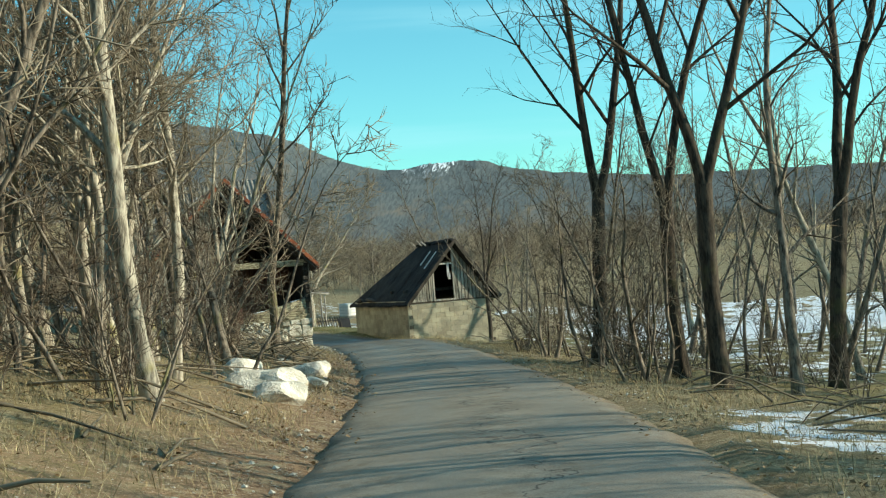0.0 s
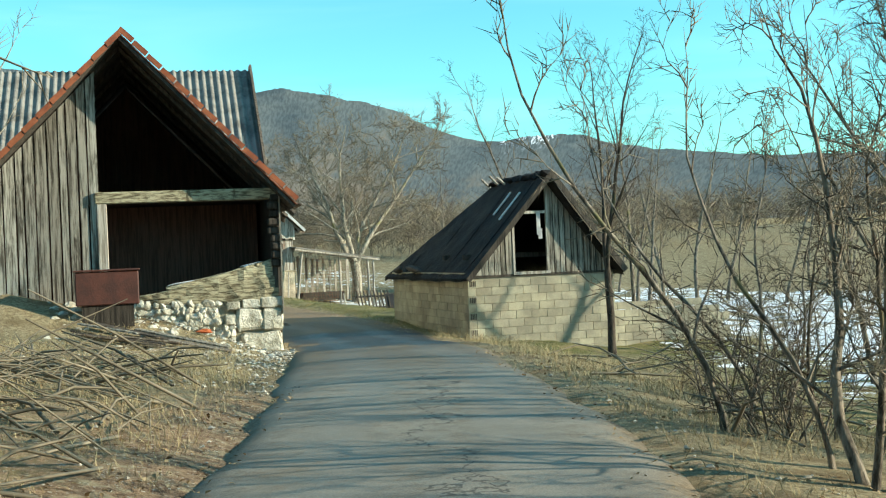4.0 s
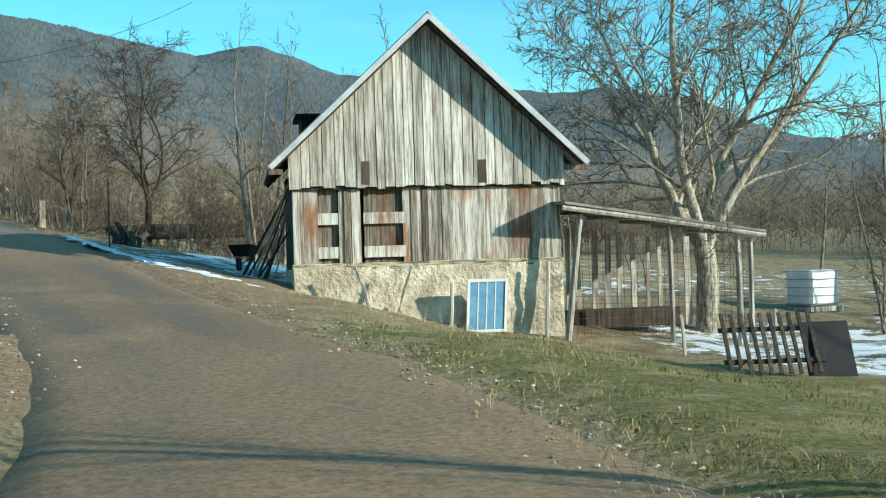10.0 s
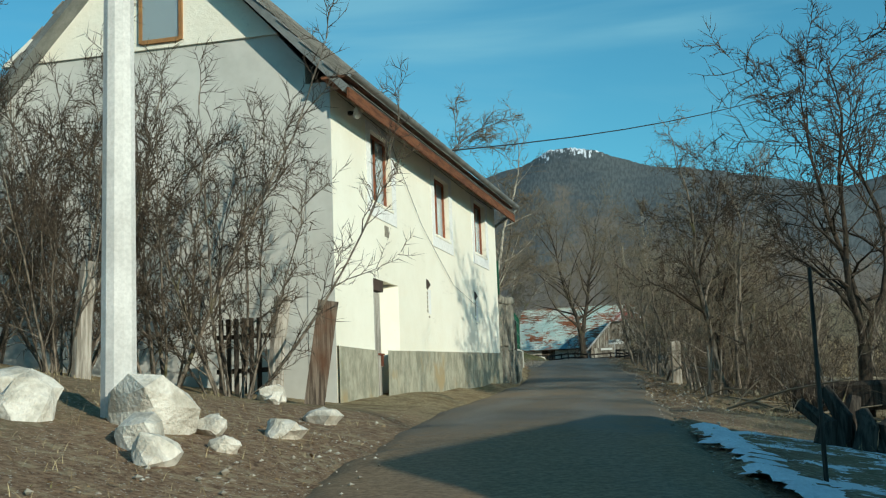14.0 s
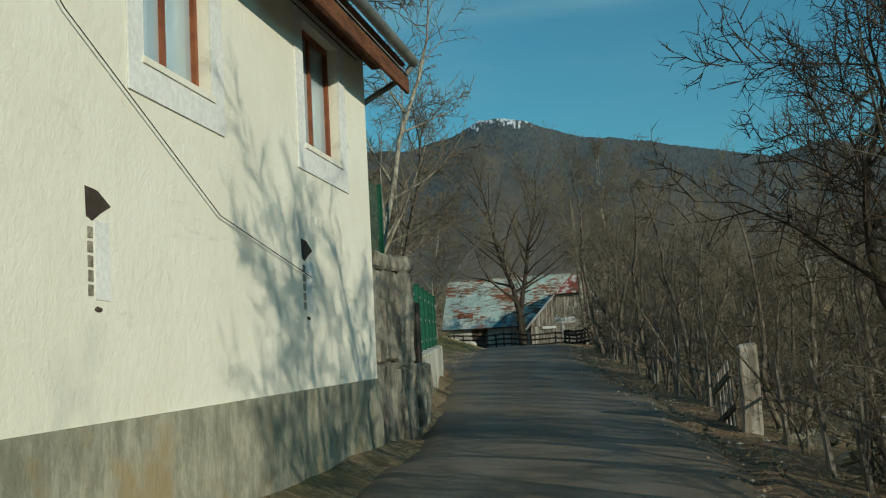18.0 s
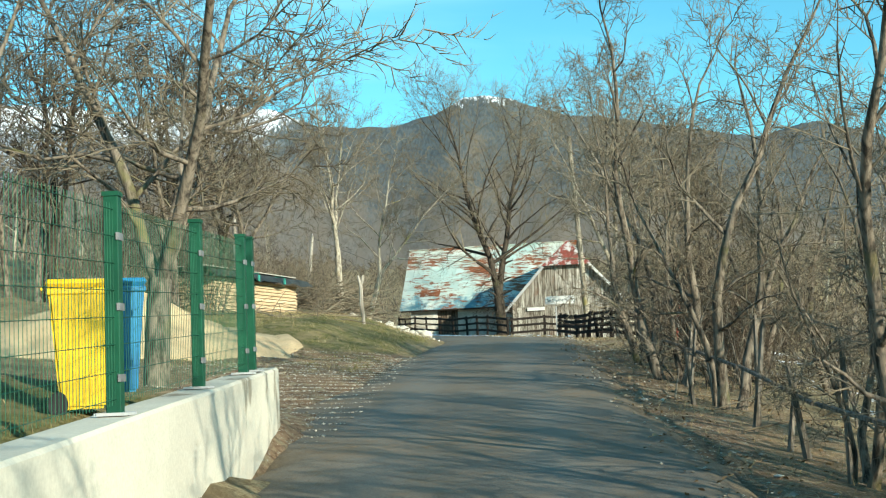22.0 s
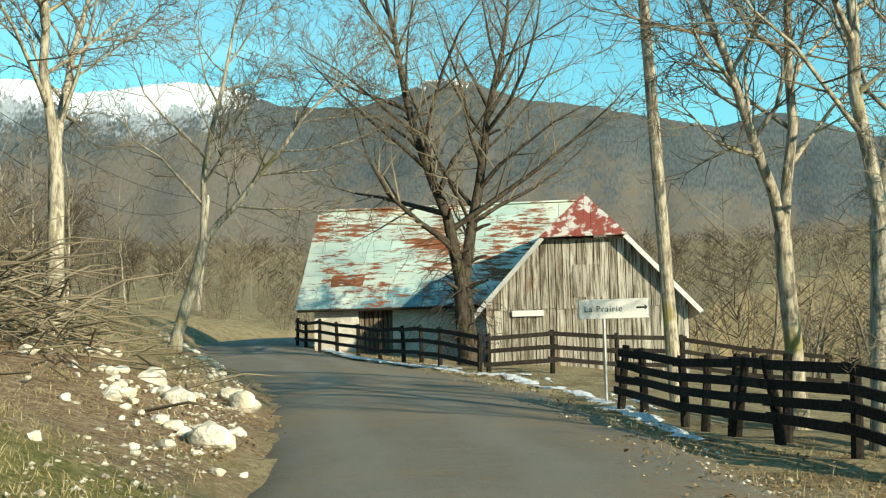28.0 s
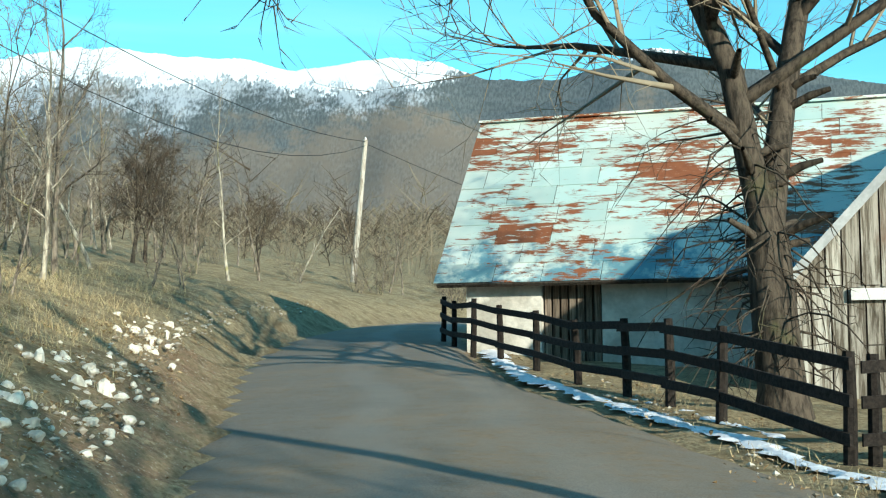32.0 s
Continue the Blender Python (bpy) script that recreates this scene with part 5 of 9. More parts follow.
# ---------------------------------------------------------------- the wooden gabled barn with the pen
def make_wood_barn():
    b = thing("wooden_barn", pose(29.24, 69.8, -0.95, 0, 0, -6), "grey weathered board barn on a plastered base with a metal roof", "barn")
    W, D, AX, AZ, EZ = 5.3, 4.6, 2.65, 6.0, 3.15
    sl = (AZ - EZ) / (AX + 0.4)
    top = lambda x: AZ - 0.1 - sl * abs(x - AX)
    bm = bmesh.new()
    n, k = 24, 6
    g = [[bm.verts.new((W * i / n, -0.06 - 0.05 * noise.noise(Vector((i * .6, j * .8, 6))), -0.6 + 1.82 * j / k)) for i in range(n + 1)] for j in range(k + 1)]
    for j in range(k):
        for i in range(n):
            bm.faces.new((g[j][i], g[j][i + 1], g[j + 1][i + 1], g[j + 1][i]))
    part("base_render", bm, "base_render", b, "crumbling yellowish render of the base")
    part("base_wall", boxes((0, W, 0, 0.4, -0.6, 1.2), (0, 0.4, 0.4, D, -0.6, 1.2), (W - 0.4, W, 0.4, D, -0.6, 1.2), (0.4, W - 0.4, D - 0.4, D, -0.6, 1.2)), "plaster_yellow", b)
    part("back_boarding", boxes((0.02, W - 0.02, D - 0.1, D - 0.04, 1.2, 3.2), (0.02, 0.08, 0.15, D - 0.1, 1.2, 3.1), (W - 0.08, W - 0.02, 0.15, D - 0.1, 1.2, 3.1)), "board_dark", b)
    part("back_gable", extrude_xz(bmesh.new(), [(0, 3.2), (W, 3.2), (AX, AZ - 0.15)], D - 0.1, D - 0.04), "board_dark", b)
    part("sill_beam", boxes((-0.03, W + 0.03, -0.05, 0.12, 1.16, 1.3), bevel=0.01), "beam", b)
    # dark panel behind the boards paints in the unlit inside
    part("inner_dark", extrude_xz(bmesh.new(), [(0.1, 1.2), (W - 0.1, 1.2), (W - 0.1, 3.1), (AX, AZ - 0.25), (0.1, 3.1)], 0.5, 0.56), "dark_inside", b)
    # lower boarding with two boarded window openings
    win = ((0.36, 0.80), (1.40, 2.12))
    board_wall(b, 0.02, W - 0.02, lambda x: 1.26, lambda x: 2.9, 0.0, 0.235, "board_rusty", seed=21, skip=((0.40, 0.86), (1.38, 2.10)))
    for x0, x1 in win:
        part("window_boarding", boxes((x0 - 0.02, x1 + 0.06, 0.06, 0.08, 1.28, 2.85)), "board_brown", b)
        for z in (1.4, 2.05):
            part("cross_board", boxes((x0 - 0.04, x1 + 0.06, -0.03, 0.0, z, z + 0.22)), "board_grey", b, "pale horizontal board across the window")
    for x in (0.0, 0.98, 2.28, 2.5):
        part("post", boxes((x, x + 0.13, -0.05, 0.06, 1.2, 2.9), bevel=0.008), "board_brown" if x > 0.5 else "board_grey", b)
    # upper gable boarding hangs over the lower
    board_wall(b, -0.06, W + 0.06, lambda x: 2.76 + 0.02 * math.sin(x * 3), lambda x: top(x), -0.13, 0.2, "board_grey", ragged=0.03, seed=22, gap=0.016)
    # beam holes are solid dark boxes, their shade given as colour
    for x in (1.33, 3.62):
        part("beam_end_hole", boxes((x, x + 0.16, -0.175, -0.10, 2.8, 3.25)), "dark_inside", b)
    part("lintel", boxes((-0.05, W + 0.05, -0.10, 0.1, 2.72, 2.86)), "board_dark", b)
    oh = 0.45
    for sx in (-oh, W + oh):
        ze = AZ - sl * (AX + oh)
        q = [(AX, -0.6, AZ + 0.06), (AX, D + 0.3, AZ + 0.06), (sx, D + 0.3, ze + 0.06), (sx, -0.6, ze + 0.06)]
        bm = bmesh.new()
        corrugated(bm, q[0], q[1], q[2], q[3], 34, 0.014, 3, 0.01)
        part("roof", bm, "sheet_pale", b, "grey sheet-metal roof slope")
        bm = bmesh.new()
        qq = [(AX, -0.63, AZ + 0.05), (AX, -0.58, AZ + 0.05), (sx, -0.58, ze + 0.05), (sx, -0.63, ze + 0.05)]
        slab(bm, *(qq if sx < AX else [qq[1], qq[0], qq[3], qq[2]]), 0.1)
        part("barge_board", bm, "sheet_pale", b)
        for k in range(7):
            yy = -0.35 + k * 0.78
            bm = bmesh.new()
            tube(bm, [(AX, yy, AZ - 0.06), (sx * 0.98 + AX * 0.02, yy, ze)], 0.05, 5)
            part("rafter", bm, "board_dark", b)
        part("eave_beam", boxes((min(sx, sx * 0.4), max(sx, sx * 0.4), -0.42, -0.34, ze - 0.1, ze + 0.0)) if sx < 0 else boxes((W, sx, -0.42, -0.34, ze - 0.1, ze)), "board_brown", b)
    part("dormer", boxes((0.35, 1.4, 2.6, 3.8, 3.3, 4.45)), "roof_black_felt", b, "dark sheet-metal dormer")
    part("dormer_roof", boxes((0.22, 1.5, 2.45, 3.95, 4.45, 4.51)), "roof_black_felt", b)
    # pen against the barn
    p = thing("animal_pen", pose(34.45, 68.7, -1.2), "lean-to animal pen of bleached poles and wire mesh", "pen")
    bm = bmesh.new()
    slab(bm, (-0.15, -0.25, 2.62), (4.15, -0.25, 1.98), (4.15, 3.2, 2.15), (-0.15, 3.2, 2.75), 0.05)
    part("roof", bm, "roof_fibre_cement", p)
    bm = bmesh.new()
    tube(bm, [(-0.2, -0.2, 2.5), (2.0, -0.2, 2.2), (4.15, -0.2, 1.88)], 0.05, 6)
    part("roof_pole", bm, "pole_wood", p)
    for k in range(6):
        bm = bmesh.new()
        tube(bm, [(0.1 + k * 0.78, -0.15, 2.5 - k * 0.118), (0.1 + k * 0.78, 3.1, 2.62 - k * 0.11)], 0.035, 5)
        part("roof_rafter", bm, "pole_wood", p)
    for x0, x1, rr in ((-0.1, 0.25, 0.07), (2.15, 2.12, 0.05), (3.65, 3.62, 0.07), (3.9, 3.92, 0.06)):
        bm = bmesh.new()
        tube(bm, [(x0, 0, -0.3), ((x0 + x1) / 2 + 0.02, 0, 1.2), (x1, 0, 2.4 - x1 * 0.14)], [rr, rr * 0.92, rr * 0.85], 7)
        part("post", bm, "pole_wood", p)
    rr = random.Random(24)
    for k in range(11):
        x = 0.7 + k * 0.32 + rr.uniform(-.05, .05)
        part("slat", boxes((x, x + rr.uniform(0.08, 0.16), 3.0, 3.03, -0.1, 2.3 - x * 0.1), bevel=0.004), "pole_wood", p, m=pose(0, 0, 0, 0, rr.uniform(-1.5, 1.5), 0))
    part("trough", boxes((0.6, 3.4, 2.2, 2.7, 0.0, 0.4)), "board_dark", p, "dark wooden feed trough")
    bm = bmesh.new()
    for k in range(27):
        tube(bm, [(0.1 + k * 0.145, -0.04, 0.0), (0.1 + k * 0.145, -0.04, 2.2 - k * 0.02)], 0.004, 3, False)
    for k in range(15):
        tube(bm, [(0.1, -0.04, 0.05 + k * 0.145), (3.9, -0.04, 0.05 + k * 0.122)], 0.004, 3, False)
    part("wire_mesh", bm, "rust", p)
    # the blue panel leaning on the base
    d = thing("blue_panel", pose(32.42, 69.05, -1.06, 12, 0, -2), "blue-painted panel in a white frame leaning on the barn", "panel")
    part("sheet", boxes((0.04, 0.76, 0.0, 0.02, 0.05, 1.0)), "blue_sheet", d)
    part("panel_frame", boxes((0, 0.05, -0.02, 0.03, 0, 1.05), (0.75, 0.8, -0.02, 0.03, 0, 1.05), (0.05, 0.75, -0.02, 0.03, 1.0, 1.05), (0.05, 0.75, -0.02, 0.03, 0, 0.05)), "white_paint", d)
    for x in (0.21, 0.38, 0.55):
        part("panel_rib", boxes((x, x + 0.02, -0.006, 0.0, 0.05, 1.0)), "white_paint", d)


M["base_render"] = plain("base_render", (0.66, 0.58, 0.44), (0.40, 0.34, 0.25), 2.2, 11, 0.95, 1.0, 0.05)
M["blue_sheet"] = plain("blue_sheet", (0.10, 0.27, 0.46), (0.16, 0.34, 0.50), 4, 20, 0.6, 0.2)


# ---------------------------------------------------------------- the white house
def house_window(parent, y, z, w=1.24, h=1.28):
    """A window in the street wall, at x = 0 of the house's own frame, opening towards +x."""
    wn = part("window", boxes((-0.16, -0.14, y + 0.05, y + w - 0.05, z + 0.05, z + h - 0.05)), "glass", parent)
    wn.visible_shadow = False
    t = 0.055
    part("window_frame", boxes((-0.2, -0.1, y, y + t, z, z + h), (-0.2, -0.1, y + w - t, y + w, z, z + h), (-0.2, -0.1, y + t, y + w - t, z, z + t),
                               (-0.2, -0.1, y + t, y + w - t, z + h - t, z + h), (-0.18, -0.11, y + w / 2 - 0.03, y + w / 2 + 0.03, z + t, z + h - t)), "window_wood", wn, "red-brown wooden window frame")
    bm = bmesh.new()
    n = 24
    a = [(bm.verts.new((-0.26 + 0.025 * math.sin(i * 1.3), y + 0.04 + (w - 0.08) * i / n, z + 0.04)), bm.verts.new((-0.26 + 0.025 * math.sin(i * 1.3), y + 0.04 + (w - 0.08) * i / n, z + h - 0.04))) for i in range(n + 1)]
    for p, q in zip(a, a[1:]):
        bm.faces.new((p[0], q[0], q[1], p[1]))
    part("curtain", bm, "curtain", wn)
    part("window_sill", boxes((-0.12, 0.03, y - 0.03, y + w + 0.03, z - 0.05, z)), "plaster_white", wn)
    k = 0.24
    for band in ((y - k, y, z - k - 0.04, z + h + k * 0.5), (y + w, y + w + k, z - k - 0.04, z + h + k * 0.5), (y, y + w, z + h, z + h + k * 0.5), (y, y + w, z - k - 0.04, z - 0.052)):
        part("surround_band", boxes((0.002, 0.016) + band), "limewash", wn, "whiter smooth plaster band at the window")


def make_white_house():
    h = thing("white_house", pose(19.0, 84.3, 1.75), "two-storey whitewashed house with a grey plinth and brown eaves", "house")
    W, L, EZ, AZ = 6.1, 12.35, 5.2, 8.55
    wins = [(2.02, 3.6), (6.32, 3.6), (9.95, 3.68)]
    dy0, dy1, dz = 1.98, 3.5, 2.22
    # street wall, cut round its openings
    ys = sorted({0.0, L, dy0, dy1, *[y for y, _ in wins], *[y + 1.24 for y, _ in wins]})
    bm = bmesh.new()
    for a, b in zip(ys, ys[1:]):
        mid = (a + b) / 2
        spans = [(-0.8, EZ)]
        if dy0 < mid < dy1:
            spans = [(dz, EZ)]
        for y, z in wins:
            if y < mid < y + 1.24:
                spans = [s for lo, hi in spans for s in ((lo, z), (z + 1.28, hi))]
        for lo, hi in spans:
            box(bm, -0.42, 0, a, b, lo, hi)
    bmesh.ops.remove_doubles(bm, verts=bm.verts, dist=0.0005)
    part("street_wall", bm, "plaster_white", h)
    for y, z in wins:
        house_window(h, y, z)
    # rough plinth, proud of the wall
    def plinth(name, y0, y1, z0, z1):
        bm = bmesh.new()
        n, k = max(2, int((y1 - y0) / 0.25)), 4
        g = [[bm.verts.new((0.045 + 0.018 * noise.noise(Vector((y0 + (y1 - y0) * i / n * 3, j * 1.1, 4))), y0 + (y1 - y0) * i / n, -0.8 + ((z0 + (z1 - z0) * i / n) + 0.8) * j / k)) for i in range(n + 1)] for j in range(k + 1)]
        for j in range(k):
            for i in range(n):
                bm.faces.new((g[j][i], g[j][i + 1], g[j + 1][i + 1], g[j + 1][i]))
        top = [bm.verts.new((-0.01, v.co.y, v.co.z)) for v in g[k]]
        for i in range(n):
            bm.faces.new((g[k][i], g[k][i + 1], top[i + 1], top[i]))
        part(name, bm, "plinth", h, "rough grey plinth")
    plinth("plinth", 0.0, dy0, 0.93, 0.95)
    plinth("plinth", dy0 + 0.62, L, 0.98, 1.38)
    # splayed doorway with a sunken grey plank door
    bm = bmesh.new()
    slab(bm, (0.0, dy1, -0.8), (0.0, dy1, dz), (-0.40, dy0 + 0.66, dz - 0.04), (-0.40, dy0 + 0.66, -0.8), 0.05)
    part("door_reveal", bm, "plaster_white", h)
    # doorway backed by a sheet in the colour of an unlit inside
    part("door_back", boxes((-0.5, -0.42, dy0, dy1, -0.5, dz)), "dark_inside", h)
    dr = part("door", boxes((-0.12, -0.08, dy0 + 0.02, dy0 + 0.34, -0.25, dz - 0.22), (-0.12, -0.08, dy0 + 0.345, dy0 + 0.6, -0.25, dz - 0.22)), "board_grey", h, "grey plank door")
    part("door_latch", boxes((-0.08, -0.05, dy0 + 0.42, dy0 + 0.72, 0.9, 0.93), (-0.08, -0.04, dy0 + 0.58, dy0 + 0.62, 0.7, 0.9)), "rust", dr)
    part("door_lintel", boxes((-0.3, -0.02, dy0, dy0 + 0.64, dz - 0.2, dz)), "dark_inside", h)
    # gable walls, upper part whiter above a ledge
    for y in (0.0, L - 0.4):
        part("gable_wall", extrude_xz(bmesh.new(), [(-W, -0.8), (-0.42, -0.8), (-0.42, EZ), (-0.42, EZ + 0.35), (-W, EZ + 0.35)], y, y + 0.4), "plaster_gable", h)
    part("gable_corner", boxes((-0.45, 0.004, -0.012, 0.0, -0.8, EZ)), "plaster_gable", h)
    part("gable_top", extrude_xz(bmesh.new(), [(-W + 0.05, EZ + 0.9), (-0.05 - 0.82, EZ + 0.9), (-W / 2, AZ - 0.12)], -0.05, 0.1), "plaster_white", h)
    part("gable_mid", extrude_xz(bmesh.new(), [(-W, EZ + 0.35), (-0.42, EZ + 0.35), (-0.9, EZ + 0.9), (-W + 0.5, EZ + 0.9)], 0.0, 0.4), "plaster_gable", h)
    part("gable_back", extrude_xz(bmesh.new(), [(-W, EZ + 0.3), (-0.2, EZ + 0.3), (-W / 2, AZ - 0.12)], L - 0.4, L), "plaster_gable", h)
    gw = part("gable_window", boxes((-3.3, -2.62, -0.075, -0.065, EZ + 1.05, EZ + 1.98)), "glass", h)
    part("window_frame", boxes((-3.36, -3.3, -0.1, -0.05, EZ + 1.0, EZ + 2.02), (-2.62, -2.56, -0.1, -0.05, EZ + 1.0, EZ + 2.02), (-3.3, -2.62, -0.1, -0.05, EZ + 1.98, EZ + 2.02),
                               (-3.3, -2.62, -0.1, -0.05, EZ + 0.98, EZ + 1.05)), "window_tan", gw, "pale brown window frame")
    part("back_wall", boxes((-W, -W + 0.4, 0.4, L - 0.4, -0.8, EZ)), "plaster_gable", h)
    # roof
    oh, ov = 0.45, 0.4
    sl = (AZ - EZ) / (W / 2)
    for sx in (oh, -W - oh):
        ze = EZ - oh * sl + 0.28
        a, e = (-W / 2, -ov, AZ + 0.06), (sx, -ov, ze)
        q = [(-W / 2, -ov, AZ + 0.06), (-W / 2, L + ov, AZ + 0.06), (sx, L + ov, ze), (sx, -ov, ze)]
        bm = bmesh.new()
        slab(bm, *(q if sx < 0 else [q[1], q[0], q[3], q[2]]), 0.12)
        part("roof", bm, "gutter", h)
        bm = bmesh.new()
        rows = 18
        for k in range(rows):
            for j in range(16):
                u0, u1 = k / rows, (k + 1.1) / rows
                ya = -ov - 0.03 + (L + 2 * ov + 0.06) * (j + (0.5 if k % 2 else 0)) / 16
                yb = min(ya + (L + 2 * ov) / 16 - 0.012, L + ov)
                if ya > L + ov:
                    continue
                pa = (-W / 2 + (sx + W / 2) * u0, AZ + 0.075 + (ze - AZ - 0.06) * u0)
                pb = (-W / 2 + (sx + W / 2) * u1, AZ + 0.105 + (ze - AZ - 0.06) * u1)
                qq = [(pa[0], ya, pa[1]), (pa[0], yb, pa[1]), (pb[0], yb, pb[1]), (pb[0], ya, pb[1])]
                slab(bm, *(qq if sx < 0 else [qq[1], qq[0], qq[3], qq[2]]), 0.012)
        part("slate_cover", bm, "roof_slate", h)
        part("fascia", boxes((sx - 0.03, sx + 0.01, -ov + 0.02, L + ov, ze - 0.2, ze - 0.02)), "soffit", h)
    part("soffit_panel", boxes((0.005, oh - 0.03, -ov, L + ov, EZ - 0.07, EZ - 0.03)), "soffit", h, "brown boarded soffit")
    bm = bmesh.new()
    n = 8
    rows = []
    for y in (-ov - 0.05, L + ov + 0.05):
        rows.append([bm.verts.new((oh + 0.07 + 0.07 * math.cos(math.pi + math.pi * i / n), y, EZ - 0.3 + 0.28 * 0 + 0.30 - 0.08 * math.sin(math.pi * i / n))) for i in range(n + 1)])
    for i in range(n):
        bm.faces.new((rows[0][i], rows[0][i + 1], rows[1][i + 1], rows[1][i]))
    part("gutter", bm, "gutter", h)
    bm = bmesh.new()
    tube(bm, [(oh + 0.05, L + ov, EZ - 0.08), (oh - 0.05, L + ov, EZ - 0.2), (0.05, L + 0.1, EZ - 0.5), (-0.1, L + 0.06, EZ - 0.6)], 0.04, 6)
    part("downpipe", bm, "gutter", h)
    # eaves cable and the cable running down the wall
    bm = bmesh.new()
    tube(bm, [(0.02, 0.3, EZ - 0.12), (0.05, 3.0, EZ - 0.2), (0.05, 6.0, EZ - 0.16), (0.05, 9.0, EZ - 0.2), (0.02, 12.0, EZ - 0.15)], 0.008, 4)
    part("cable", bm, "cable", h)
    bm = bmesh.new()
    tube(bm, [(0.02, 3.1, EZ - 0.15), (0.03, 3.6, 4.6), (0.03, 5.2, 3.6), (0.03, 7.6, 2.65), (0.03, 9.9, 2.35)], 0.005, 4)
    part("cable", bm, "cable", h)
    # holes and small fittings
    # each hole is a dark plate: its inner shade is colour, nothing is cut
    for y0, z0 in ((5.46, 1.8), (9.7, 1.95)):
        bm = bmesh.new()
        out = [(0, 0.76), (0.16, 0.75), (0.34, 0.67), (0.2, 0.61), (0.09, 0.55), (0.01, 0.57)]
        f = [bm.verts.new((0.004, y0 + p, z0 + q)) for p, q in out]
        g = [bm.verts.new((-0.05, y0 + p, z0 + q)) for p, q in out]
        bm.faces.new(f)
        for i in range(6):
            bm.faces.new((f[i], g[i], g[(i + 1) % 6], f[(i + 1) % 6]))
        part("wall_hole", bm, "dark_inside", h, "dark plate for the shaded hole broken in the plaster")
        for k in range(5):
            part("bare_brick", boxes((0.0, 0.008, y0 + 0.02, y0 + 0.085, z0 + 0.08 + k * 0.09, z0 + 0.15 + k * 0.09), bevel=0.003), "wall_stone", h)
        part("wall_hole", boulder(55, 0.02, 0.11, 0.04, 1, 0.5), "dark_inside", h, m=pose(0.003, y0 + 0.14, z0))
        part("wall_patch", boxes((0.0, 0.006, y0 + 0.11, y0 + 0.31, z0 + 0.06, z0 + 0.56), bevel=0.002), "limewash", h, "pale bare patch below the hole")
    part("wall_plate", boxes((0.0, 0.012, 2.75, 2.97, 3.05, 3.25)), "wall_stone", h, "small stone plate let into the wall")
    part("wall_lamp", boulder(54, 0.16, 0.2, 0.2, 2, 0.1), "white_paint", h, "round white wall lamp", m=pose(0.16, 0.9, EZ - 0.32))
    part("lamp_arm", boxes((0, 0.12, 0.86, 0.94, EZ - 0.34, EZ - 0.28)), "cable", h)


M["whitewash"] = plain("whitewash", (0.70, 0.68, 0.62), (0.42, 0.40, 0.35), 0.9, 12, 0.95, 0.6, 0.02)
M["window_tan"] = plain("window_tan", (0.42, 0.22, 0.08), (0.3, 0.15, 0.06), 6, 40, 0.6, 0.2)


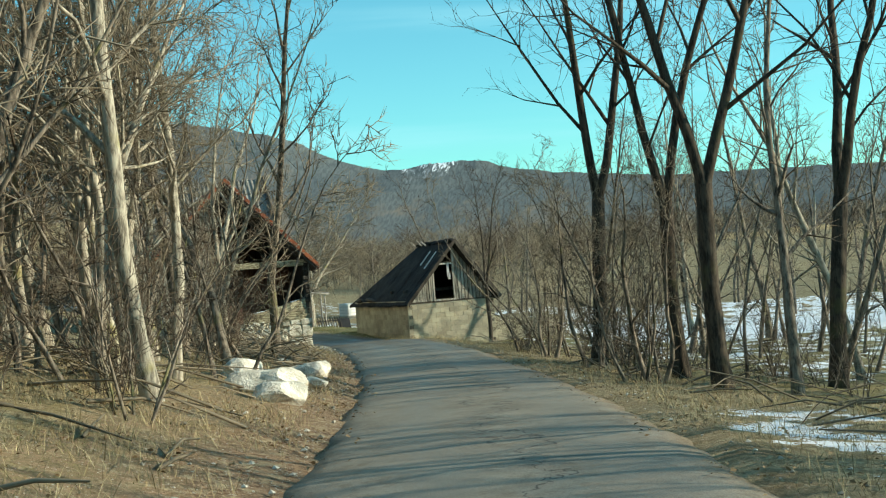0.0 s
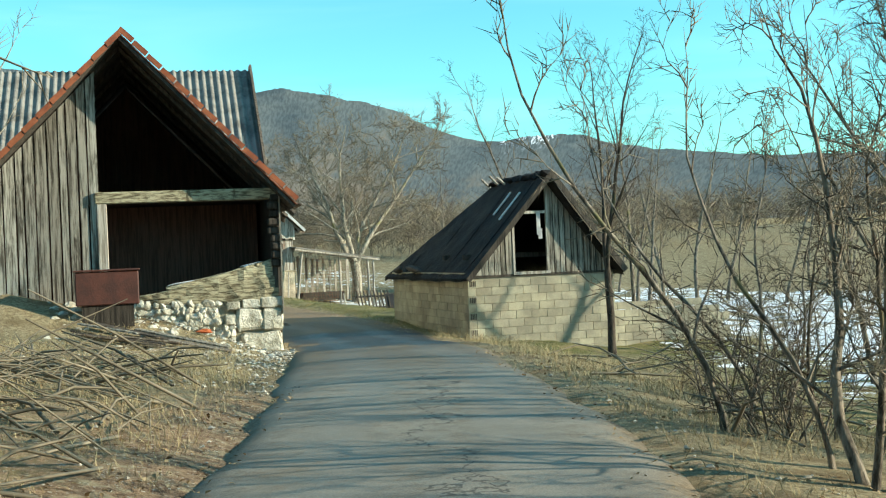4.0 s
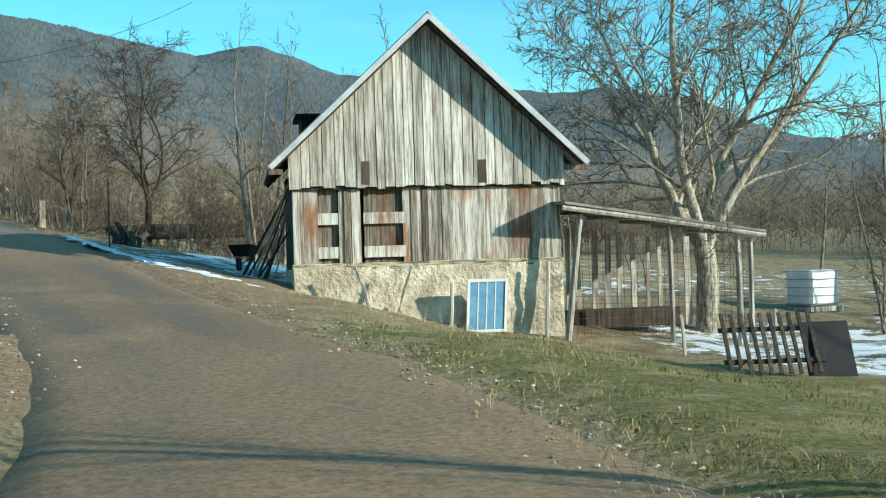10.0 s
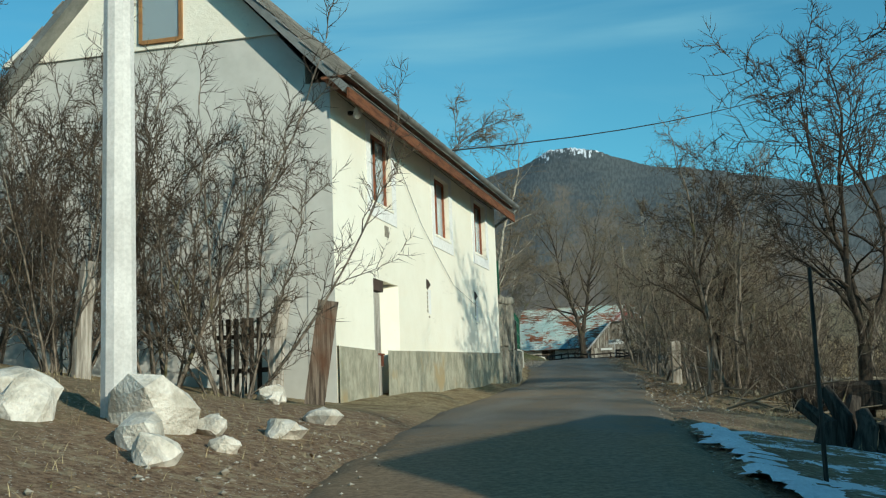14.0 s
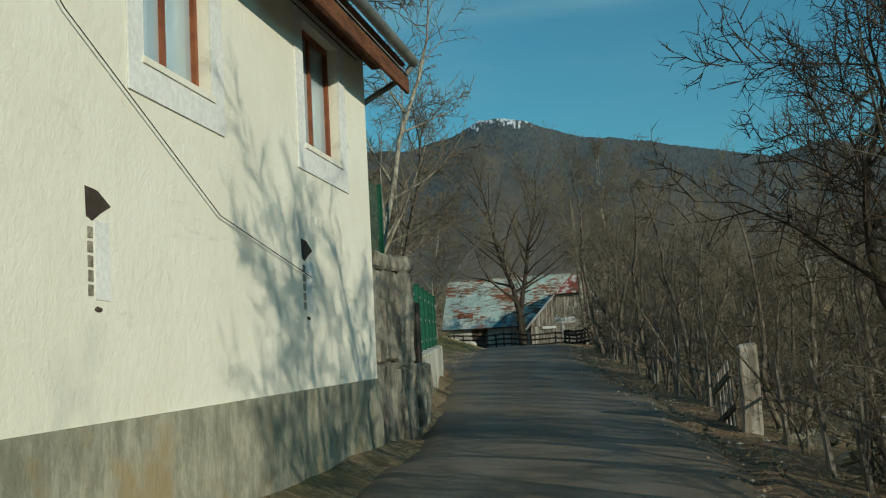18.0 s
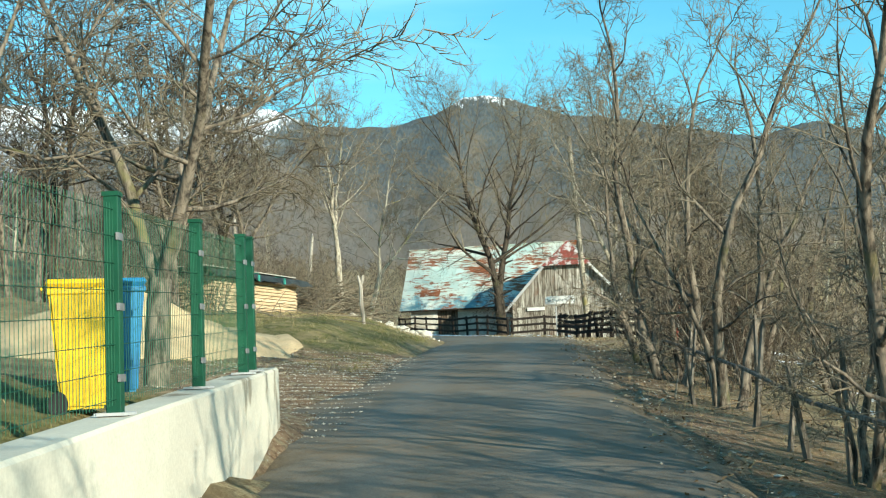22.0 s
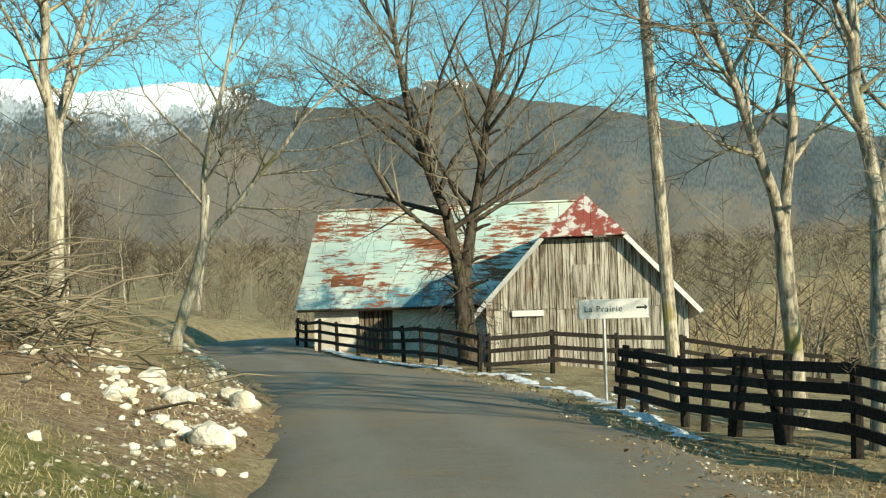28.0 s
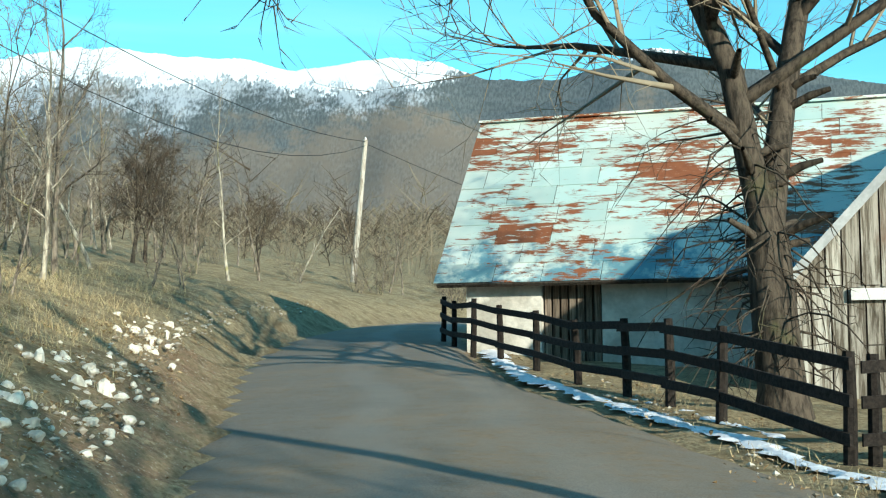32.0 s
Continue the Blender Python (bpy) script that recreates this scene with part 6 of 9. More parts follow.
# ---------------------------------------------------------------- the barn with the painted metal roof
def make_red_barn():
    # own x runs along the ridge, own -y faces the road
    b = thing("metal_roof_barn", pose(5.3, 173.0, 5.0), "old barn with whitewashed wall and rusting blue-white sheet roof", "barn")
    L, EZ, AZ = 9.6, 2.75, 6.1
    f = -3.1
    zr = (AZ - EZ) / 3.1
    part("front_wall", boxes((0.2, 1.75, f, f + 0.4, -0.6, EZ), (2.95, L, f, f + 0.4, -0.6, EZ), (1.75, 2.95, f, f + 0.4, 2.35, EZ)), "whitewash", b, "patchy whitewashed wall")
    part("end_wall", boxes((0.2, 0.6, f + 0.4, 3.1, -0.6, EZ), (L - 0.4, L, f + 0.4, 3.1, -0.6, EZ), (0.6, L - 0.4, 2.7, 3.1, -0.6, EZ)), "whitewash", b)
    for x in (0.45, L - 0.1):
        part("end_gable", extrude_xz(bmesh.new(), [(f, EZ), (-f, EZ), (0, AZ - 0.1)], -0.05, 0.0), "board_dark", b, m=pose(x, 0, 0, 0, 0, 90))
    part("door", boxes((1.75, 2.95, f + 0.2, f + 0.24, -0.4, 2.35)), "board_dark", b, "dark plank barn door")
    for k in range(7):
        part("door_slat", boxes((1.79 + k * 0.165, 1.91 + k * 0.165, f + 0.12, f + 0.17, -0.3, 2.3)), "board_brown", b)
    r = random.Random(31)
    oh = 0.42
    ye, ze = f - oh, EZ - oh * zr
    for s in (1, -1):
        bm = bmesh.new()
        q = [(L + 0.2, 0, AZ), (-0.3, 0, AZ), (-0.3, s * ye, ze), (L + 0.2, s * ye, ze)]
        slab(bm, *(q if s > 0 else [q[1], q[0], q[3], q[2]]), 0.08)
        part("roof_deck", bm, "board_dark" if s > 0 else "roof_painted_metal", b)
    rows = 9
    for j in range(rows):
        x = -0.36 - (0.5 if j % 2 else 0.0)
        while x < L + 0.1:
            w = r.uniform(0.95, 1.5)
            a, e = max(x, -0.36), min(x + w - 0.012, L + 0.12)
            u0, u1 = j / rows, min(1.0, (j + 1.08) / rows)
            if e - a > 0.05:
                lift = 0.014 * r.random() + 0.012
                bm = bmesh.new()
                slab(bm, (e, ye * u0, AZ + (ze - AZ) * u0 + lift), (a, ye * u0, AZ + (ze - AZ) * u0 + lift),
                     (a, ye * u1, AZ + (ze - AZ) * u1 + lift + 0.016), (e, ye * u1, AZ + (ze - AZ) * u1 + lift + 0.016 + r.uniform(0, 0.012)), 0.008)
                part("roof_sheet", bm, "roof_painted_metal", b)
            x += w
    part("ridge_cap", boxes((-0.38, L + 0.1, -0.12, 0.12, AZ + 0.0, AZ + 0.05)), "roof_painted_metal", b)
    # wing with its boarded gable to the road and a half hip
    wx0, wx1, wf = 6.75, 12.65, -8.0
    wm = (wx0 + wx1) / 2
    WZ, WA, HZ = 2.25, 5.45, 4.1
    sl = (WA - WZ) / (wm - wx0)
    top = lambda x: min(WZ + sl * (x - wx0 if x < wm else wx1 - x), HZ)
    part("wing_wall", boxes((wx0, wx0 + 0.15, wf + 0.12, f, -0.6, WZ), (wx1 - 0.15, wx1, wf + 0.12, f, -0.6, WZ)), "board_brown", b)
    # dark sheets behind the boards put the unlit inside into colour
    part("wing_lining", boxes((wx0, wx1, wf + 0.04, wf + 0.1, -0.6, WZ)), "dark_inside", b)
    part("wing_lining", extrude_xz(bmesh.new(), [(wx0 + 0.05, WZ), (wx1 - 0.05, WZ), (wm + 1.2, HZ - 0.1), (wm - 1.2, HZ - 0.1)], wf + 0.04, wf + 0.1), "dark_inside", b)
    board_wall(b, wx0, wx1, lambda x: -0.1, lambda x: 2.0, wf + 0.0, 0.23, "board_aged", seed=33, ragged=0.03, gap=0.024)
    board_wall(b, wx0, wx1, lambda x: 1.98, lambda x: top(x) - 0.06, wf - 0.03, 0.23, "board_aged", seed=34, ragged=0.02, gap=0.024)
    part("white_board", boxes((wx0 + 0.78, wx0 + 1.7, wf - 0.12, wf - 0.06, 1.78, 1.95)), "white_paint", b, "short white board on the gable")
    part("loft_door", boxes((wm - 0.35, wm + 0.45, wf - 0.075, wf - 0.055, 2.3, 3.25)), "board_aged", b, "faint boarded loft door")
    o2 = 0.4
    ez = WZ - o2 * sl
    uh = (WA - HZ) / (WA - ez)
    for side in (-1, 1):
        ex = wx0 - o2 if side < 0 else wx1 + o2
        bm = bmesh.new()
        v = [(wm, wf + 1.1, WA), (wm, 0.2, WA), (ex, 0.2, ez), (ex, wf - 0.35, ez), (wm + (ex - wm) * uh, wf - 0.35, HZ)]
        vs = [bm.verts.new(p) for p in v]
        lo = [bm.verts.new((p[0], p[1], p[2] - 0.07)) for p in v]
        bm.faces.new(vs if side < 0 else vs[::-1])
        bm.faces.new(lo[::-1] if side < 0 else lo)
        for i in range(5):
            j = (i + 1) % 5
            bm.faces.new((vs[i], lo[i], lo[j], vs[j]))
        part("wing_roof", bm, "roof_blue_metal" if side < 0 else "sheet_pale", b, "sheet-metal slope coloured blue as sky-lit shade" if side < 0 else "grey sheet-metal slope")
        bm = bmesh.new()
        q = [(wm + (ex - wm) * uh, wf - 0.38, HZ), (wm + (ex - wm) * uh, wf - 0.34, HZ), (ex, wf - 0.34, ez), (ex, wf - 0.38, ez)]
        slab(bm, *(q if side < 0 else [q[1], q[0], q[3], q[2]]), 0.13)
        part("barge_board", bm, "sheet_pale" if side < 0 else "white_paint", b)
        for k in range(4):
            u = uh + (1 - uh) * (k + 0.7) / 4
            part("purlin_end", boxes((-0.05, 0.05, wf - 0.36, wf + 0.1, -0.14, -0.06)), "board_brown", b, m=pose(wm + (ex - wm) * u, 0, WA + (ez - WA) * u))
    xa, xb = wm + (wx0 - o2 - wm) * uh, wm + (wx1 + o2 - wm) * uh
    cols = 12
    for k in range(cols):
        u0, u1 = k / cols, (k + 0.97) / cols
        bm = bmesh.new()
        a, c = xa - 0.05 + (xb - xa + 0.1) * u0, xa - 0.05 + (xb - xa + 0.1) * u1
        ha, hc = 1 - abs(2 * u0 - 1), 1 - abs(2 * u1 - 1)
        lift = 0.03 + 0.012 * r.random()
        pts = [(a, wf - 0.42, HZ - 0.05 + lift), (c, wf - 0.42, HZ - 0.05 + lift), (c, wf - 0.42 + 1.52 * hc, HZ - 0.05 + 1.42 * hc + lift), (a, wf - 0.42 + 1.52 * ha, HZ - 0.05 + 1.42 * ha + lift)]
        vs = [bm.verts.new(p) for p in pts]
        lo = [bm.verts.new((p[0], p[1] + 0.01, p[2] - 0.02)) for p in pts]
        bm.faces.new(vs)
        bm.faces.new(lo[::-1])
        for i in range(4):
            j = (i + 1) % 4
            bm.faces.new((vs[i], lo[i], lo[j], vs[j]))
        bmesh.ops.remove_doubles(bm, verts=bm.verts, dist=0.0002)
        part("half_hip_sheet", bm, "roof_red_metal", b, "rusty red half-hip sheet")


for build in (make_shed, make_stone_barn, make_wood_barn, make_white_house, make_red_barn):
    build()


# ---------------------------------------------------------------- walls, fences and loose things along the road
def on_ground(x, y, rz=0.0, sink=0.03, rx=0.0, ry=0.0):
    return pose(x, y, ground(x, y) - sink, rx, ry, rz)


def heading(a, b):
    return math.degrees(math.atan2(b[1] - a[1], b[0] - a[0]))


def make_yard():
    # rough rubble-and-concrete wall from the house to the yard
    w = thing("rough_wall", pose(18.8, 96.68, 2.0, 0, 0, 92.5), "tall rough mortared stone wall with a cracked coping", "wall")
    r = random.Random(41)

    def rough(x0, x1, z0, z1, seed, deep=0.2):
        bm = boxes((x0, x1, -deep, deep, z0, z1), bevel=0.03)
        bmesh.ops.subdivide_edges(bm, edges=list(bm.edges), cuts=5, use_grid_fill=True)
        o = Vector((seed * 1.3, 0, seed * 0.7))
        for v in bm.verts:
            v.co += Vector((0.02 * noise.noise(v.co * 5 + o), 0.07 * noise.noise(v.co * 2.2 + o) + 0.04 * noise.noise(v.co * 7 + o), 0.025 * noise.noise(v.co * 4 + o)))
        return bm

    for k in range(5):
        h = 2.42 + 0.035 * k
        part("wall_panel", rough(k * 0.5, k * 0.5 + 0.495 + 0.03 * (k % 2), 1.3 + 0.05 * math.sin(k * 2.0), h, k), "rubble_render", w)
        part("wall_panel", rough(k * 0.5, k * 0.5 + 0.49, -0.5, 1.29 + 0.05 * math.sin(k * 2.0), k + 10, 0.215), "rubble_render", w)
        part("coping", rough(k * 0.5 - 0.01, k * 0.5 + 0.50, h + 0.012, h + 0.2, k + 20, 0.235), "rubble_render", w, "cracked concrete coping")
    for k in range(2):
        part("low_panel", rough(2.56 + k * 0.54, 3.08 + k * 0.54, -0.6, 1.3 + 0.05 * k, k + 30, 0.21), "rubble_render", w)
    p = thing("wooden_post", pose(18.6, 100.35, 2.5), "dark squared wooden gate post", "post")
    part("shaft", boxes((-0.1, 0.1, -0.1, 0.1, -0.3, 1.75), bevel=0.015), "board_dark", p)
    # concrete retaining wall
    a, b = (18.3, 101.75), (16.45, 112.3)
    L = math.hypot(b[0] - a[0], b[1] - a[1])
    c = thing("concrete_wall", pose(a[0], a[1], 2.6, 0, 0, heading(a, b)), "pale poured-concrete retaining wall carrying a green fence", "wall")
    bm = bmesh.new()
    n = 12
    rows = []
    for i in range(n + 1):
        u = i / n
        z1 = 0.92 + 0.54 * u
        yy = 0.006 * math.sin(i * 2.1)
        rows.append([bm.verts.new((L * u, y + yy, z)) for y, z in ((-0.16, -0.5), (-0.14, z1 - 0.02), (-0.12, z1), (0.14, z1), (0.16, -0.5))])
    for p0, p1 in zip(rows, rows[1:]):
        for k in range(4):
            bm.faces.new((p0[k], p1[k], p1[k + 1], p0[k + 1]))
    bm.faces.new(rows[0])
    bm.faces.new(rows[-1][::-1])
    part("wall_body", bm, "stained_concrete", c)
    # green welded-mesh fence
    f = thing("mesh_fence", pose(a[0], a[1], 2.6, 0, 0, heading(a, b)), "green welded-mesh fence panels on square posts", "fence")
    top = lambda u: 0.92 + 0.54 * u
    xs = [-0.35, 1.82, 3.75, 5.75, 7.85, 9.65, 10.05]
    for x in xs:
        z = top(x / L)
        post = part("post", boxes((x - 0.04, x + 0.04, -0.04, 0.04, z if x > 0 else z - 1.2, z + 1.18), bevel=0.004), "green_paint", f)
        part("post_cap", boxes((x - 0.045, x + 0.045, -0.045, 0.045, z + 1.18, z + 1.205)), "green_paint", post)
        if x > 0:
            part("base_plate", boxes((x - 0.09, x + 0.09, -0.09, 0.09, z + 0.002, z + 0.018)), "sheet_pale", post)
        for k in range(3):
            part("clamp", boxes((x - 0.05, x + 0.05, -0.045, -0.03, z + 0.18 + 0.38 * k, z + 0.22 + 0.38 * k)), "steel", post)
    for x0, x1 in zip(xs[:-2], xs[1:-1]):
        bm = bmesh.new()
        n = int((x1 - x0 - 0.08) / 0.05)
        for i in range(n + 1):
            x = x0 + 0.04 + (x1 - x0 - 0.08) * i / n
            z = top(x / L)
            tube(bm, [(x, -0.01, z + 0.06), (x, -0.01, z + 1.14)], 0.0021, 3, False)
        for k in range(8):
            zz = 0.09 + k * 0.145
            tube(bm, [(x0 + 0.03, -0.016, top(x0 / L) + zz), (x1 - 0.03, -0.016, top(x1 / L) + zz)], 0.0024, 3, False)
        part("mesh_panel", bm, "green_wire", f)
    # higher fence behind the rough wall
    f2 = thing("mesh_fence", pose(18.55, 97.0, 3.6, 0, 0, 92), "tall green mesh fence behind the rough wall", "fence")
    for x in (0.3, 2.25):
        part("post", boxes((x - 0.03, x + 0.03, -0.03, 0.03, -0.7, 2.25)), "green_paint", f2)
    bm = bmesh.new()
    for i in range(39):
        tube(bm, [(0.3 + i * 0.05, 0, 0.2), (0.3 + i * 0.05, 0, 2.2)], 0.0028, 3, False)
    for k in range(9):
        tube(bm, [(0.3, 0, 0.25 + k * 0.24), (2.25, 0, 0.25 + k * 0.24)], 0.0032, 3, False)
    part("mesh_panel", bm, "green_wire", f2)
    # wheeled bins
    def bin_(x, y, z, rz, material, label):
        o = thing("wheeled_bin", pose(x, y, z, 0, 0, rz) @ Matrix.Diagonal((0.64, 0.66, 0.9, 1)), label, "bin", "refuse bins in the yard")
        bm = bmesh.new()
        lo = [bm.verts.new(v) for v in ((-0.22, -0.24, 0.06), (0.22, -0.24, 0.06), (0.22, 0.22, 0.06), (-0.22, 0.22, 0.06))]
        hi = [bm.verts.new(v) for v in ((-0.285, -0.33, 0.96), (0.285, -0.33, 0.96), (0.285, 0.33, 0.96), (-0.285, 0.33, 0.96))]
        bm.faces.new(lo[::-1])
        bm.faces.new(hi)
        for i in range(4):
            j = (i + 1) % 4
            bm.faces.new((lo[i], lo[j], hi[j], hi[i]))
        bmesh.ops.bevel(bm, geom=list(bm.edges), offset=0.025, segments=2, affect="EDGES")
        part("body", bm, material, o)
        part("rim", boxes((-0.3, 0.3, -0.345, 0.345, 0.93, 0.98), bevel=0.01), material, o)
        lid = boxes((-0.3, 0.3, -0.36, 0.36, 0.985, 1.05), bevel=0.03)
        part("lid", lid, material, o)
        bm = bmesh.new()
        tube(bm, [(-0.24, 0.39, 0.98), (0.24, 0.39, 0.98)], 0.016, 6)
        part("handle", bm, material, o)
        for sx in (-0.25, 0.25):
            bm = bmesh.new()
            tube(bm, [(sx - 0.025, 0.24, 0.1), (sx + 0.025, 0.24, 0.1)], 0.1, 14)
            part("wheel", bm, "black_rubber", o)
        return o
    bin_(16.2, 109.2, ground(16.2, 109.2), 118, "yellow_plastic", "yellow plastic wheeled bin on the yard grass")
    bin_(15.92, 110.3, ground(15.92, 110.3) - 0.01, 120, "blue_plastic", "blue plastic wheeled bin beside a tree")
    # sand heap
    bm = bmesh.new()
    n, m = 40, 18
    cx, cy = 9.5, 124.0
    rings = []
    for k in range(m + 1):
        u = k / m
        ring = []
        for i in range(n):
            a2 = 2 * math.pi * i / n
            rad = 3.5 * u * (1 + 0.12 * noise.noise(Vector((math.cos(a2), math.sin(a2), 2))))
            x, y = cx + rad * math.cos(a2) * 1.02, cy + rad * math.sin(a2) * 0.9
            g = ground(x, y)
            h = (5.9 - ground(cx, cy)) * max(0.0, 1 - u) ** 1.35 + 0.05 * noise.noise(Vector((x * 1.1, y * 1.1, 4))) * (1 - u) * 2
            ring.append(bm.verts.new((x - cx, y - cy, g + h - 0.02 - (0.15 if k == m else 0))))
        rings.append(ring)
    for p0, p1 in zip(rings, rings[1:]):
        for i in range(n):
            j = (i + 1) % n
            bm.faces.new((p0[i], p0[j], p1[j], p1[i]))
    for fc in bm.faces:
        fc.smooth = True
    single("sand", bm, "sand", pose(cx, cy, 0), "heap of pale yellow sand on the gravel", "sand", kind="stuff")
    # stack of sawn boards under a tarpaulin; own x runs along the boards
    s = thing("lumber_stack", pose(8.15, 132.5, 5.62, 0, 0, 84.2), "stack of fresh sawn boards under a black tarpaulin", "lumber")
    z = 0.1
    for x in (0.3, 2.6, 5.1):
        part("bearer", boxes((x, x + 0.12, 0.0, 1.1, -0.35, 0.1)), "lumber", s)
    k = 0
    while z < 1.12:
        for j in range(4):
            y = 0.02 + j * 0.27
            part("board", boxes((r.uniform(-0.06, 0.04), 5.6 + r.uniform(-0.05, 0.05), y, y + 0.255, z, z + 0.036)), "lumber", s)
        z += 0.04
        if k % 2 == 0:
            z += 0.018
        k += 1
    bm = bmesh.new()
    n, m = 20, 8
    g = [[bm.verts.new((-0.45 + 6.7 * i / n, -0.3 + 1.75 * j / m, 1.24 + 0.14 * (1 - (2 * j / m - 1) ** 2) + 0.05 * noise.noise(Vector((i * .7, j * .9, 5))) - (0.14 + 0.12 * noise.noise(Vector((i * 0.9, j, 1))) if j in (0, m) else 0))) for i in range(n + 1)] for j in range(m + 1)]
    for j in range(m):
        for i in range(n):
            bm.faces.new((g[j][i], g[j][i + 1], g[j + 1][i + 1], g[j + 1][i]))
    part("tarpaulin", bm, "tarp", s, "black crumpled tarpaulin")
    part("top_board", boxes((-0.2, 5.9, 0.15, 0.4, 1.4, 1.43), (-0.4, 5.5, 0.7, 0.95, 1.38, 1.41)), "board_grey", s)
    for x in (2.1, 3.9):
        part("strap", boxes((x, x + 0.1, -0.33, -0.30, 1.08, 1.26), (x, x + 0.08, -0.29, 0.2, 1.3, 1.315)), "teal_cloth", s, "teal cloth strap")
    # split dead trunk standing in the yard
    p = thing("dead_trunk", on_ground(15.7, 106.6), "split grey dead tree trunk standing in the yard", "trunk")
    bm = bmesh.new()
    tube(bm, [(0, 0, -0.2), (0.02, 0, 0.4), (-0.02, 0.02, 0.9), (0.0, 0, 1.25)], [0.17, 0.15, 0.15, 0.13], 10)
    for v in bm.verts:
        v.co += Vector((0.03 * noise.noise(v.co * 6), 0.03 * noise.noise(v.co * 6 + Vector((4, 0, 0))), 0.1 * noise.noise(v.co * 9) * (v.co.z > 1)))
    part("shaft", bm, "pole_wood", p)
    bm = bmesh.new()
    tube(bm, [(-0.1, 0, 0.95), (-0.26, 0.05, 1.25), (-0.30, 0.05, 1.38)], [0.09, 0.07, 0.03], 8)
    part("limb_stub", bm, "pole_wood", p)
    # grey forked post on the bank
    p = thing("forked_post", on_ground(12.15, 132.8), "weathered forked wooden post on the bank", "post")
    bm = bmesh.new()
    tube(bm, [(0.04, 0, -0.2), (0.03, 0, 0.25), (-0.01, 0, 0.6), (0.0, 0, 1.0), (-0.03, 0, 1.15), (-0.08, 0, 1.33)], [0.055, 0.05, 0.052, 0.055, 0.05, 0.03], 9)
    tube(bm, [(-0.01, 0, 1.05), (0.05, 0, 1.2), (0.07, 0, 1.34)], [0.05, 0.042, 0.03], 8)
    for v in bm.verts:
        v.co += Vector((0.012 * noise.noise(v.co * 9), 0.012 * noise.noise(v.co * 9 + Vector((3, 0, 0))), 0))
    part("shaft", bm, "pole_wood", p)


def rail_fence(name, pts, height, label, rails=3, group="", lean=0.0, wide=0.09, seed=51, zs=None):
    """Posts at the points with rails between them."""
    r = random.Random(seed)
    o = thing(name, pose(pts[0][0], pts[0][1], ground(*pts[0])), label, "fence", group)
    inv = o.matrix_basis.inverted()
    feet = [Vector((x, y, ground(x, y) if zs is None else zs)) for x, y in pts]
    heads = []
    for p in feet:
        h = p + Vector((r.uniform(-lean, lean), r.uniform(-lean, lean), height * r.uniform(0.94, 1.06)))
        heads.append(h)
        bm = bmesh.new()
        tube(bm, [inv @ (p - Vector((0, 0, 0.25))), inv @ ((p + h) / 2 + Vector((0.01, 0, 0))), inv @ h], [wide * 0.75, wide * 0.7, wide * 0.62], 7)
        part("post", bm, "fence_dark", o)
    for (p, h), (q, g) in zip(zip(feet, heads), list(zip(feet, heads))[1:]):
        for k in range(rails):
            u = 0.28 + 0.62 * k / max(1, rails - 1)
            a, b = p.lerp(h, u + r.uniform(-0.02, 0.02)), q.lerp(g, u + r.uniform(-0.02, 0.02))
            d = (b - a)
            n = Vector((d.y, -d.x, 0)).normalized() * (wide * 0.6)
            bm = bmesh.new()
            tt = 0.02
            up = Vector((0, 0, wide * 0.62))
            vs = []
            for e in (a - d.normalized() * 0.12, b + d.normalized() * 0.12):
                vs.append([bm.verts.new(inv @ (e + n + s1 * n * 0.35 + s2 * up)) for s1, s2 in ((-1, -1), (1, -1), (1, 1), (-1, 1))])
            for i in range(4):
                j = (i + 1) % 4
                bm.faces.new((vs[0][i], vs[0][j], vs[1][j], vs[1][i]))
            bm.faces.new(vs[0][::-1])
            bm.faces.new(vs[1])
            part("rail", bm, "fence_dark", o)
    return o


